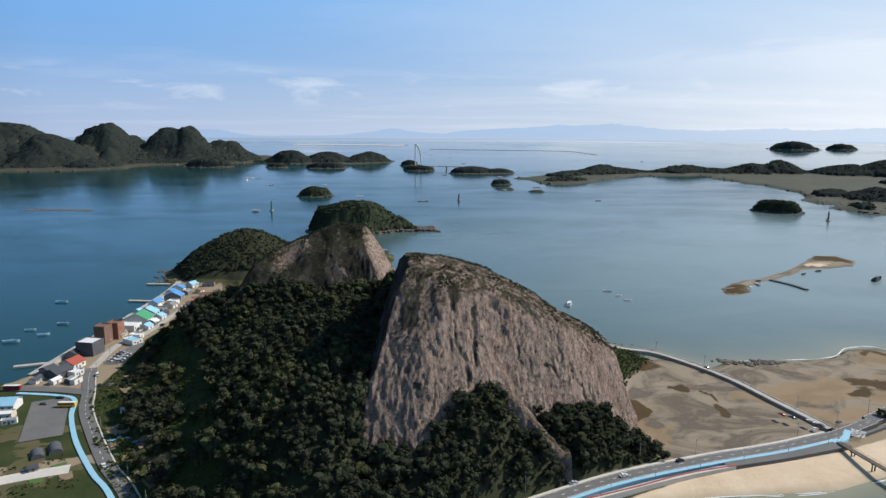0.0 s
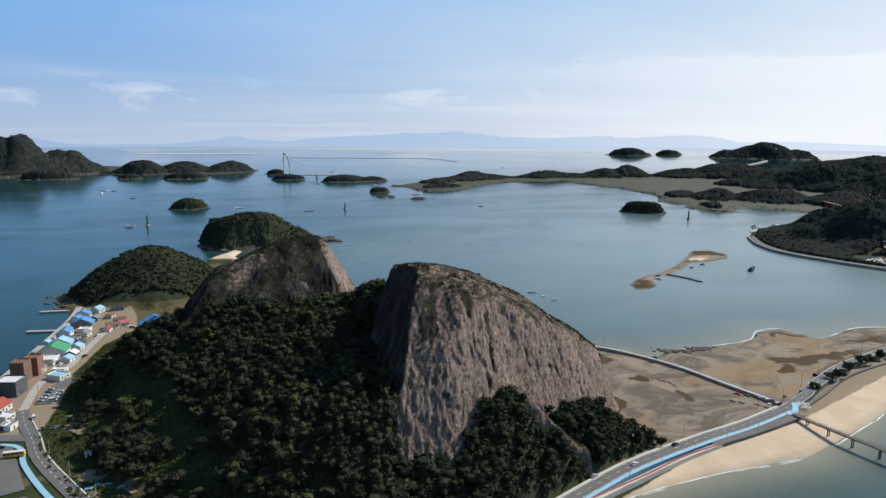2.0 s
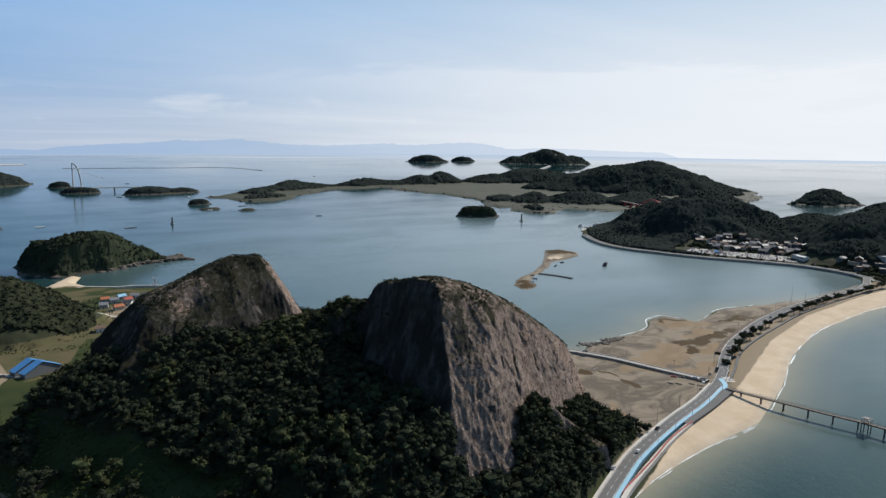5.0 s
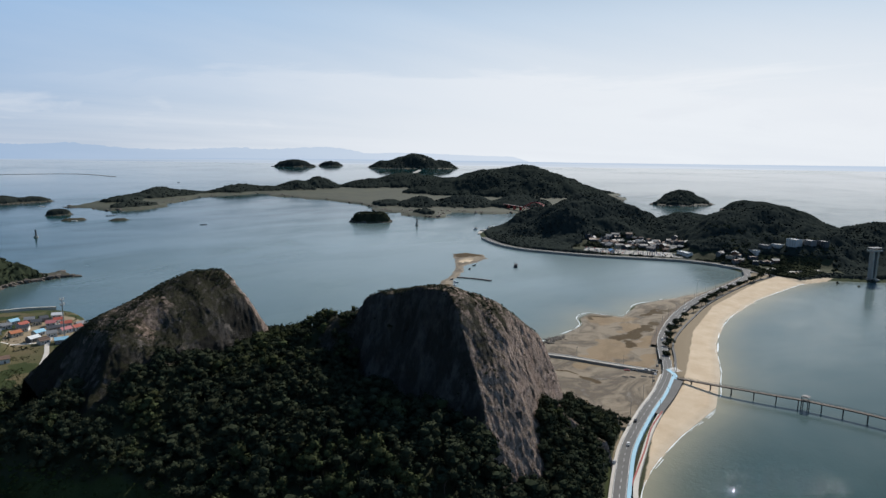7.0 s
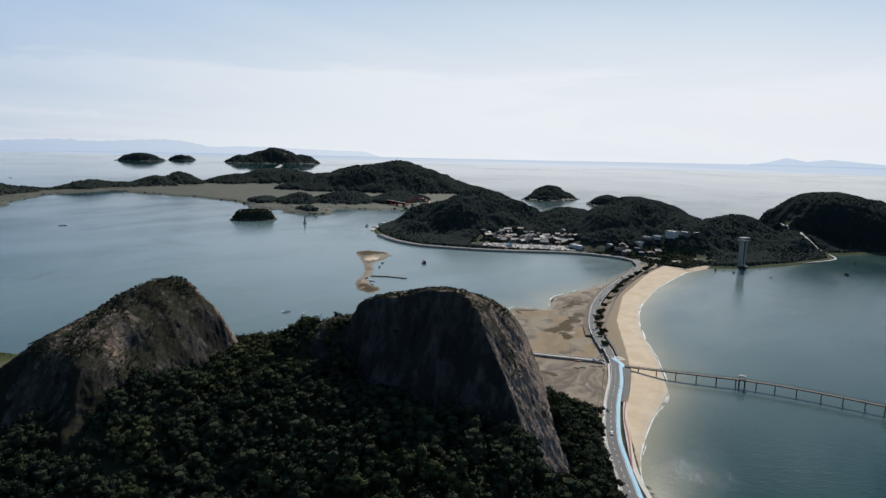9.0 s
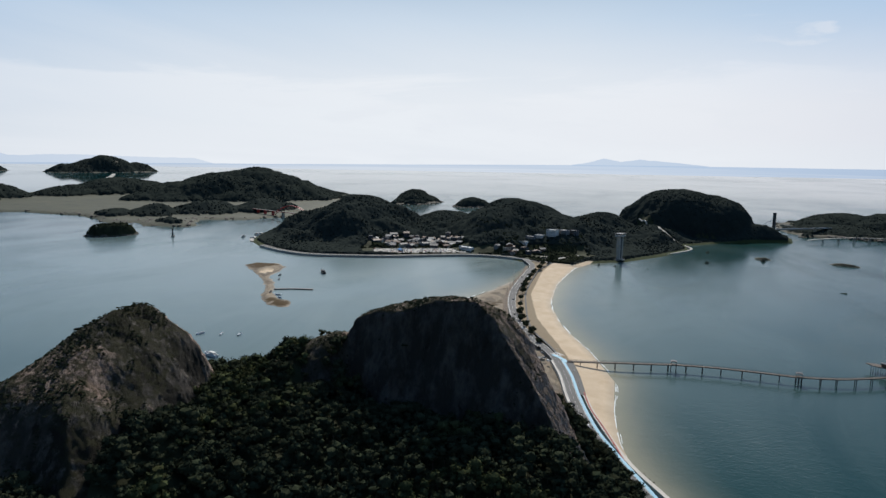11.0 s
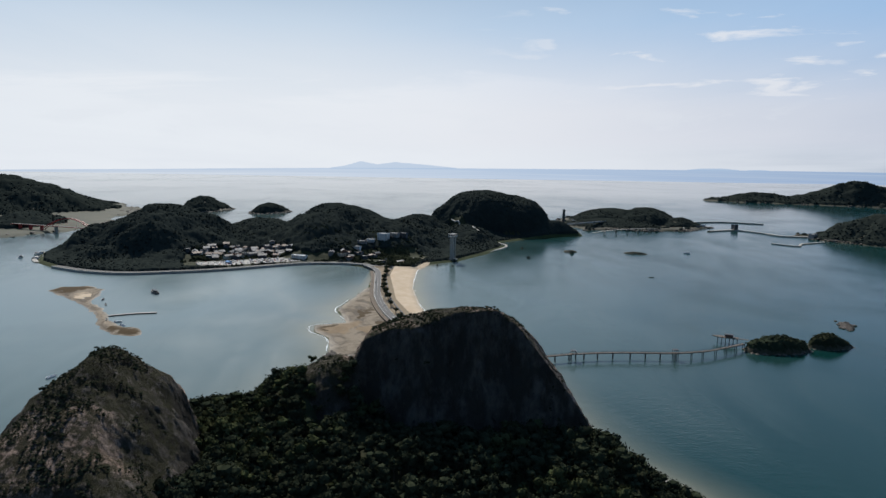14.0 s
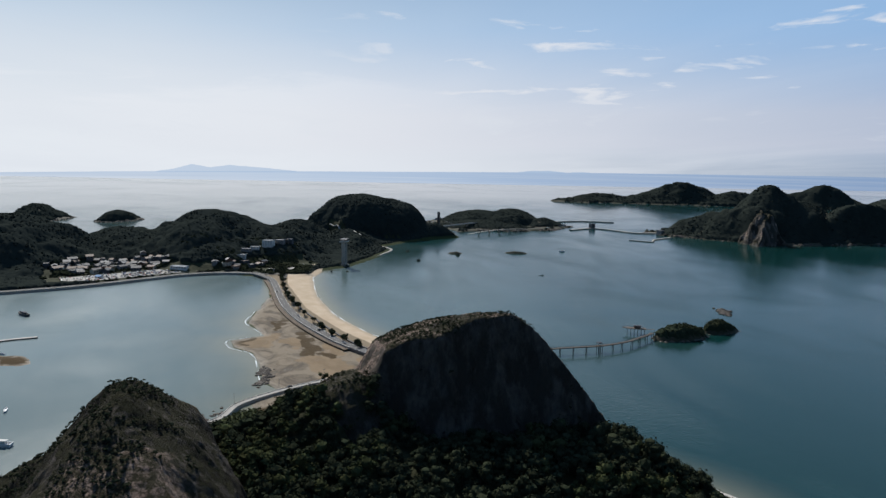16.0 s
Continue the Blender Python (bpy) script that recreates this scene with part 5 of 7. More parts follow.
# headland: sea wall and waterfront road
WATERFRONT = [(700, 474), (722, 520), (714, 590), (654, 686), (627, 745), (606, 818), (618, 884), (652, 950)]
ribbon("sea_wall", WATERFRONT, 2.0, 3.5, CONCRETE, "pale concrete sea wall of the village", "sea wall", shift=1.0, thick=6.0, follow=False)
ribbon("road", WATERFRONT, 7.0, 3.45, ASPHALT, "waterfront road round the headland", "road", shift=7.0, thick=1.5, follow=False)
ribbon("car_park", [(688, 745), (712, 690), (745, 630), (765, 580)], 44.0, 3.3, CONCRETE, "grey car park full of parked cars", "car park", thick=1.2, follow=False)
ribbon("pavement", [(700, 462), (735, 455), (780, 440), (800, 430)], 38.0, 3.4, CONCRETE, "paved square behind the beach", "square", thick=1.5, follow=False)
ribbon("promenade", [(790, 392), (790, 366), (822, 326), (880, 285), (965, 240), (1021, 250)], 4.0, 1.6, CONCRETE, "promenade at the foot of the wooded headland", "promenade", thick=5, follow=False)
ribbon("road", [(1021, 258), (1060, 292), (1100, 318), (1150, 345)], 5.0, 0.6, PALE_CONC, "pale road climbing to the saddle", "road", thick=2)

# ---- woods on the hill ----
def trunk_mesh(h, r, rng):
    bm = bmesh.new()
    top = Vector((rng.uniform(-0.3, 0.3), rng.uniform(-0.3, 0.3), h))
    mid = top * 0.5 + Vector((rng.uniform(-0.2, 0.2), rng.uniform(-0.2, 0.2), 0))
    rod(bm, (0, 0, -0.6), mid, r, r * 0.75, 6)
    rod(bm, mid, top, r * 0.75, r * 0.4, 6)
    for _ in range(3):
        a = rng.uniform(0, 6.3)
        rod(bm, mid + (top - mid) * rng.uniform(0.1, 0.8), top + Vector((math.cos(a) * 1.3, math.sin(a) * 1.3, rng.uniform(-0.2, 0.8))), r * 0.4, r * 0.15, 5)
    return bm


def tree_kind(crown, h, mat, name, label, rng):
    """A tree standing at the origin, to be copied."""
    top = tagged(new(name), label, "tree", "trees on the hill")
    part("trunk", trunk_mesh(h * 0.62, 0.16, rng), BARK, top, "brown bark")
    v, f = crown
    part("crown", from_arrays("crown", v * np.array([2.5, 2.5, 2.6]) + np.array([0, 0, h * 0.62]), f, mat, False), None, top)
    return top


def wanted(x, y):
    """Where the woods stand: on the hill, off the bare rock, out of the meadow."""
    g = ground_height(x, y)
    r = rock_top(x, y)
    knob = (np.hypot(x + 20, y - 418) < 24) & (crag_knob(x, y) > g) & (crag_main(x, y) < crag_knob(x, y) + 1) & (fbm(x / 6, y / 6, 3, 2) > 0.3)
    g, r = np.where(knob, crag_knob(x, y) - 1.5, g), np.where(knob, -99, r)
    meadow = inside(x, y, MEADOW) + 9 * fbm(x / 22, y / 22, 6, 3)
    north = inside(x, y, FIELDS)
    th, share = talus(x, y)
    ok = ((hill(x, y) > 0.4) | (apron(x, y) > 0.2) | (th * share > 0.2)) & (inside(x, y, MAIN) > 3) & (r < g + 1.0) & (meadow < 0) & (north < -2) & (near_line(x, y, SHORE_ROAD) > 6.5) & (y > np.interp(x, (-20, 52, 138), (243, 281, 316))) & (near_line(x, y, LAGOON_ROAD) > 7)
    ok |= (inside(x, y, MEADOW) > 2) & (fbm(x / 13, y / 13, 12, 3) > 0.12) & (g > 4)
    ok &= (x > -224 + 10 * fbm(x / 30, y / 30, 9, 2)) | (y < 430)
    return ok, g


X, Y = jittered(-240, 165, 205, 705, 4.9)
ok, G = wanted(X, Y)
X, Y, G = X[ok], Y[ok], G[ok]
size = 4.2 * RNG.uniform(0.45, 1.4, len(X)) * (1 + 0.25 * fbm(X / 35, Y / 35, 8, 2))
near = np.nonzero((X > -120) & (X < -52) & (Y > 275) & (Y < 395))[0]
near = near[np.argsort(np.hypot(X[near] + 95, Y[near] - 320))][:300]
rest = np.setdiff1d(np.arange(len(X)), near)
light = (fbm(X / 28, Y / 28, 3, 3) + RNG.normal(0, 0.28, len(X))) > 0.42
for sel, mat, name in ((rest[~light[rest]], LEAF, "pine_wood"), (rest[light[rest]], LEAF_LIGHT, "broadleaf_wood")):
    V, F = scatter(CROWNS, np.stack([X[sel], Y[sel], G[sel] + 1.6 + 0.6 * size[sel]], -1), size[sel], RNG.uniform(0, 6.3, len(sel)), 1.0)
    tagged(new(name, from_arrays(name, V, F, mat, False)), "dense dark pine woods covering the hill" if mat is LEAF else "paler broad-leaved trees among the pines", "woods", kind="stuff")

trees = [tree_kind(CROWNS[i], 5.2, LEAF, "pine_tree", "dark green pine with an uneven crown", RNG) for i in range(4)]
trees += [tree_kind(CROWNS[i + 5], 4.8, LEAF_LIGHT, "broadleaf_tree", "paler green broad-leaved tree on the slope", RNG) for i in range(2)]
for k, i in enumerate(near):
    kind = trees[4 + k % 2] if light[i] else trees[k % 4]
    m = pose(X[i], Y[i], G[i], 0, 0, RNG.uniform(0, 360)) @ Matrix.Diagonal((*[size[i] / 2.6] * 2, size[i] / 2.6 * RNG.uniform(0.9, 1.2), 1))
    t = copy_thing(kind, m)
    t.matrix_basis = m
for t in trees:
    for o in (*t.children_recursive, t):
        bpy.data.objects.remove(o)

# undergrowth between the trees on the sunny foot of the great peak
X, Y = jittered(-45, 115, 236, 345, 2.6)
ok, g = wanted(X, Y)
X, Y, g = X[ok], Y[ok], g[ok]
s = RNG.uniform(1.1, 2.3, len(X))
V, F = scatter(LITE, np.stack([X, Y, g + 0.5 * s], -1), s, RNG.uniform(0, 6.3, len(X)), 1.0)
tagged(new("undergrowth", from_arrays("undergrowth", V, F, LEAF, False)), "dark undergrowth between pines below the rock face", "scrub", kind="stuff")

# bushes and rank grass of the meadow
X, Y = jittered(-245, -90, 255, 600, 2.15)
g = ground_height(X, Y)
ok = (inside(X, Y, MEADOW) > -6) & (ZONES["dirt"](X, Y, g) < 0.25) & (fbm(X / 16, Y / 16, 2, 3) > -0.55) & (g > 2.5)
X, Y, g = X[ok], Y[ok], g[ok]
s = 1.5 * RNG.uniform(0.3, 1.3, len(X)) * (1 + 0.7 * np.clip(fbm(X / 20, Y / 20, 5, 3), -0.5, 1))
V, F = scatter(LITE, np.stack([X, Y, g + 0.25 * s], -1), s, RNG.uniform(0, 6.3, len(X)), 0.8)
tagged(new("scrub", from_arrays("scrub", V, F, LEAF_MEADOW, False)), "rank green scrub and grass in the meadow", "scrub", kind="stuff")

# hedges and tufts in the fields round the villages
for x0, x1, y0, y1 in ((-225, -62, 600, 830), (-400, -160, 225, 345)):
    X, Y = jittered(x0, x1, y0, y1, 2.8)
    g = ground_height(X, Y)
    ok = (inside(X, Y, MAIN) > 4) & (hill(X, Y) < 3) & (g > 2.2) & (g < 9) & (rock_top(X, Y) < g) & (fbm(X / 17, Y / 12, 9, 4) > 0.12) & (inside(X, Y, STREET) < 0)
    for line, w in ((WEST_ROAD, 8), (SHORE_ROAD, 9), ([(-245, 385), (-221, 333)], 14), ([(-260, 268), (-214, 291), (-188, 302)], 8), ([(-150, 610), (-121, 700), (-85, 800)], 6), ([(-126, 236), (-201, 330), (-231, 384)], 6), ([(-212, 315), (-206, 321)], 9), ([(-112, 735), (-95, 790), (-130, 800)], 16)):
        ok &= near_line(X, Y, line) > w
    X, Y, g = X[ok], Y[ok], g[ok]
    s = RNG.uniform(0.4, 1.5, len(X))
    V, F = scatter(LITE, np.stack([X, Y, g + 0.25 * s], -1), s, RNG.uniform(0, 6.3, len(X)), 0.8)
    tagged(new("hedge", from_arrays("hedge", V, F, LEAF_LIGHT, False)), "green bushes and tufts among the village fields", "scrub", kind="stuff")

# bushes at the lagoon's edge and behind the causeway
X, Y = jittered(60, 165, 330, 600, 2.4)
g = ground_height(X, Y)
ok = (inside(X, Y, MAIN) > 2.5) & (inside(X, Y, MUD) < 3) & (hill(X, Y) < 3) & (near_line(X, Y, LAGOON_ROAD) > 5) & (near_line(X, Y, SHORE_ROAD) > 9) & (rock_top(X, Y) < g)
X, Y, g = X[ok], Y[ok], g[ok]
s = RNG.uniform(0.9, 2.1, len(X))
V, F = scatter(LITE, np.stack([X, Y, g + 0.4 * s], -1), s, RNG.uniform(0, 6.3, len(X)), 0.9)
tagged(new("shore_scrub", from_arrays("shore_scrub", V, F, LEAF_LIGHT, False)), "green bushes at the edge of the tidal flat", "scrub", kind="stuff")

# scrub that clings to ledges and cracks of the peaks
X, Y = jittered(-165, 125, 262, 585, 1.7)
z = rock_top(X, Y)
zx, zy = rock_top(X + 1.5, Y), rock_top(X, Y + 1.5)
slope = np.hypot((zx - z) / 1.5, (zy - z) / 1.5)
g = ground_height(X, Y)
crack = fbm(X / 7, Y / 7, z / 22, 3)
north_side = (Y > np.where(Y > 432, 490, 362)) | ((X < -18) & (Y < 432)) | (np.hypot(X + 19, Y - 417) < 24)
ok = (z > g + 1) & (((slope < 0.8) & (crack > 0.12 - 0.2 * north_side)) | (crack > 0.42) | ((slope < 1.7) & north_side & (crack > 0.15)))
ok &= ~((slope > 1.5) & (RNG.random(len(X)) < 0.45))
X, Y, z = X[ok], Y[ok], z[ok]
s = RNG.uniform(0.5, 1.35, len(X)) * (1 + 0.4 * (RNG.random(len(X)) < 0.06))
V, F = scatter(LITE, np.stack([X, Y, z + 0.25], -1), s, RNG.uniform(0, 6.3, len(X)), 0.9)
tagged(new("ledge_scrub", from_arrays("ledge_scrub", V, F, LEAF, False)), "dark scrub clinging to granite ledges", "scrub", kind="stuff")

# headland and the low hill behind the fishing hamlet
CLEARED = [(690, 770), (664, 750), (665, 690), (725, 590), (735, 520), (690, 478), (690, 425), (790, 385), (870, 425), (880, 470), (850, 540), (840, 620), (850, 720), (800, 780)]


def headland_woods(x, y):
    d = inside(x, y, VILLAGE)
    out = (d > 9) & ((inside(x, y, CLEARED) + 12 * fbm(x / 25, y / 25, 4, 3) < 0) | (ground_height(x, y) > 13 + 4 * fbm(x / 20, y / 20, 2, 2))) & (near_line(x, y, [(1021, 258), (1060, 292), (1100, 318), (1150, 345)]) > 6)
    return np.where(out, ground_height(x, y), 0)


woods(headland, headland_woods, 612, 1345, 40, 1055, 7.2, 5.2, 1.2, name="headland_wood")
woods(headland, lambda x, y: np.where((inside(x, y, VILLAGE) > 12) & (inside(x, y, CLEARED) > -6) & (fbm(x / 18, y / 18, 8, 3) > -0.22) & (near_line(x, y, [(688, 745), (712, 690), (745, 630), (765, 580)]) > 30), ground_height(x, y), 0),
      640, 900, 400, 800, 5.0, 3.6, 1.2, name="garden_tree", leafy=True)
woods(ground, lambda x, y: np.where(hill(x, y) < 2, ground_height(x, y), 0), -335, -150, 690, 852, 4.6, 3.6, 5.0, name="knoll_wood", leafy=True)

# ---- built things ----
def paint(name, c, rough=0.5, metal=0.0):
    return material(name, c, tuple(0.82 * v for v in c), 0.5, rough=rough, metal=metal, bump=0.06)


GLASS = paint("dark_window_glass", (0.03, 0.04, 0.05), 0.12)
RUBBER = paint("tyre_rubber", (0.02, 0.02, 0.02), 0.85)
WALLS = {k: material("plaster_" + k, c, tuple(0.8 * v for v in c), 0.35, rough=0.85, bump=0.15) for k, c in
         {"white": (0.68, 0.67, 0.64), "cream": (0.58, 0.52, 0.42), "grey": (0.22, 0.22, 0.22), "dark": (0.08, 0.085, 0.095), "brown": (0.20, 0.115, 0.08), "brick": (0.27, 0.12, 0.08)}.items()}
ROOFS = {k: material("roof_" + k, c, tuple(0.78 * v for v in c), 0.4, rough=0.6, bump=0.2, bump_scale=4) for k, c in
         {"blue": (0.09, 0.28, 0.56), "skyblue": (0.28, 0.52, 0.66), "green": (0.07, 0.30, 0.14), "red": (0.36, 0.075, 0.045), "pink": (0.45, 0.16, 0.16), "orange": (0.45, 0.15, 0.06), "grey": (0.22, 0.22, 0.22), "white": (0.70, 0.70, 0.69), "dark": (0.06, 0.065, 0.075), "brown": (0.18, 0.11, 0.075)}.items()}


def wall_shell(w, d, h, t=0.25):
    """Four walls with thickness, open above."""
    return boxes((-w / 2, w / 2, -d / 2, -d / 2 + t, -2.5, h), (-w / 2, w / 2, d / 2 - t, d / 2, -2.5, h), (-w / 2, -w / 2 + t, -d / 2 + t, d / 2 - t, -2.5, h), (w / 2 - t, w / 2, -d / 2 + t, d / 2 - t, -2.5, h))


def gable(w, d, h, rise, over=0.5, thick=0.22):
    """A pitched roof with the ridge along x."""
    bm = bmesh.new()
    x, y = w / 2 + over, d / 2 + over
    drop = rise * over / (d / 2)
    prof = [(-y, h - drop), (0, h + rise), (y, h - drop), (y, h - drop + thick), (0, h + rise + thick * 1.3), (-y, h - drop + thick)]
    a, b = [bm.verts.new((-x, p, q)) for p, q in prof], [bm.verts.new((x, p, q)) for p, q in prof]
    for i in range(6):
        bm.faces.new((a[i], a[(i + 1) % 6], b[(i + 1) % 6], b[i]))
    for q in (a, b):
        bm.faces.new((q[0], q[1], q[4], q[5]))
        bm.faces.new((q[1], q[2], q[3], q[4]))
    bmesh.ops.recalc_face_normals(bm, faces=bm.faces)
    return bm


def gable_end(x, d, h, rise, t=0.25):
    bm = bmesh.new()
    a = [bm.verts.new((x, y, z)) for y, z in ((-d / 2, h), (d / 2, h), (0, h + rise))]
    b = [bm.verts.new((x + t, y, z)) for y, z in ((-d / 2, h), (d / 2, h), (0, h + rise))]
    bm.faces.new(a)
    bm.faces.new(b[::-1])
    for i in range(3):
        bm.faces.new((a[i], b[i], b[(i + 1) % 3], a[(i + 1) % 3]))
    bmesh.ops.recalc_face_normals(bm, faces=bm.faces)
    return bm


def house(x, y, w, d, h, turn, wall, roof, label, pitched=True, storeys=1, z=None, category="house"):
    top = tagged(new("house" if pitched else "building"), label, category)
    top.matrix_basis = pose(x, y, (float(ground_height(x, y)) if z is None else z), 0, 0, turn)
    part("wall", wall_shell(w, d, h), WALLS[wall], top)
    if pitched:
        rise = d * 0.24
        for gx in (-w / 2, w / 2 - 0.25):
            part("gable", gable_end(gx, d, h, rise), WALLS[wall], top)
        part("roof", gable(w, d, h, rise), ROOFS[roof], top, roof + " pitched roof")
    else:
        part("roof", boxes((-w / 2 + 0.25, w / 2 - 0.25, -d / 2 + 0.25, d / 2 - 0.25, h - 0.5, h - 0.25)), ROOFS[roof], top, "flat " + roof + " roof")
        part("parapet", boxes((-w / 2 - 0.1, w / 2 + 0.1, -d / 2 - 0.1, -d / 2 + 0.15, h, h + 0.5), (-w / 2 - 0.1, w / 2 + 0.1, d / 2 - 0.15, d / 2 + 0.1, h, h + 0.5),
                              (-w / 2 - 0.1, -w / 2 + 0.15, -d / 2 + 0.15, d / 2 - 0.15, h, h + 0.5), (w / 2 - 0.15, w / 2 + 0.1, -d / 2 + 0.15, d / 2 - 0.15, h, h + 0.5)), WALLS[wall], top)
    part("door", boxes((-0.55, 0.55, -d / 2 - 0.06, -d / 2 + 0.02, 0.0, 2.1)), WALLS["dark"], top, "dark door")
    n = max(1, int(w // 4))
    step = h / storeys
    for s in range(storeys):
        for sgn in (-1, 1):
            for i in range(n):
                cx = (i + 0.5) * w / n - w / 2
                if sgn < 0 and s == 0 and abs(cx) < 1.4:
                    continue
                zz = s * step + step * 0.36
                win = part("window", boxes((cx - 0.75, cx + 0.75, sgn * d / 2 - 0.05, sgn * d / 2 + 0.05, zz, zz + step * 0.42)), WALLS["white"], top, "white window frame")
                part("pane", boxes((cx - 0.65, cx + 0.65, sgn * d / 2 - 0.07, sgn * d / 2 + 0.07, zz + 0.1, zz + step * 0.42 - 0.1)), GLASS, win)
    return top


def wheel_mesh():
    return rods(((0, -0.11, 0), (0, 0.11, 0), 0.33), n=12)


def car_body(l, w, h, van=False):
    """A car's body as one loft of side profiles, wheels cut in shadow below the sill."""
    prof = [(-l / 2, 0.35), (-l / 2, 0.85), (-l / 2 + 0.15, 1.0), (-l / 2 + (0.15 if van else 0.8), 1.02), (l / 2 - (0.6 if van else 1.3), 1.0), (l / 2 - 0.1, 0.82), (l / 2, 0.6), (l / 2, 0.35)]
    bm = bmesh.new()
    rows = [[bm.verts.new((px, s * w / 2 * (0.94 if pz > 0.9 else 1.0), pz)) for px, pz in prof] for s in (-1, 1)]
    for i in range(len(prof)):
        j = (i + 1) % len(prof)
        bm.faces.new((rows[0][i], rows[0][j], rows[1][j], rows[1][i]))
    bm.faces.new(rows[0])
    bm.faces.new(rows[1][::-1])
    bmesh.ops.recalc_face_normals(bm, faces=bm.faces)
    return bm


def cabin(l, w, h, van, inset, z1):
    x0, x1 = (-l / 2 + 0.1, l / 2 - 0.55) if van else (-l / 2 + 0.55, l / 2 - 1.25)
    t0, t1 = (x0 + 0.08, x1 - 0.35) if van else (x0 + 0.55, x1 - 0.75)
    bm = bmesh.new()
    lo = [bm.verts.new((px, py * (w / 2 * 0.93 - inset), 1.0)) for px, py in ((x0, -1), (x1, -1), (x1, 1), (x0, 1))]
    hi = [bm.verts.new((px, py * (w / 2 * 0.80 - inset), z1)) for px, py in ((t0, -1), (t1, -1), (t1, 1), (t0, 1))]
    bm.faces.new(hi)
    for i in range(4):
        bm.faces.new((lo[i], lo[(i + 1) % 4], hi[(i + 1) % 4], hi[i]))
    return bm


def car(mat, label, van=False):
    l, w, h = (5.1, 1.9, 1.95) if van else (4.5, 1.8, 1.45)
    top = tagged(new("van" if van else "car"), label, "van" if van else "car", "parked vehicles")
    part("body", car_body(l, w, h, van), mat, top)
    part("glazing", cabin(l, w, h, van, 0.0, h - 0.06), GLASS, top, "dark glass")
    x0, x1 = (-l / 2 + 0.2, l / 2 - 0.95) if van else (-l / 2 + 1.1, l / 2 - 2.0)
    part("roof", boxes((x0, x1, -w * 0.39, w * 0.39, h - 0.07, h)), mat, top)
    me = None
    for sx in (-1, 1):
        for sy in (-1, 1):
            if me is None:
                o = part("wheel", wheel_mesh(), RUBBER, top)
                me = o.data
            else:
                o = part("wheel", me, None, top)
            o.location = (sx * l * 0.31, sy * w * 0.47, 0.33)
    return top


PAINTS = [("white", (0.72, 0.72, 0.71)), ("silver", (0.42, 0.43, 0.44)), ("black", (0.02, 0.02, 0.022)), ("grey", (0.14, 0.145, 0.15)), ("blue", (0.03, 0.07, 0.20)), ("red", (0.35, 0.03, 0.025))]
FLEET = [car(paint("car_paint_" + n, c, 0.25), n + " passenger car parked on asphalt") for n, c in PAINTS] + [car(paint("van_paint_white", (0.70, 0.70, 0.69), 0.3), "white delivery van beside the road", True)]


def park(kind, x, y, turn, z=None):
    return copy_thing(FLEET[kind], pose(x, y, z if z is not None else float(ground_height(x, y)) + 0.5, 0, 0, turn))


rng = random.Random(4)
MIX = [0, 0, 0, 1, 1, 2, 2, 3, 3, 4, 5, 6]
# on the shore road and at its junction
for k, x, y, a in ((1, 62, 289, 26), (2, 121, 311, 22), (0, 210, 347, 30), (3, 216, 352, 118), (0, 213, 357, 120), (2, 205, 362, 115), (5, 201, 366, 112), (3, 229, 356, 35), (0, 300, 391, 32), (2, 352, 412, 20), (1, 420, 431, 12), (2, 560, 455, 4), (0, 88, 296, 24)):
    park(k, x, y, a, LEVEL)
park(2, 186, 443, 120, 3.4)
park(0, 118, 500, 160, 3.4)
park(0, -172, 304, 128)
for k in range(9):
    park(rng.choice(MIX), -241 + 3.4 * (k % 2) * 2.1, 450 + 4.4 * (k // 2) * 1.1, 5 + rng.uniform(-4, 4))
for k, x, y, a in ((2, -226, 406, 100), (3, -219, 407, 70), (6, -236, 424, 112), (3, -245, 377, 0), (2, -240, 386, 3), (0, -250, 520, 80), (1, -246, 560, 88), (0, -243, 590, 85), (2, -238, 536, 60), (3, -220, 608, 20)):
    park(k, x, y, a)
# rows of cars on the headland's car park
axis = [(688, 745), (712, 690), (745, 630), (765, 580)]
for row, off in enumerate((-17, -11, -3, 3, 11, 17)):
    for p, q in zip(smooth(axis, 3.4), smooth(axis, 3.4)[1:]):
        if rng.random() < 0.42:
            continue
        d = (q - p).normalized()
        s = Vector((d.y, -d.x))
        c = p + s * off
        park(rng.choice(MIX), c.x, c.y, math.degrees(math.atan2(s.y, s.x)) + rng.uniform(-4, 4), 3.3)
for _ in range(14):
    park(rng.choice(MIX), rng.uniform(708, 792), rng.uniform(444, 466), rng.choice((10, 100)) + rng.uniform(-6, 6), 3.4)
for f in FLEET:
    for o in (*f.children_recursive, f):
        bpy.data.objects.remove(o)


def bus(x, y, turn, mat, label):
    top = tagged(new("bus"), label, "bus")
    top.matrix_basis = pose(x, y, float(ground_height(x, y)) + 0.5, 0, 0, turn)
    part("body", boxes((-5.2, 5.2, -1.2, 1.2, 0.45, 3.0)), mat, top)
    part("roof", boxes((-5.0, 5.0, -1.1, 1.1, 3.0, 3.15)), WALLS["white"], top)
    for s in (-1, 1):
        for i in range(5):
            part("window", boxes((-4.7 + i * 1.9, -3.1 + i * 1.9, s * 1.2 - 0.03, s * 1.2 + 0.03, 1.6, 2.6)), GLASS, top)
    me = wheel_mesh()
    first = None
    for sx in (-3.2, 3.0):
        for sy in (-1.05, 1.05):
            o = part("wheel", me, RUBBER, top) if first is None else part("wheel", first, None, top)
            first = o.data
            o.location, o.scale = (sx, sy, 0.48), (1.45, 1.6, 1.45)


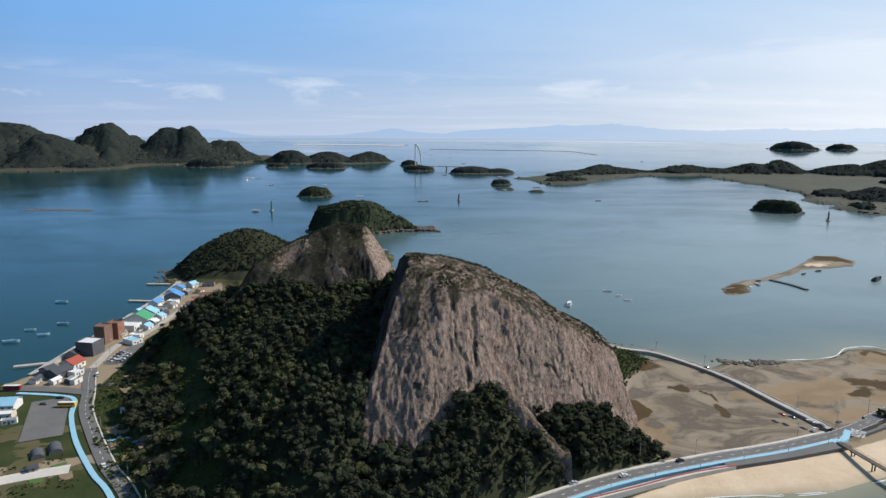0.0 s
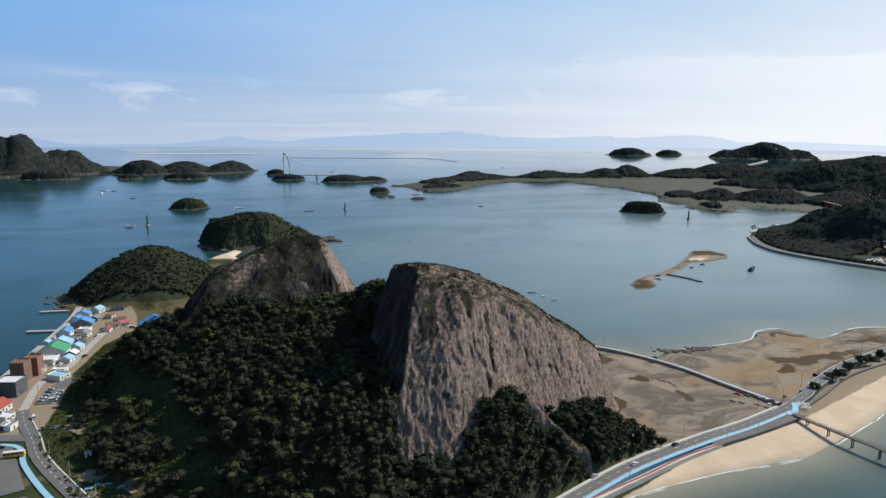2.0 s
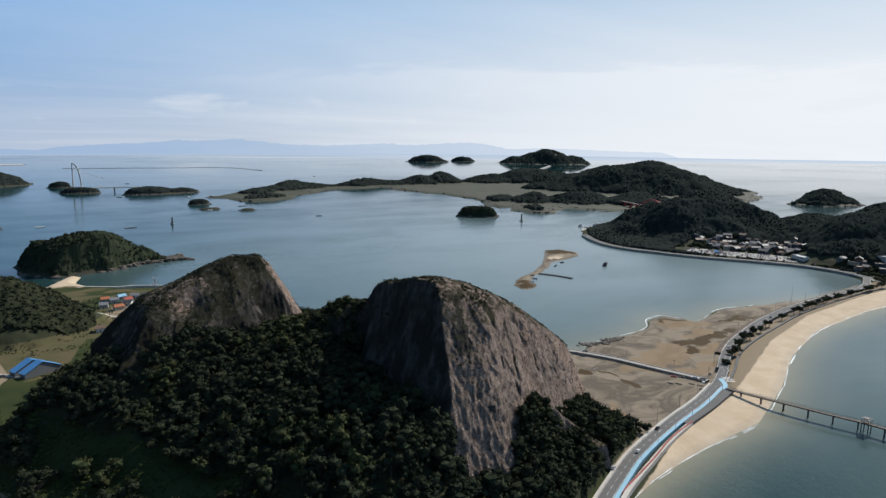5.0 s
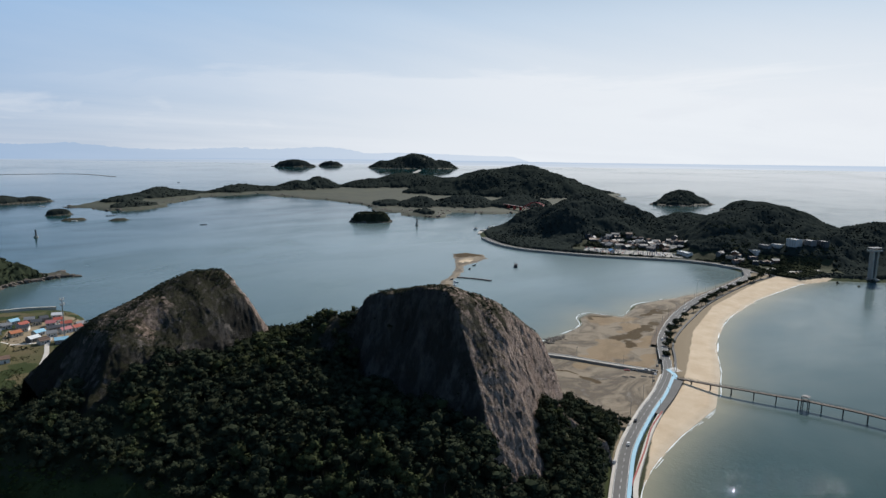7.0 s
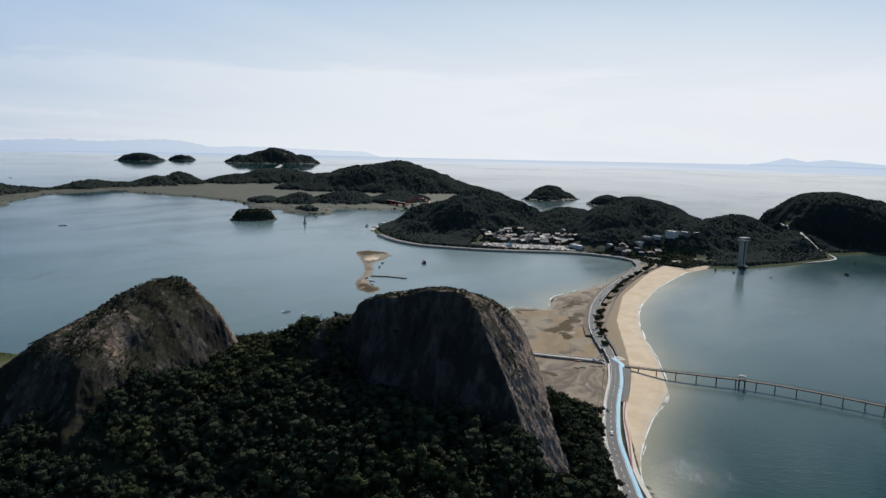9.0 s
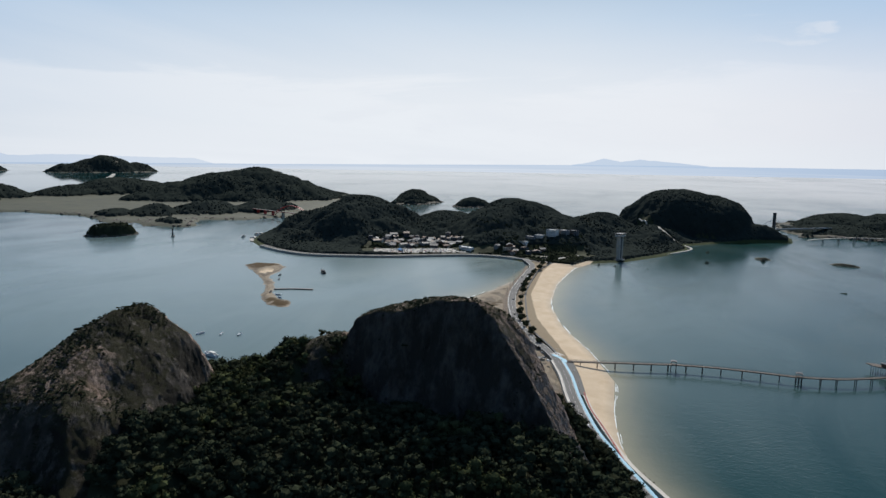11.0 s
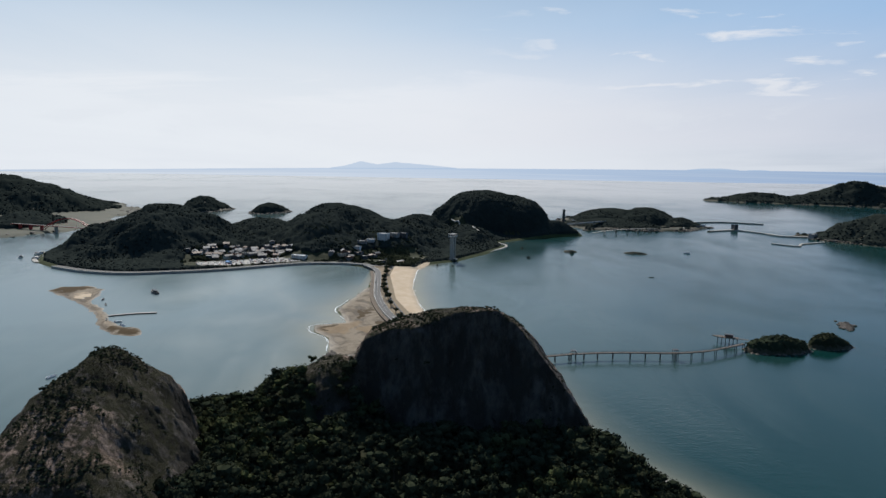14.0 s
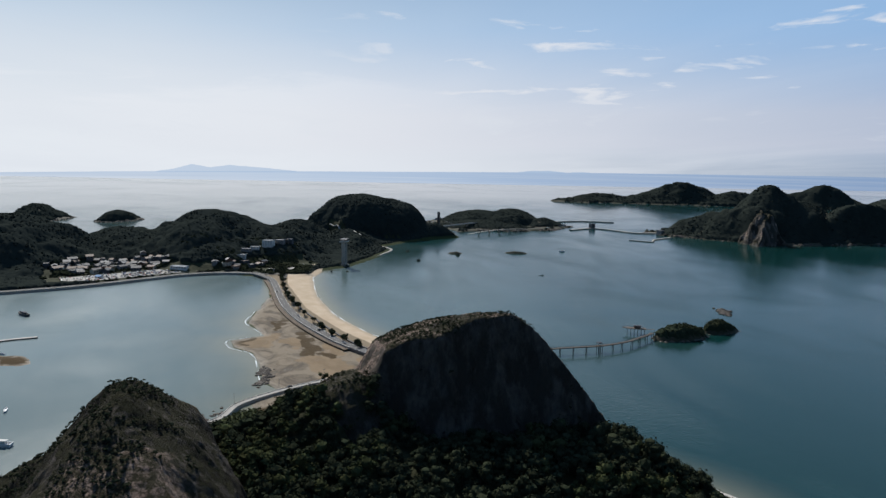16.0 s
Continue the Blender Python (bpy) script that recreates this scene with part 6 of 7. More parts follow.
bus(-229, 374, 2, YELLOW, "yellow bus parked on the asphalt")
bus(-278, 399, 4, paint("bus_red", (0.30, 0.02, 0.03), 0.35), "dark red bus at the quay")

# fishing village on the west shore
house(-262, 441, 11, 12, 4.0, 75, "white", "red", "white house with a red tiled roof")
house(-262, 424, 13, 11, 4.2, 70, "dark", "dark", "dark low house with a black roof")
house(-272, 429, 8, 9, 3.4, 70, "grey", "dark", "dark grey shed on the quay")
house(-252, 426, 8, 7, 3.2, 72, "white", "white", "small white house by the junction", False)
house(-244, 412, 7, 4, 3.0, 75, "white", "grey", "small white kiosk at the junction", False)
house(-264, 469, 13, 14, 10.0, 80, "dark", "white", "dark three-storey guest house with a pale roof", False, 3, category="building")
house(-266, 493, 10, 9, 14.0, 82, "brown", "brown", "brown four-storey apartment block", False, 4, category="building")
house(-262, 505, 9, 9, 13.0, 84, "brick", "brown", "brick four-storey apartment block with cream ends", False, 4, category="building")
house(-243, 492, 9, 12, 3.6, 60, "white", "skyblue", "white hall with a light blue roof", False)
house(-262, 527, 12, 15, 4.4, 86, "white", "white", "white fish shed with a pale flat roof", False)
house(-262, 547, 14, 20, 4.2, 88, "white", "green", "long shed with a bright green roof")
house(-263, 566, 9, 16, 4.0, 88, "white", "skyblue", "shed with a pale blue roof")
house(-258, 578, 8, 10, 3.4, 80, "grey", "grey", "grey shed with a flat roof", False)
house(-266, 588, 9, 9, 6.4, 88, "white", "blue", "white two-storey house with a blue roof", True, 2)
house(-270, 603, 8, 8, 3.6, 88, "white", "blue", "shed with a bright blue roof")
house(-262, 622, 10, 16, 4.0, 90, "grey", "blue", "long shed with a bright blue roof")
for x, y, w, d, h, wl, rf in ((-273, 462, 7, 8, 3.2, "grey", "dark"), (-246, 505, 6, 9, 3.0, "white", "white"), (-262, 508, 9, 10, 3.6, "cream", "grey"), (-248, 528, 7, 8, 3.0, "white", "skyblue"), (-248, 541, 6, 8, 2.8, "grey", "white"), (-249, 556, 7, 9, 3.2, "white", "skyblue"),
                          (-250, 568, 6, 7, 2.8, "dark", "dark"), (-253, 592, 7, 8, 3.2, "white", "grey"), (-256, 604, 7, 9, 3.4, "white", "white"), (-276, 575, 5, 12, 2.8, "white", "skyblue"), (-275, 545, 4, 10, 2.8, "grey", "grey"), (-272, 640, 7, 8, 3.2, "white", "blue"), (-257, 640, 8, 7, 3.0, "grey", "grey"),
                          (-246, 646, 7, 6, 3.0, "cream", "brown"), (-238, 602, 6, 6, 2.8, "white", "red"), (-271, 413, 8, 5, 2.8, "white", "dark"), (-258, 412, 7, 4, 2.6, "white", "white"), (-249, 413, 5, 4, 2.6, "dark", "grey")):
    house(x, y, w, d, h, 82 + rng.uniform(-8, 8), wl, rf, "small " + wl + " shed with a " + rf + " roof on the village street", rng.random() < 0.6)
house(-236, 612, 9, 8, 3.4, 30, "white", "brown", "white cottage with a brown roof")
house(-228, 618, 8, 7, 3.2, 20, "white", "pink", "cottage with a faded pink roof")
house(-234, 628, 10, 7, 3.4, 10, "grey", "brown", "grey cottage with a brown roof")
house(-270, 652, 8, 12, 3.6, 95, "white", "blue", "shed with a bright blue roof")
house(-262, 668, 9, 9, 3.8, 70, "white", "skyblue", "white house with a pale blue roof")
house(-246, 672, 12, 6, 3.2, 10, "grey", "dark", "low dark shed at the edge of the fields", False)
house(-202, 612, 7, 26, 3.6, -62, "grey", "blue", "long barn with a bright blue roof")
house(-196, 604, 7, 26, 3.6, -62, "grey", "blue", "long barn with a bright blue roof")
house(-266, 372, 16, 12, 4.2, 8, "white", "skyblue", "hall with a light blue metal roof")
house(-262, 358, 20, 7, 3.6, 10, "cream", "white", "cream shed with a pale roof", False)
house(-250, 352, 8, 3, 2.6, 20, "white", "grey", "white site hut beside the car park", False)
house(-191, 366, 3.4, 2.6, 2.4, 15, "white", "white", "small white hut in the meadow", False)
house(-205, 300, 4, 3, 2.4, 35, "grey", "dark", "small hut with a dark panelled roof")
for x, y, w, rf, wl in ((-112, 765, 9, "skyblue", "white"), (-98, 772, 12, "dark", "grey"), (-86, 782, 9, "red", "white"), (-104, 755, 8, "grey", "white"), (-92, 760, 9, "pink", "white"), (-120, 748, 9, "white", "grey"), (-128, 775, 9, "orange", "cream"), (-70, 762, 9, "red", "brick"), (-103, 728, 10, "skyblue", "grey"), (-140, 790, 8, "grey", "white"), (-150, 700, 7, "brown", "white"), (-118, 790, 8, "dark", "white"), (-129, 808, 8, "grey", "white"), (-117, 803, 9, "red", "white"), (-105, 805, 8, "dark", "cream"), (-96, 792, 8, "pink", "white"), (-121, 820, 8, "skyblue", "white"), (-108, 818, 8, "grey", "grey"), (-88, 800, 8, "red", "white"), (-84, 820, 9, "white", "white"), (-137, 815, 8, "orange", "white"), (-97, 815, 7, "dark", "grey"), (-76, 775, 8, "grey", "cream"), (-82, 762, 8, "red", "white"), (-115, 735, 8, "brown", "white")):
    house(x, y, w, 7, 3.6, rng.uniform(-30, 30), wl, rf, {"red": "cottage with a red roof near the shore"}.get(rf, "hamlet cottage with a " + rf + " roof"))


def tunnel(x, y, w, l, turn, label):
    """A polytunnel: hoops under dark cloth."""
    top = tagged(new("greenhouse"), label, "greenhouse")
    top.matrix_basis = pose(x, y, float(ground_height(x, y)) + 0.02, 0, 0, turn)
    bm = bmesh.new()
    n = 12
    rings = []
    for px in (-l / 2, l / 2):
        rings.append([bm.verts.new((px, w / 2 * math.cos(i * math.pi / n), w * 0.45 * math.sin(i * math.pi / n))) for i in range(n + 1)])
    for i in range(n):
        bm.faces.new((rings[0][i], rings[0][i + 1], rings[1][i + 1], rings[1][i]))
    bm.faces.new(rings[0])
    bm.faces.new(rings[1][::-1])
    bmesh.ops.recalc_face_normals(bm, faces=bm.faces)
    part("cover", bm, WALLS["dark"], top, "dark netting cover")
    for k in range(5):
        bm = bmesh.new()
        px = -l / 2 + k * l / 4
        arc = [(px, (w / 2 + 0.04) * math.cos(i * math.pi / n), (w * 0.45 + 0.04) * math.sin(i * math.pi / n)) for i in range(n + 1)]
        for a, b in zip(arc, arc[1:]):
            rod(bm, a, b, 0.05, n=5)
        part("hoop", bm, STEEL, top)


tunnel(-212, 315, 6, 9, 125, "small greenhouse under black netting")
tunnel(-206, 321, 6.5, 10, 125, "larger greenhouse under black netting")


# ---- footbridge to the islet ----
def footbridge():
    line = [(215, 332), (217.5, 315), (223, 290), (230, 266), (235.5, 249), (240, 225), (242, 203), (242.5, 180), (243, 157), (249.5, 130), (261, 107), (277, 81)]
    pts = smooth(line, 2.0)
    n = len(pts)
    top = tagged(new("footbridge"), "long timber-decked footbridge on slim steel legs", "footbridge")
    H = lambda i: 4.5 + 1.6 * min(1.0, i / (0.18 * n))
    deck, beam = bmesh.new(), bmesh.new()
    strips = ((deck, -1.5, 1.5, 0.0, -0.18), (beam, -1.0, -0.6, -0.18, -0.9), (beam, 0.6, 1.0, -0.18, -0.9))
    prev = {}
    for i, p in enumerate(pts):
        a, b = pts[max(i - 1, 0)], pts[min(i + 1, n - 1)]
        s = Vector((b.y - a.y, a.x - b.x)).normalized()
        for k, (bm, l, r, z1, z0) in enumerate(strips):
            q = [bm.verts.new((p.x + s.x * o, p.y + s.y * o, H(i) + z)) for o, z in ((l, z0), (l, z1), (r, z1), (r, z0))]
            if k in prev:
                for j in range(4):
                    bm.faces.new((prev[k][j], q[j], q[(j + 1) % 4], prev[k][(j + 1) % 4]))
            prev[k] = q
    for bm, mat, name in ((deck, DECK, "deck"), (beam, DARK_STEEL, "beam")):
        bmesh.ops.recalc_face_normals(bm, faces=bm.faces)
        part(name, bm, mat, top)
    for side in (-1, 1):
        bm = bmesh.new()
        last = None
        for i in range(0, n, 2):
            a, b = pts[max(i - 1, 0)], pts[min(i + 1, n - 1)]
            s = Vector((b.y - a.y, a.x - b.x)).normalized() * 1.42 * side
            foot = Vector((pts[i].x + s.x, pts[i].y + s.y, H(i)))
            rod(bm, foot, foot + Vector((0, 0, 1.1)), 0.05, n=4)
            if last:
                for h in (0.55, 1.1):
                    rod(bm, last + Vector((0, 0, h)), foot + Vector((0, 0, h)), 0.045, n=4)
            last = foot
        part("railing", bm, DARK_STEEL, top)
    run, nxt = 0.0, 10.0
    for i in range(1, n):
        run += (pts[i] - pts[i - 1]).length
        if run > nxt:
            nxt += 14.0
            d = (pts[i] - pts[i - 1]).normalized()
            s = Vector((d.y, -d.x))
            c = pts[i]
            z = H(i)
            l, r = c - s * 0.9, c + s * 0.9
            part("leg", rods(((l.x, l.y, -3), (l.x, l.y, z - 0.9), 0.33), ((r.x, r.y, -3), (r.x, r.y, z - 0.9), 0.33), n=8), DARK_STEEL, top)
            part("crosshead", boxes((-1.4, 1.4, -0.3, 0.3, -1.25, -0.88)), DARK_STEEL, top).matrix_basis = pose(c.x, c.y, z, 0, 0, math.degrees(math.atan2(s.y, s.x)))
    for x, y, z in ((235.5, 249, 6.1), (243, 157, 6.1)):
        sh = part("shelter", boxes((-2.6, 2.6, -2.4, 2.4, 2.7, 2.95), (-1.8, 1.8, -1.6, 1.6, 2.95, 3.3)), ROOFS["dark"], top, "small roofed lookout")
        sh.location = (x, y, z)
        for sx in (-2.2, 2.2):
            for sy in (-2.0, 2.0):
                part("post", rods(((sx, sy, -0.1), (sx, sy, 2.7), 0.12), n=6), DARK_STEEL, sh)
                part("leg", rods(((sx * 0.8, sy, -9), (sx * 0.8, sy, -0.2), 0.3), n=8), DARK_STEEL, sh)
        part("floor", boxes((-2.7, 2.7, -2.4, 2.4, -0.35, -0.01)), DECK, sh)


footbridge()


def sea_platform():
    top = tagged(new("viewing_platform"), "boat-shaped viewing platform on many slim columns", "platform")
    top.matrix_basis = pose(300, 88, -2.0, 0, 0, 62)
    bm = bmesh.new()
    out = [(-11, -3.5), (7, -4), (13, 0), (7, 4), (-11, 3.5)]
    lo, hi = [bm.verts.new((x, y, 7.4)) for x, y in out], [bm.verts.new((x, y, 8.0)) for x, y in out]
    bm.faces.new(hi)
    bm.faces.new(lo[::-1])
    for i in range(5):
        bm.faces.new((lo[i], lo[(i + 1) % 5], hi[(i + 1) % 5], hi[i]))
    part("deck", bm, DECK, top)
    part("cabin", boxes((-6, 1, -1.8, 1.8, 8.0, 10.4)), WALLS["brown"], top)
    part("cabin_roof", boxes((-6.6, 1.8, -2.3, 2.3, 10.4, 10.75)), ROOFS["dark"], top)
    for x in (-10, -6.5, -3, 0.5, 4, 7.5):
        for y in (-3, 3):
            part("column", rods(((x, y, -3), (x, y, 7.4), 0.22), n=8), STEEL, top)
    bm = bmesh.new()
    for (ax, ay), (bx, by) in zip(out, out[1:] + out[:1]):
        rod(bm, (ax, ay, 9.1), (bx, by, 9.1), 0.06, n=4)
        rod(bm, (ax, ay, 8.0), (ax, ay, 9.1), 0.06, n=4)
    part("railing", bm, DARK_STEEL, top)
    part("gangway", boxes((-20, -11, -1.0, 1.0, 7.3, 7.6)), DECK, top)


sea_platform()


# ---- zip-line tower at the beach's end ----
def zip_tower():
    top = tagged(new("zip_line_tower"), "tall grey concrete zip-line tower standing in the sea", "tower")
    top.matrix_basis = pose(780, 348, 0, 0, 0, -28)
    part("plinth", boxes((-7, 7, -6, 6, -4, 3.6), (-5, 5, -4.5, 4.5, 3.6, 5.2)), CONCRETE, top)
    for s in (-1, 1):
        bm = bmesh.new()
        lo = [bm.verts.new((s * x, y, 5.2)) for x, y in ((1.6, -3), (4.2, -3), (4.2, 3), (1.6, 3))]
        hi = [bm.verts.new((s * x, y, 41)) for x, y in ((2.4, -3), (5.2, -3), (5.2, 3), (2.4, 3))]
        bm.faces.new(hi)
        for i in range(4):
            bm.faces.new((lo[i], lo[(i + 1) % 4], hi[(i + 1) % 4], hi[i]))
        bmesh.ops.recalc_face_normals(bm, faces=bm.faces)
        part("pier", bm, CONCRETE, top)
    part("lift_shaft", boxes((-1.7, 1.7, -2.4, 2.4, 5.2, 41)), GLASS, top, "dark glazed lift shaft")
    for k in range(8):
        part("landing", boxes((-2.0, 2.0, -2.7, 2.7, 8 + k * 4, 8.35 + k * 4)), CONCRETE, top)
    part("platform", boxes((-8, 8, -5, 5, 41, 42)), CONCRETE, top)
    part("parapet", boxes((-8, 8, -5, -4.8, 42, 43.2), (-8, 8, 4.8, 5, 42, 43.2), (-8, -7.8, -4.8, 4.8, 42, 43.2), (7.8, 8, -4.8, 4.8, 42, 43.2)), STEEL, top)
    part("canopy", boxes((-8.4, 8.4, -5.3, 5.3, 45.6, 46.2)), WALLS["grey"], top, "grey roof slab")
    for x in (-7.5, 7.5):
        for y in (-4.5, 4.5):
            part("post", rods(((x, y, 42), (x, y, 45.6), 0.2), n=6), STEEL, top)


zip_tower()


# ---- bridges ----
def arch_bridge():
    """Red steel arch bridge over the strait."""
    a, b = Vector((1093, 1225, 0)), Vector((1045, 1085, 0))
    top = tagged(new("arch_bridge"), "red steel arch bridge over the strait", "bridge")
    ang = math.degrees(math.atan2((b - a).y, (b - a).x))
    L = (b - a).length
    top.matrix_basis = pose(a.x, a.y, 0, 0, 0, ang)
    part("deck", boxes((-110, L + 30, -4, 4, 13.2, 14.4)), RED_STEEL, top)
    part("roadway", boxes((-110, L + 30, -3.6, 3.6, 14.405, 14.5)), ASPHALT, top)
    for s in (-4.4, 4.4):
        bm = bmesh.new()
        prev = None
        for i in range(25):
            u = i / 24
            p = (u * L, s * (1 - 0.45 * 4 * u * (1 - u)), 4 + 28 * 4 * u * (1 - u))
            if prev:
                rod(bm, prev, p, 0.95, n=6)
            prev = p
        part("arch", bm, RED_STEEL, top)
    for i in range(4, 21, 2):
        u = i / 24
        z = 4 + 28 * 4 * u * (1 - u)
        if z > 16:
            for s in (-1, 1):
                part("hanger", rods(((u * L, s * 4, 14), (u * L, s * 4.4 * (1 - 0.45 * 4 * u * (1 - u)), z), 0.12), n=5), RED_STEEL, top)
    for x in (-95, -65, -35, -3, L + 3, 38, L - 38):
        part("pier", boxes((x - 1.3, x + 1.3, -3.4, 3.4, -4, 13.2)), CONCRETE if x in (38, L - 38) else RED_STEEL, top)


arch_bridge()


def cable_bridge():
    top = tagged(new("cable_bridge"), "low road bridge with one slim cable tower", "bridge")
    a, b = Vector((1245, 105, 0)), Vector((1400, -90, 0))
    ang = math.degrees(math.atan2((b - a).y, (b - a).x))
    L = (b - a).length
    top.matrix_basis = pose(a.x, a.y, 0, 0, 0, ang)
    part("deck", boxes((-20, L, -4.5, 4.5, 14.5, 15.8)), CONCRETE, top)
    part("railing", boxes((-20, L, -4.5, -4.3, 15.8, 16.9), (-20, L, 4.3, 4.5, 15.8, 16.9)), STEEL, top)
    for x in (L * 0.62, L * 0.9):
        part("pier", boxes((x - 1.2, x + 1.2, -3, 3, -4, 14.5)), CONCRETE, top)
    part("pylon", boxes((37, 42, -2.2, 2.2, -4, 52)), DARK_STEEL, top, "dark steel pylon")
    for k in range(7):
        for sgn in (-1, 1):
            part("stay", rods(((39.5, 0, 50 - k * 2.4), (39.5 + sgn * (16 + k * 9), 0, 16), 0.10), n=4), STEEL, top)
    old = tagged(new("arched_bridge"), "older low bridge on trestle piers", "bridge")
    old.matrix_basis = pose(1190, 20, 0, 0, 0, -62)
    bm = bmesh.new()
    prev = None
    for i in range(31):
        u = i / 30
        q = [bm.verts.new((u * 210, y, 6.0 + 4.5 * 4 * u * (1 - u) + z)) for y, z in ((-2.5, -1), (-2.5, 0), (2.5, 0), (2.5, -1))]
        if prev:
            for j in range(4):
                bm.faces.new((prev[j], q[j], q[(j + 1) % 4], prev[(j + 1) % 4]))
        prev = q
    bmesh.ops.recalc_face_normals(bm, faces=bm.faces)
    part("deck", bm, CONCRETE, old)
    for k in range(1, 6):
        u = k / 6
        z = 5 + 4.5 * 4 * u * (1 - u)
        part("trestle", rods(((u * 210 - 2.5, -2, -4), (u * 210, -1.5, z), 0.5), ((u * 210 + 2.5, -2, -4), (u * 210, -1.5, z), 0.5), ((u * 210 - 2.5, 2, -4), (u * 210, 1.5, z), 0.5), ((u * 210 + 2.5, 2, -4), (u * 210, 1.5, z), 0.5)), CONCRETE, old)


cable_bridge()


def strait_bridge():
    """Suspension bridge far off, its one tower a mast with a bowed leg."""
    top = tagged(new("suspension_bridge"), "distant road bridge with a tall white bowed tower", "bridge")
    top.matrix_basis = pose(-98, 2345, 0, 0, 0, -8)
    part("mast", rods(((0, 0, 0), (0, 0, 86), 2.6, 1.6), n=10), WALLS["white"], top, "white vertical mast")
    bm = bmesh.new()
    prev = None
    for i in range(21):
        u = i / 20
        p = (22 * math.cos(u * math.pi / 2) ** 0.8, -3 * math.cos(u * math.pi / 2) ** 0.8, 86 * math.sin(u * math.pi / 2) ** 0.95)
        if prev:
            rod(bm, prev, p, 2.2, n=8)
        prev = p
    part("bow", bm, WALLS["white"], top, "white bowed leg")
    part("deck", boxes((-20, 215, -5, 5, 11, 13)), CONCRETE, top)
    for k in range(6):
        part("stay", rods(((0, 0, 84 - k * 3), (60 + k * 22, 0, 13), 0.2), n=4), WALLS["white"], top)
    for x in (60, 110, 160, 205):
        part("pier", boxes((x - 2, x + 2, -3, 3, -4, 11)), CONCRETE, top)


strait_bridge()


# ---- lights, masts, poles ----
def beacon(x, y, mat, label, h=13):
    top = tagged(new("beacon"), label, "beacon")
    top.location = (x, y, 0)
    part("base", rods(((0, 0, -3), (0, 0, 2.2), 4.2, 3.6), n=12), CONCRETE, top)
    part("tower", rods(((0, 0, 2.2), (0, 0, h), 1.7, 1.2), n=10), mat, top)
    part("gallery", rods(((0, 0, h), (0, 0, h + 0.5), 2.2), n=10), mat, top)
    part("lantern", rods(((0, 0, h + 0.5), (0, 0, h + 2.6), 0.8, 0.5), n=8), mat, top)


beacon(-331, 1268, paint("green_enamel", (0.02, 0.14, 0.07)), "dark green harbour beacon on a concrete base", 17)
beacon(34, 1455, DARK_STEEL, "dark harbour beacon in the bay", 12)
beacon(688, 1174, DARK_STEEL, "dark harbour beacon near the islet", 14)


def lattice_mast(x, y, h):
    top = tagged(new("phone_mast"), "grey steel phone mast with round antenna rings", "mast")
    top.location = (x, y, float(ground_height(x, y)))
    part("pole", rods(((0, 0, -0.5), (0, 0, h), 0.55, 0.35), n=10), STEEL, top)
    for z in (h - 1, h - 5.5):
        ring = part("platform", rods(((0, 0, z), (0, 0, z + 0.3), 1.9), n=14), STEEL, top)
        for k in range(8):
            a = k * math.pi / 4
            part("antenna", boxes((-0.15, 0.15, -0.1, 0.1, z + 0.3, z + 2.2)), WALLS["white"], ring).matrix_basis = pose(1.8 * math.cos(a), 1.8 * math.sin(a), 0, 0, 0, math.degrees(a))


lattice_mast(-98, 738, 36)


def pole(x, y, h, turn, lamp):
    top = tagged(new("street_lamp" if lamp else "utility_pole"), "grey street lamp beside the road" if lamp else "concrete utility pole with a crossarm", "street lamp" if lamp else "pole", "poles along the road")
    top.matrix_basis = pose(x, y, max(0.0, float(ground_height(x, y))), 0, 0, turn)
    part("post", rods(((0, 0, -0.8), (0, 0, h), 0.17, 0.10), n=7), STEEL if lamp else CONCRETE, top)
    if lamp:
        part("arm", rods(((0, 0, h - 0.1), (1.6, 0, h + 0.3), 0.06), n=5), STEEL, top)
        part("lamp_head", boxes((1.5, 2.2, -0.14, 0.14, h + 0.22, h + 0.36)), STEEL, top)
    else:
        part("crossarm", boxes((-0.9, 0.9, -0.06, 0.06, h - 0.7, h - 0.56)), DARK_STEEL, top)
    return top


def along(line, gap, off):
    pts, run = smooth(line, 1.0), 0.0
    for a, b in zip(pts, pts[1:]):
        run += (b - a).length
        if run > gap:
            run = 0.0
            d = (b - a).normalized()
            yield a.x + d.y * off, a.y - d.x * off, math.degrees(math.atan2(d.x, -d.y))


for x, y, a in along(SHORE_ROAD[2:], 34, -7.0):
    pole(x, y, 10.5, a + 90, False)
for x, y, a in along(SHORE_ROAD[3:9], 27, 8.3):
    pole(x, y, 7.0, a, True)
for x, y, a in along(LAGOON_ROAD, 38, -3.6):
    pole(x, y, 10, a + 90, False)
for x, y, a in along(WEST_ROAD, 32, 5.0):
    pole(x, y, 8.5, a + 90, False)
pole(478, 446, 26, 0, True)


# ---- trees of the sand spit, made of trunk and crown ----
def spit_tree(x, y, s, label="dark pine on the sand spit"):
    top = tagged(new("pine_tree"), label, "tree", "trees on the sand spit")
    top.matrix_basis = pose(x, y, float(ground_height(x, y)), 0, 0, rng.uniform(0, 360))
    part("trunk", trunk_mesh(3.4 * s, 0.2 * s, rng), BARK, top, "brown bark")
    v, f = CROWNS[rng.randrange(10)]
    part("crown", from_arrays("crown", v * np.array([3.0, 3.0, 2.4]) * s + np.array([0, 0, 4.2 * s]), f, LEAF, False), None, top)


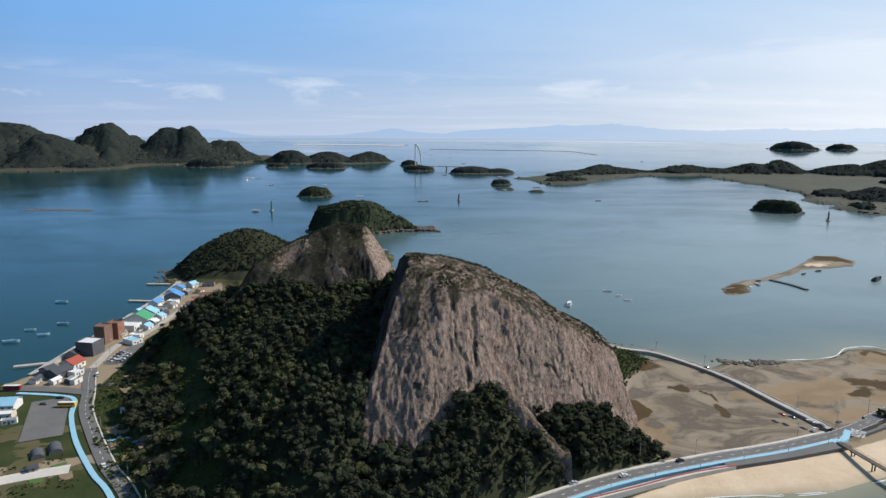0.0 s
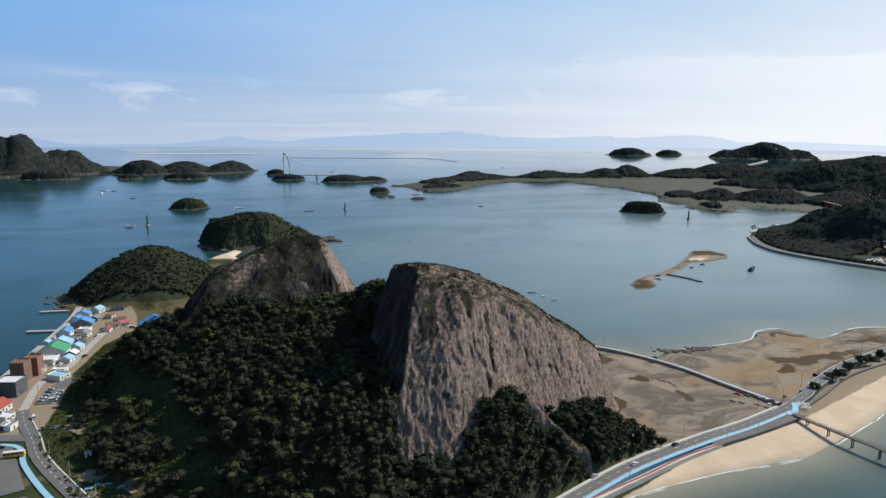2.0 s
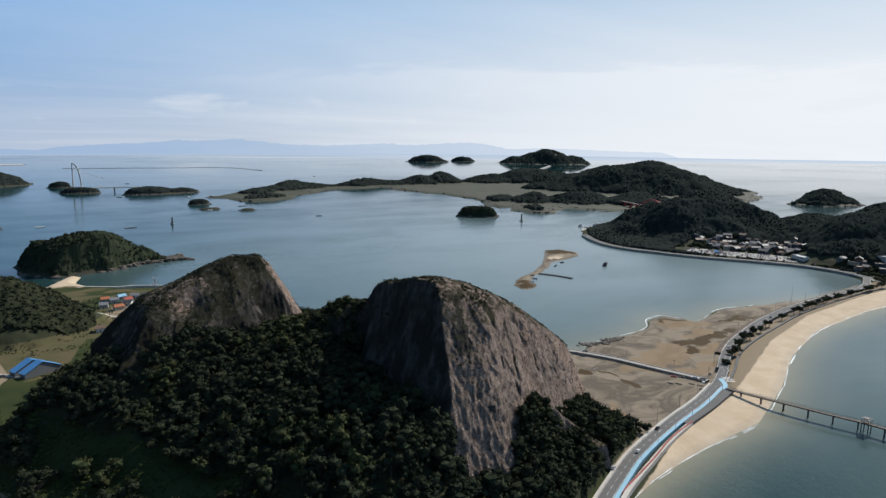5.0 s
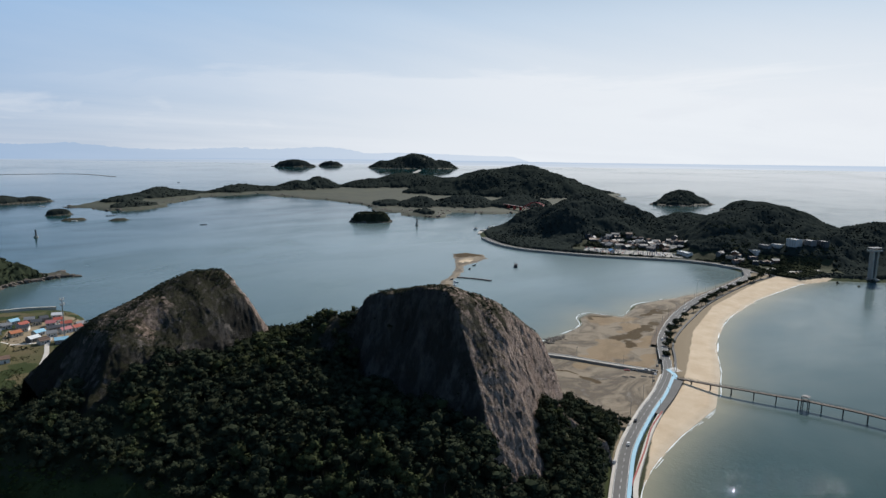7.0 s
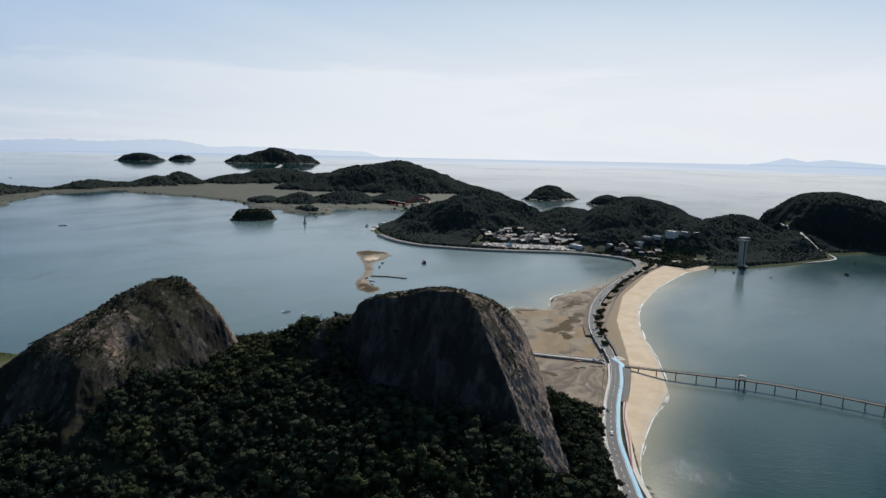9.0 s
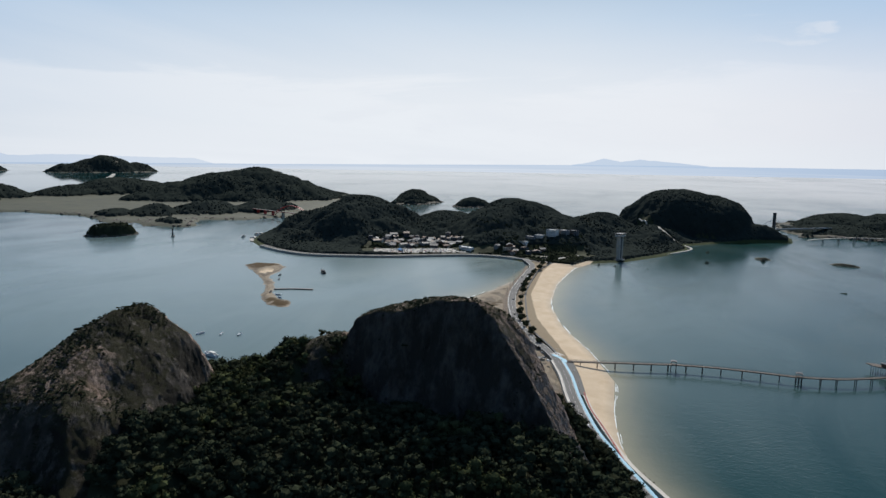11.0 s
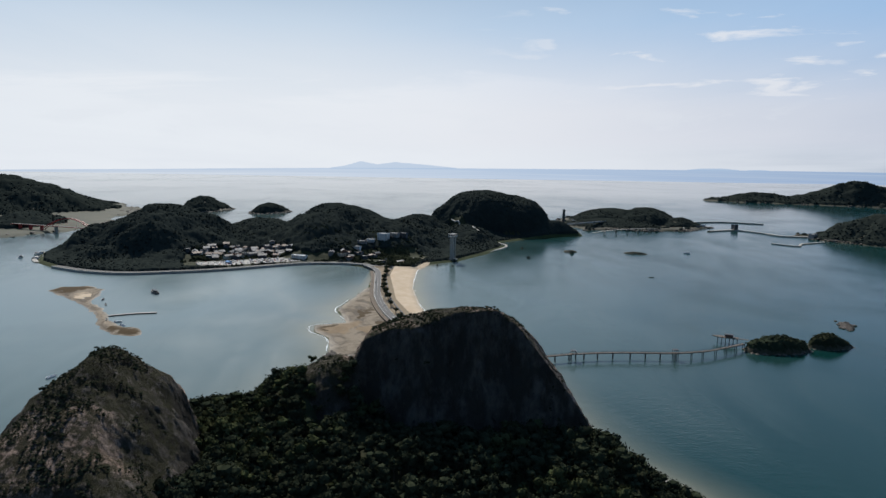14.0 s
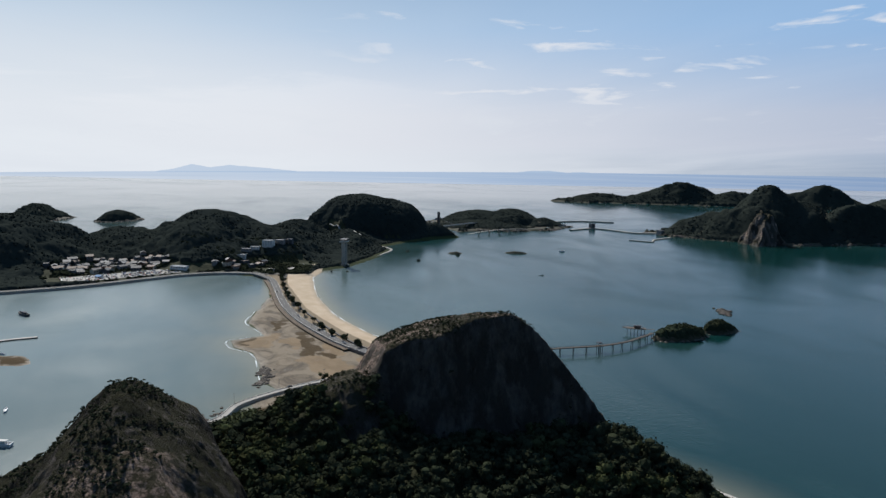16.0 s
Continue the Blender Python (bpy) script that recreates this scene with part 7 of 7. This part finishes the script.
for cx, cy, n, sp in ((262, 365, 2, 3), (290, 379, 5, 6), (312, 390, 4, 5), (338, 400, 5, 7), (365, 408, 7, 9), (392, 416, 3, 5), (432, 424, 3, 6), (462, 430, 4, 8), (495, 436, 7, 10), (530, 441, 8, 12), (565, 444, 5, 8), (600, 446, 6, 9), (630, 447, 9, 12), (665, 449, 6, 8), (697, 446, 12, 10), (725, 448, 6, 8)):
    for _ in range(n):
        spit_tree(cx + rng.uniform(-sp, sp), cy + rng.uniform(-0.25, 0.35) * sp * 0.4, rng.uniform(0.8, 1.35))
spit_tree(-60, 456, 1.1, "lone pine beside the lower peak")

# ---- headland village ----
for k in range(230):
    u = rng.random()
    x, y = 742 + rng.uniform(0, 110) + (u > 0.7) * rng.uniform(0, 50), 475 + rng.uniform(0, 320)
    if float(ground_height(x, y)) > 14 or float(near_line(np.array([x]), np.array([y]), axis)[0]) < 27:
        continue
    rf = rng.choice(["grey", "dark", "dark", "brown", "brown", "dark", "brown", "dark", "grey"])
    house(x, y, rng.uniform(8, 14), rng.uniform(7, 10), rng.uniform(3.2, 6.5), rng.uniform(0, 180), rng.choice(["grey", "grey", "brown", "dark", "dark", "cream"]), rf, "village house with a " + rf + " roof", rng.random() < 0.7)
for x, y, w, d, h, st, lab in ((842, 470, 18, 13, 13, 5, "pale five-storey hotel behind the beach"), (852, 452, 16, 12, 9.5, 4, "grey four-storey guest house behind the beach"), (838, 492, 15, 11, 7, 3, "white three-storey guest house in the village"), (862, 436, 14, 10, 9, 3, "dark three-storey inn under the trees"), (822, 505, 16, 10, 7, 2, "low grey shop with a flat roof"), (800, 512, 14, 9, 6, 2, "low white shop with a flat roof")):
    house(x, y, w, d, h, rng.uniform(60, 85), "white" if st > 4 or "white" in lab else "grey" if "grey" in lab else "dark", "grey", lab, False, st, category="building")
house(752, 600, 26, 9, 4.5, 68, "white", "white", "long white market hall on the waterfront", False)
house(700, 700, 8, 7, 3.4, 60, "white", "blue", "small hall with a blue roof")
for x, y, w, h, lab in ((1339, -370, 14, 12, "dark block on the breakwater"), (1180, -480, 16, 8, "grey harbour building under the hill"), (1196, -500, 14, 7, "grey harbour building under the hill"), (1400, -310, 16, 5, "white harbour shed on the quay"), (1380, -290, 12, 4, "grey harbour shed on the quay")):
    house(x, y, w, 10, h, rng.uniform(0, 90), "dark" if "dark" in lab else "white" if "white" in lab else "grey", "grey", lab, False, 2, z=2.5, category="building")
ribbon("breakwater", [(1300, -290), (1335, -370), (1270, -410), (1216, -430), (1204, -500), (1170, -490)], 9, 2.6, CONCRETE, "grey harbour breakwater between islands", "breakwater", thick=6, follow=False)
ribbon("breakwater", [(1116, -470), (1075, -400), (1040, -372), (1076, -336)], 5, 2.0, CONCRETE, "low floating harbour pontoon", "breakwater", thick=4, follow=False)
ribbon("breakwater", [(1430, -300), (1516, -330), (1545, -431), (1500, -520)], 7, 3.0, CONCRETE, "outer harbour breakwater", "breakwater", thick=6, follow=False)
ribbon("breakwater", [(-80, 3918), (300, 3820), (679, 3732), (774, 3400)], 9, 1.2, CONCRETE, "long dark sea dyke far out", "breakwater", thick=5, follow=False)
ribbon("breakwater", [(2000, 2800), (2300, 3050), (2560, 3300)], 16, 4, CONCRETE, "long thin pier far out", "breakwater", thick=8, follow=False)
ribbon("sandbank", [(-1000, 4520), (-600, 4500), (-250, 4420)], 120, 1.0, PALE_CONC, "pale reclaimed land across the water", "sandbank", thick=4, follow=False)
ribbon("sandbank", [(-800, 1260), (-730, 1262), (-670, 1256)], 22, 0.25, SHORE_ROCK, "dark mussel bank just above water", "sandbank", thick=2, follow=False)

# ---- sand islet in the bay ----
SPIT_IN = [(292, 684), (284, 660), (290, 645), (306, 650), (325, 668), (334, 690), (362, 714), (402, 738), (436, 772), (470, 776), (510, 795), (534, 826), (522, 862), (490, 866), (458, 832), (430, 800), (392, 762), (345, 730), (312, 712)]


def spit_height(x, y):
    return np.clip((inside(x, y, SPIT_IN) - 5.5 + 4 * fbm(x / 14, y / 14, 2, 3)) * 0.13, -3, 1.5) + 0.1 * fbm(x / 8, y / 8, 1, 3)


spit_zones = {k: (lambda x, y, z: np.zeros(len(x))) for k in ("ochre", "weed", "dirt", "forest", "mud")}
spit_zones["mud"] = lambda x, y, z: np.ones(len(x))
spit_zones["weed"] = lambda x, y, z: spots(x, y, (503, 838, 30, 22), (306, 668, 14, 14), (320, 688, 13, 10))
spit_zones["sand"] = lambda x, y, z: np.clip((z - 0.6) * 0.9 + 0.5 * fbm(x / 9, y / 9, 1, 3), 0, 0.75) - spots(x, y, (500, 836, 36, 30), (306, 668, 12, 12), (318, 684, 10, 8))
spit_zones["field"] = lambda x, y, z: np.zeros(len(x))
tagged(new("sand_islet", grid_mesh("sand_islet", np.arange(275, 545, 2.0), np.arange(635, 876, 2.0), spit_height, GROUND, lambda X, Y, Z: Z > -1.2, spit_zones)), "curved sand islet with dry grass at its head", "sand islet", kind="structure")
ribbon("jetty", [(366, 722), (378, 700), (384, 678)], 4, 1.2, DARK_STEEL, "dark floating jetty off the sand islet", "jetty", thick=2, follow=False)


# ---- boats ----
def boat(x, y, l, turn, hull, label, cabin_mat=None, mast=False):
    top = tagged(new("boat"), label, "boat", "boats in the bay")
    top.matrix_basis = pose(x, y, 0, 0, 0, turn)
    w, h = l * 0.27, l * 0.10 + 0.4
    bm = bmesh.new()
    out = [(-0.5, -0.42), (0.1, -0.5), (0.35, -0.36), (0.5, 0), (0.35, 0.36), (0.1, 0.5), (-0.5, 0.42)]
    hi = [bm.verts.new((px * l, py * w, h * (1.0 + 0.5 * max(0, px)))) for px, py in out]
    lo = [bm.verts.new((px * l * 0.94, py * w * 0.8, -0.4)) for px, py in out]
    ins = [bm.verts.new((px * l * 0.93, py * w * 0.86, h * (1.0 + 0.5 * max(0, px)))) for px, py in out]
    flo = [bm.verts.new((px * l * 0.9, py * w * 0.8, h * 0.55)) for px, py in out]
    for i in range(7):
        j = (i + 1) % 7
        bm.faces.new((lo[i], lo[j], hi[j], hi[i]))
        bm.faces.new((hi[i], hi[j], ins[j], ins[i]))
        bm.faces.new((ins[i], ins[j], flo[j], flo[i]))
    bm.faces.new(flo)
    bmesh.ops.recalc_face_normals(bm, faces=bm.faces)
    part("hull", bm, hull, top)
    if cabin_mat:
        part("wheelhouse", boxes((-0.28 * l, 0.05 * l, -0.26 * w, 0.26 * w, h * 0.55, h + 1.6), (-0.32 * l, 0.09 * l, -0.32 * w, 0.32 * w, h + 1.6, h + 1.75)), cabin_mat, top)
        part("window", boxes((0.04 * l, 0.06 * l, -0.22 * w, 0.22 * w, h + 0.6, h + 1.3)), GLASS, top)
    if mast:
        part("mast", rods(((0.1 * l, 0, h * 0.5), (0.1 * l, 0, h + 4.5), 0.1), n=6), STEEL, top)
    return top


def raft(x, y, l, w, turn, mat, label):
    top = tagged(new("raft"), label, "raft", "boats in the bay")
    top.matrix_basis = pose(x, y, 0, 0, 0, turn)
    part("float", boxes((-l / 2, l / 2, -w / 2, w / 2, -0.3, 0.6)), mat, top)
    part("rim", boxes((-l / 2, l / 2, -w / 2, -w / 2 + 0.25, 0.6, 1.0), (-l / 2, l / 2, w / 2 - 0.25, w / 2, 0.6, 1.0), (-l / 2, -l / 2 + 0.25, -w / 2 + 0.25, w / 2 - 0.25, 0.6, 1.0), (l / 2 - 0.25, l / 2, -w / 2 + 0.25, w / 2 - 0.25, 0.6, 1.0)), WALLS["white"], top)


SKY_HULL = paint("pale_blue_hull", (0.35, 0.55, 0.66))
WHITE_HULL = paint("white_hull", (0.70, 0.71, 0.72))
DARK_HULL = paint("dark_hull", (0.05, 0.06, 0.07))
for x, y, l, a in ((-344, 501, 13, 10), (-347, 531, 9, 15), (-329, 519, 9, 25), (-329, 548, 10, 0), (-369, 617, 12, 5)):
    boat(x, y, l, a, SKY_HULL, "pale blue open fishing boat at its mooring")
for x, y, l, a in ((171, 669, 9, -20), (178, 651, 7, 20), (183, 634, 8, 10)):
    boat(x, y, l, a, WHITE_HULL, "small white open boat in the bay")
boat(121, 616, 17, 75, WHITE_HULL, "white fishing boat with a wheelhouse", WALLS["white"], True)
boat(-358, 1258, 16, 10, WHITE_HULL, "white fishing boat near the green beacon", WALLS["white"], True)
boat(-560, 1896, 14, 80, WHITE_HULL, "small white boat under way in the strait", WALLS["white"])
boat(488, 725, 22, 40, DARK_HULL, "dark work barge moored in the bay", WALLS["dark"], True)
for x, y, a in ((350, 716, 20), (342, 700, 100), (330, 690, 60), (420, 752, 30), (446, 768, 10), (-30, 1052, 10), (-38, 1054, 30), (-45, 1050, 0)):
    boat(x, y, 8, a, rng.choice([SKY_HULL, WHITE_HULL, DARK_HULL]), "small open boat drawn up at the sand")
for k in range(12):
    x, y = 718 + rng.uniform(0, 75), 1003 + rng.uniform(0, 60)
    boat(x, y, rng.uniform(10, 18), rng.uniform(0, 180), rng.choice([WHITE_HULL, DARK_HULL, WHITE_HULL]), "fishing boat moored off the headland", rng.choice([WALLS["white"], WALLS["grey"]]), True)
ribbon("pontoon", [(700, 1000), (725, 1020), (760, 1035)], 7, 1.2, CONCRETE, "concrete ferry pontoon off the headland", "pontoon", thick=3, follow=False)
for k in range(26):
    x, y = rng.uniform(-700, 900), rng.uniform(1350, 3300)
    if any(float(inside(np.array([x]), np.array([y]), q)[0]) > -40 for q in ([(228, 1800), (1960, 1200), (1960, 2400), (228, 2300)],)):
        continue
    raft(x, y, rng.uniform(10, 26), rng.uniform(5, 9), rng.uniform(0, 180), rng.choice([DARK_HULL, WALLS["white"], DARK_STEEL]), "fish-farm raft moored in the strait")
boat(910, -95, 12, 60, WHITE_HULL, "white motor boat in the southern bay", WALLS["white"])
boat(1350, -245, 20, 30, WHITE_HULL, "white ferry at the harbour", WALLS["white"])

# ---- kitchen gardens beside the village road ----
SOIL = material("tilled_soil", (0.15, 0.105, 0.065), (0.25, 0.185, 0.12), 0.8, bump=0.6)
CROP = material("vegetable_rows", (0.05, 0.10, 0.02), (0.09, 0.15, 0.035), 0.9, bump=0.8)
TARP = material("blue_tarpaulin", (0.10, 0.38, 0.62), (0.22, 0.52, 0.72), 0.5, rough=0.5)
for x, y, l, w, kind in ((-178, 326, 9, 5, 0), (-171, 319, 10, 6, 1), (-164, 312, 8, 5, 0), (-158, 305, 7, 5, 1), (-170, 331, 7, 4, 1), (-160, 322, 9, 5, 0), (-150, 296, 8, 5, 0), (-143, 290, 8, 5, 1), (-138, 283, 7, 5, 0), (-147, 303, 6, 4, 0),
                         (-150, 312, 6, 4, 1), (-132, 277, 7, 5, 1), (-193, 303, 10, 7, 1), (-199, 292, 9, 6, 1), (-186, 295, 8, 6, 0), (-204, 398, 12, 6, 0), (-210, 408, 12, 5, 0), (-201, 414, 9, 5, 0), (-214, 421, 10, 4, 0)):
    a = radians(-52 + rng.uniform(-6, 6))
    c, s_ = math.cos(a) * l / 2, math.sin(a) * l / 2
    ribbon("garden_plot", [(x - c, y - s_), (x, y), (x + c, y + s_)], w, 0.22, CROP if kind else SOIL, "green vegetable plot beside the road" if kind else "bare brown garden plot beside the road", "garden plot", thick=0.6)
for x, y, l, w in ((-184, 332, 4, 2.2), (-180, 335, 3, 2), (-176, 333, 3.5, 1.8), (-187, 327, 2.5, 2), (-168, 327, 3, 1.6), (-190, 336, 2.6, 1.6)):
    ribbon("tarpaulin", [(x, y), (x + l * 0.6, y + 0.5), (x + l, y - 0.4)], w, 0.5, TARP, "crumpled light blue tarpaulin over garden stuff", "tarpaulin", thick=0.4)
ribbon("pond", [(-211, 303), (-206, 298), (-199, 294)], 4.5, 0.10, DARK_STEEL, "still dark ditch in the marsh", "pond", thick=0.3)

# ---- bare buttress on the high southern island ----
def buttress():
    xs, ys = np.arange(905, 1030, 1.6), np.arange(-670, -520, 1.6)
    X, Y = np.meshgrid(xs, ys, indexing="ij")
    u, v = (X - 985) * 0.8 - (Y + 618) * 0.6, (X - 985) * 0.6 + (Y + 618) * 0.8       # across and along the rib
    rib = 84 - 1.7 * np.abs(v + 16 * fbm(X / 26, Y / 26, 1, 4)) - 1.25 * np.clip(-u, 0, 200) - 0.3 * np.clip(u, 0, 200)
    Z = np.minimum(rib, 70) + 9 * fbm(X / 13, Y / 9, 2, 4) + 3 * np.abs(fbm(X / 4, Y / 4, 6, 3))
    me = grid_mesh("buttress", xs, ys, lambda A, B: Z, GRANITE, lambda A, B, C: C > -2)
    n = len(me.vertices)
    co = np.empty(n * 3)
    me.vertices.foreach_get("co", co)
    co = co.reshape(-1, 3)
    me.attributes.new("cleft_and_shade", "FLOAT", "POINT").data.foreach_set("value", np.clip(1.1 * fbm(co[:, 0] / 14, co[:, 1] / 14, co[:, 2] / 20, 4) + 1.1, 0, 1.6).astype(np.float32))
    tagged(new("rock_buttress", me), "grey-brown bare rock buttress standing out of island woods", "rock buttress", kind="structure")


buttress()

# ---- rocks at the lagoon mouth and on the shore ----
def rock_cluster(label, places, n, r, size):
    P = []
    for cx, cy in places:
        for _ in range(n):
            P.append((cx + rng.gauss(0, r), cy + rng.gauss(0, r * 0.55)))
    P = np.array(P)
    V, F = scatter(CLUMPS, np.column_stack([P, np.clip(ground_height(P[:, 0], P[:, 1]), 0, 3)]), RNG.uniform(0.4, 1.0, len(P)) * size, RNG.uniform(0, 6.3, len(P)), 0.6)
    tagged(new("boulder_field", from_arrays("boulder_field", V, F, SHORE_ROCK, False)), label, "boulders", kind="stuff")


rock_cluster("dark jagged rocks at the lagoon mouth", [(212, 464), (224, 459), (238, 464), (244, 463)], 26, 4.5, 2.4)
rock_cluster("dark boulders below the causeway", [(150, 492), (140, 497), (128, 505)], 14, 5, 1.8)
rock_cluster("grey riprap at the foot of the sea wall", [(44 - 6 * k, 260.5 - 3.4 * k) for k in range(14)], 22, 1.7, 0.8)
rock_cluster("bare wave-washed rocks off the wooded islet", [(372, -73), (362, -68), (382, -78)], 22, 5, 3.2)
rock_cluster("dark rocks at the tip of the knoll", [(-305, 700), (-318, 725), (-322, 750)], 16, 6, 2.4)

# ---- plan units to metres ----
for me in bpy.data.meshes:
    me.transform(Matrix.Scale(UNIT, 4))
for ob in bpy.data.objects:
    if ob.type in {"MESH", "EMPTY"}:
        ob.location *= UNIT
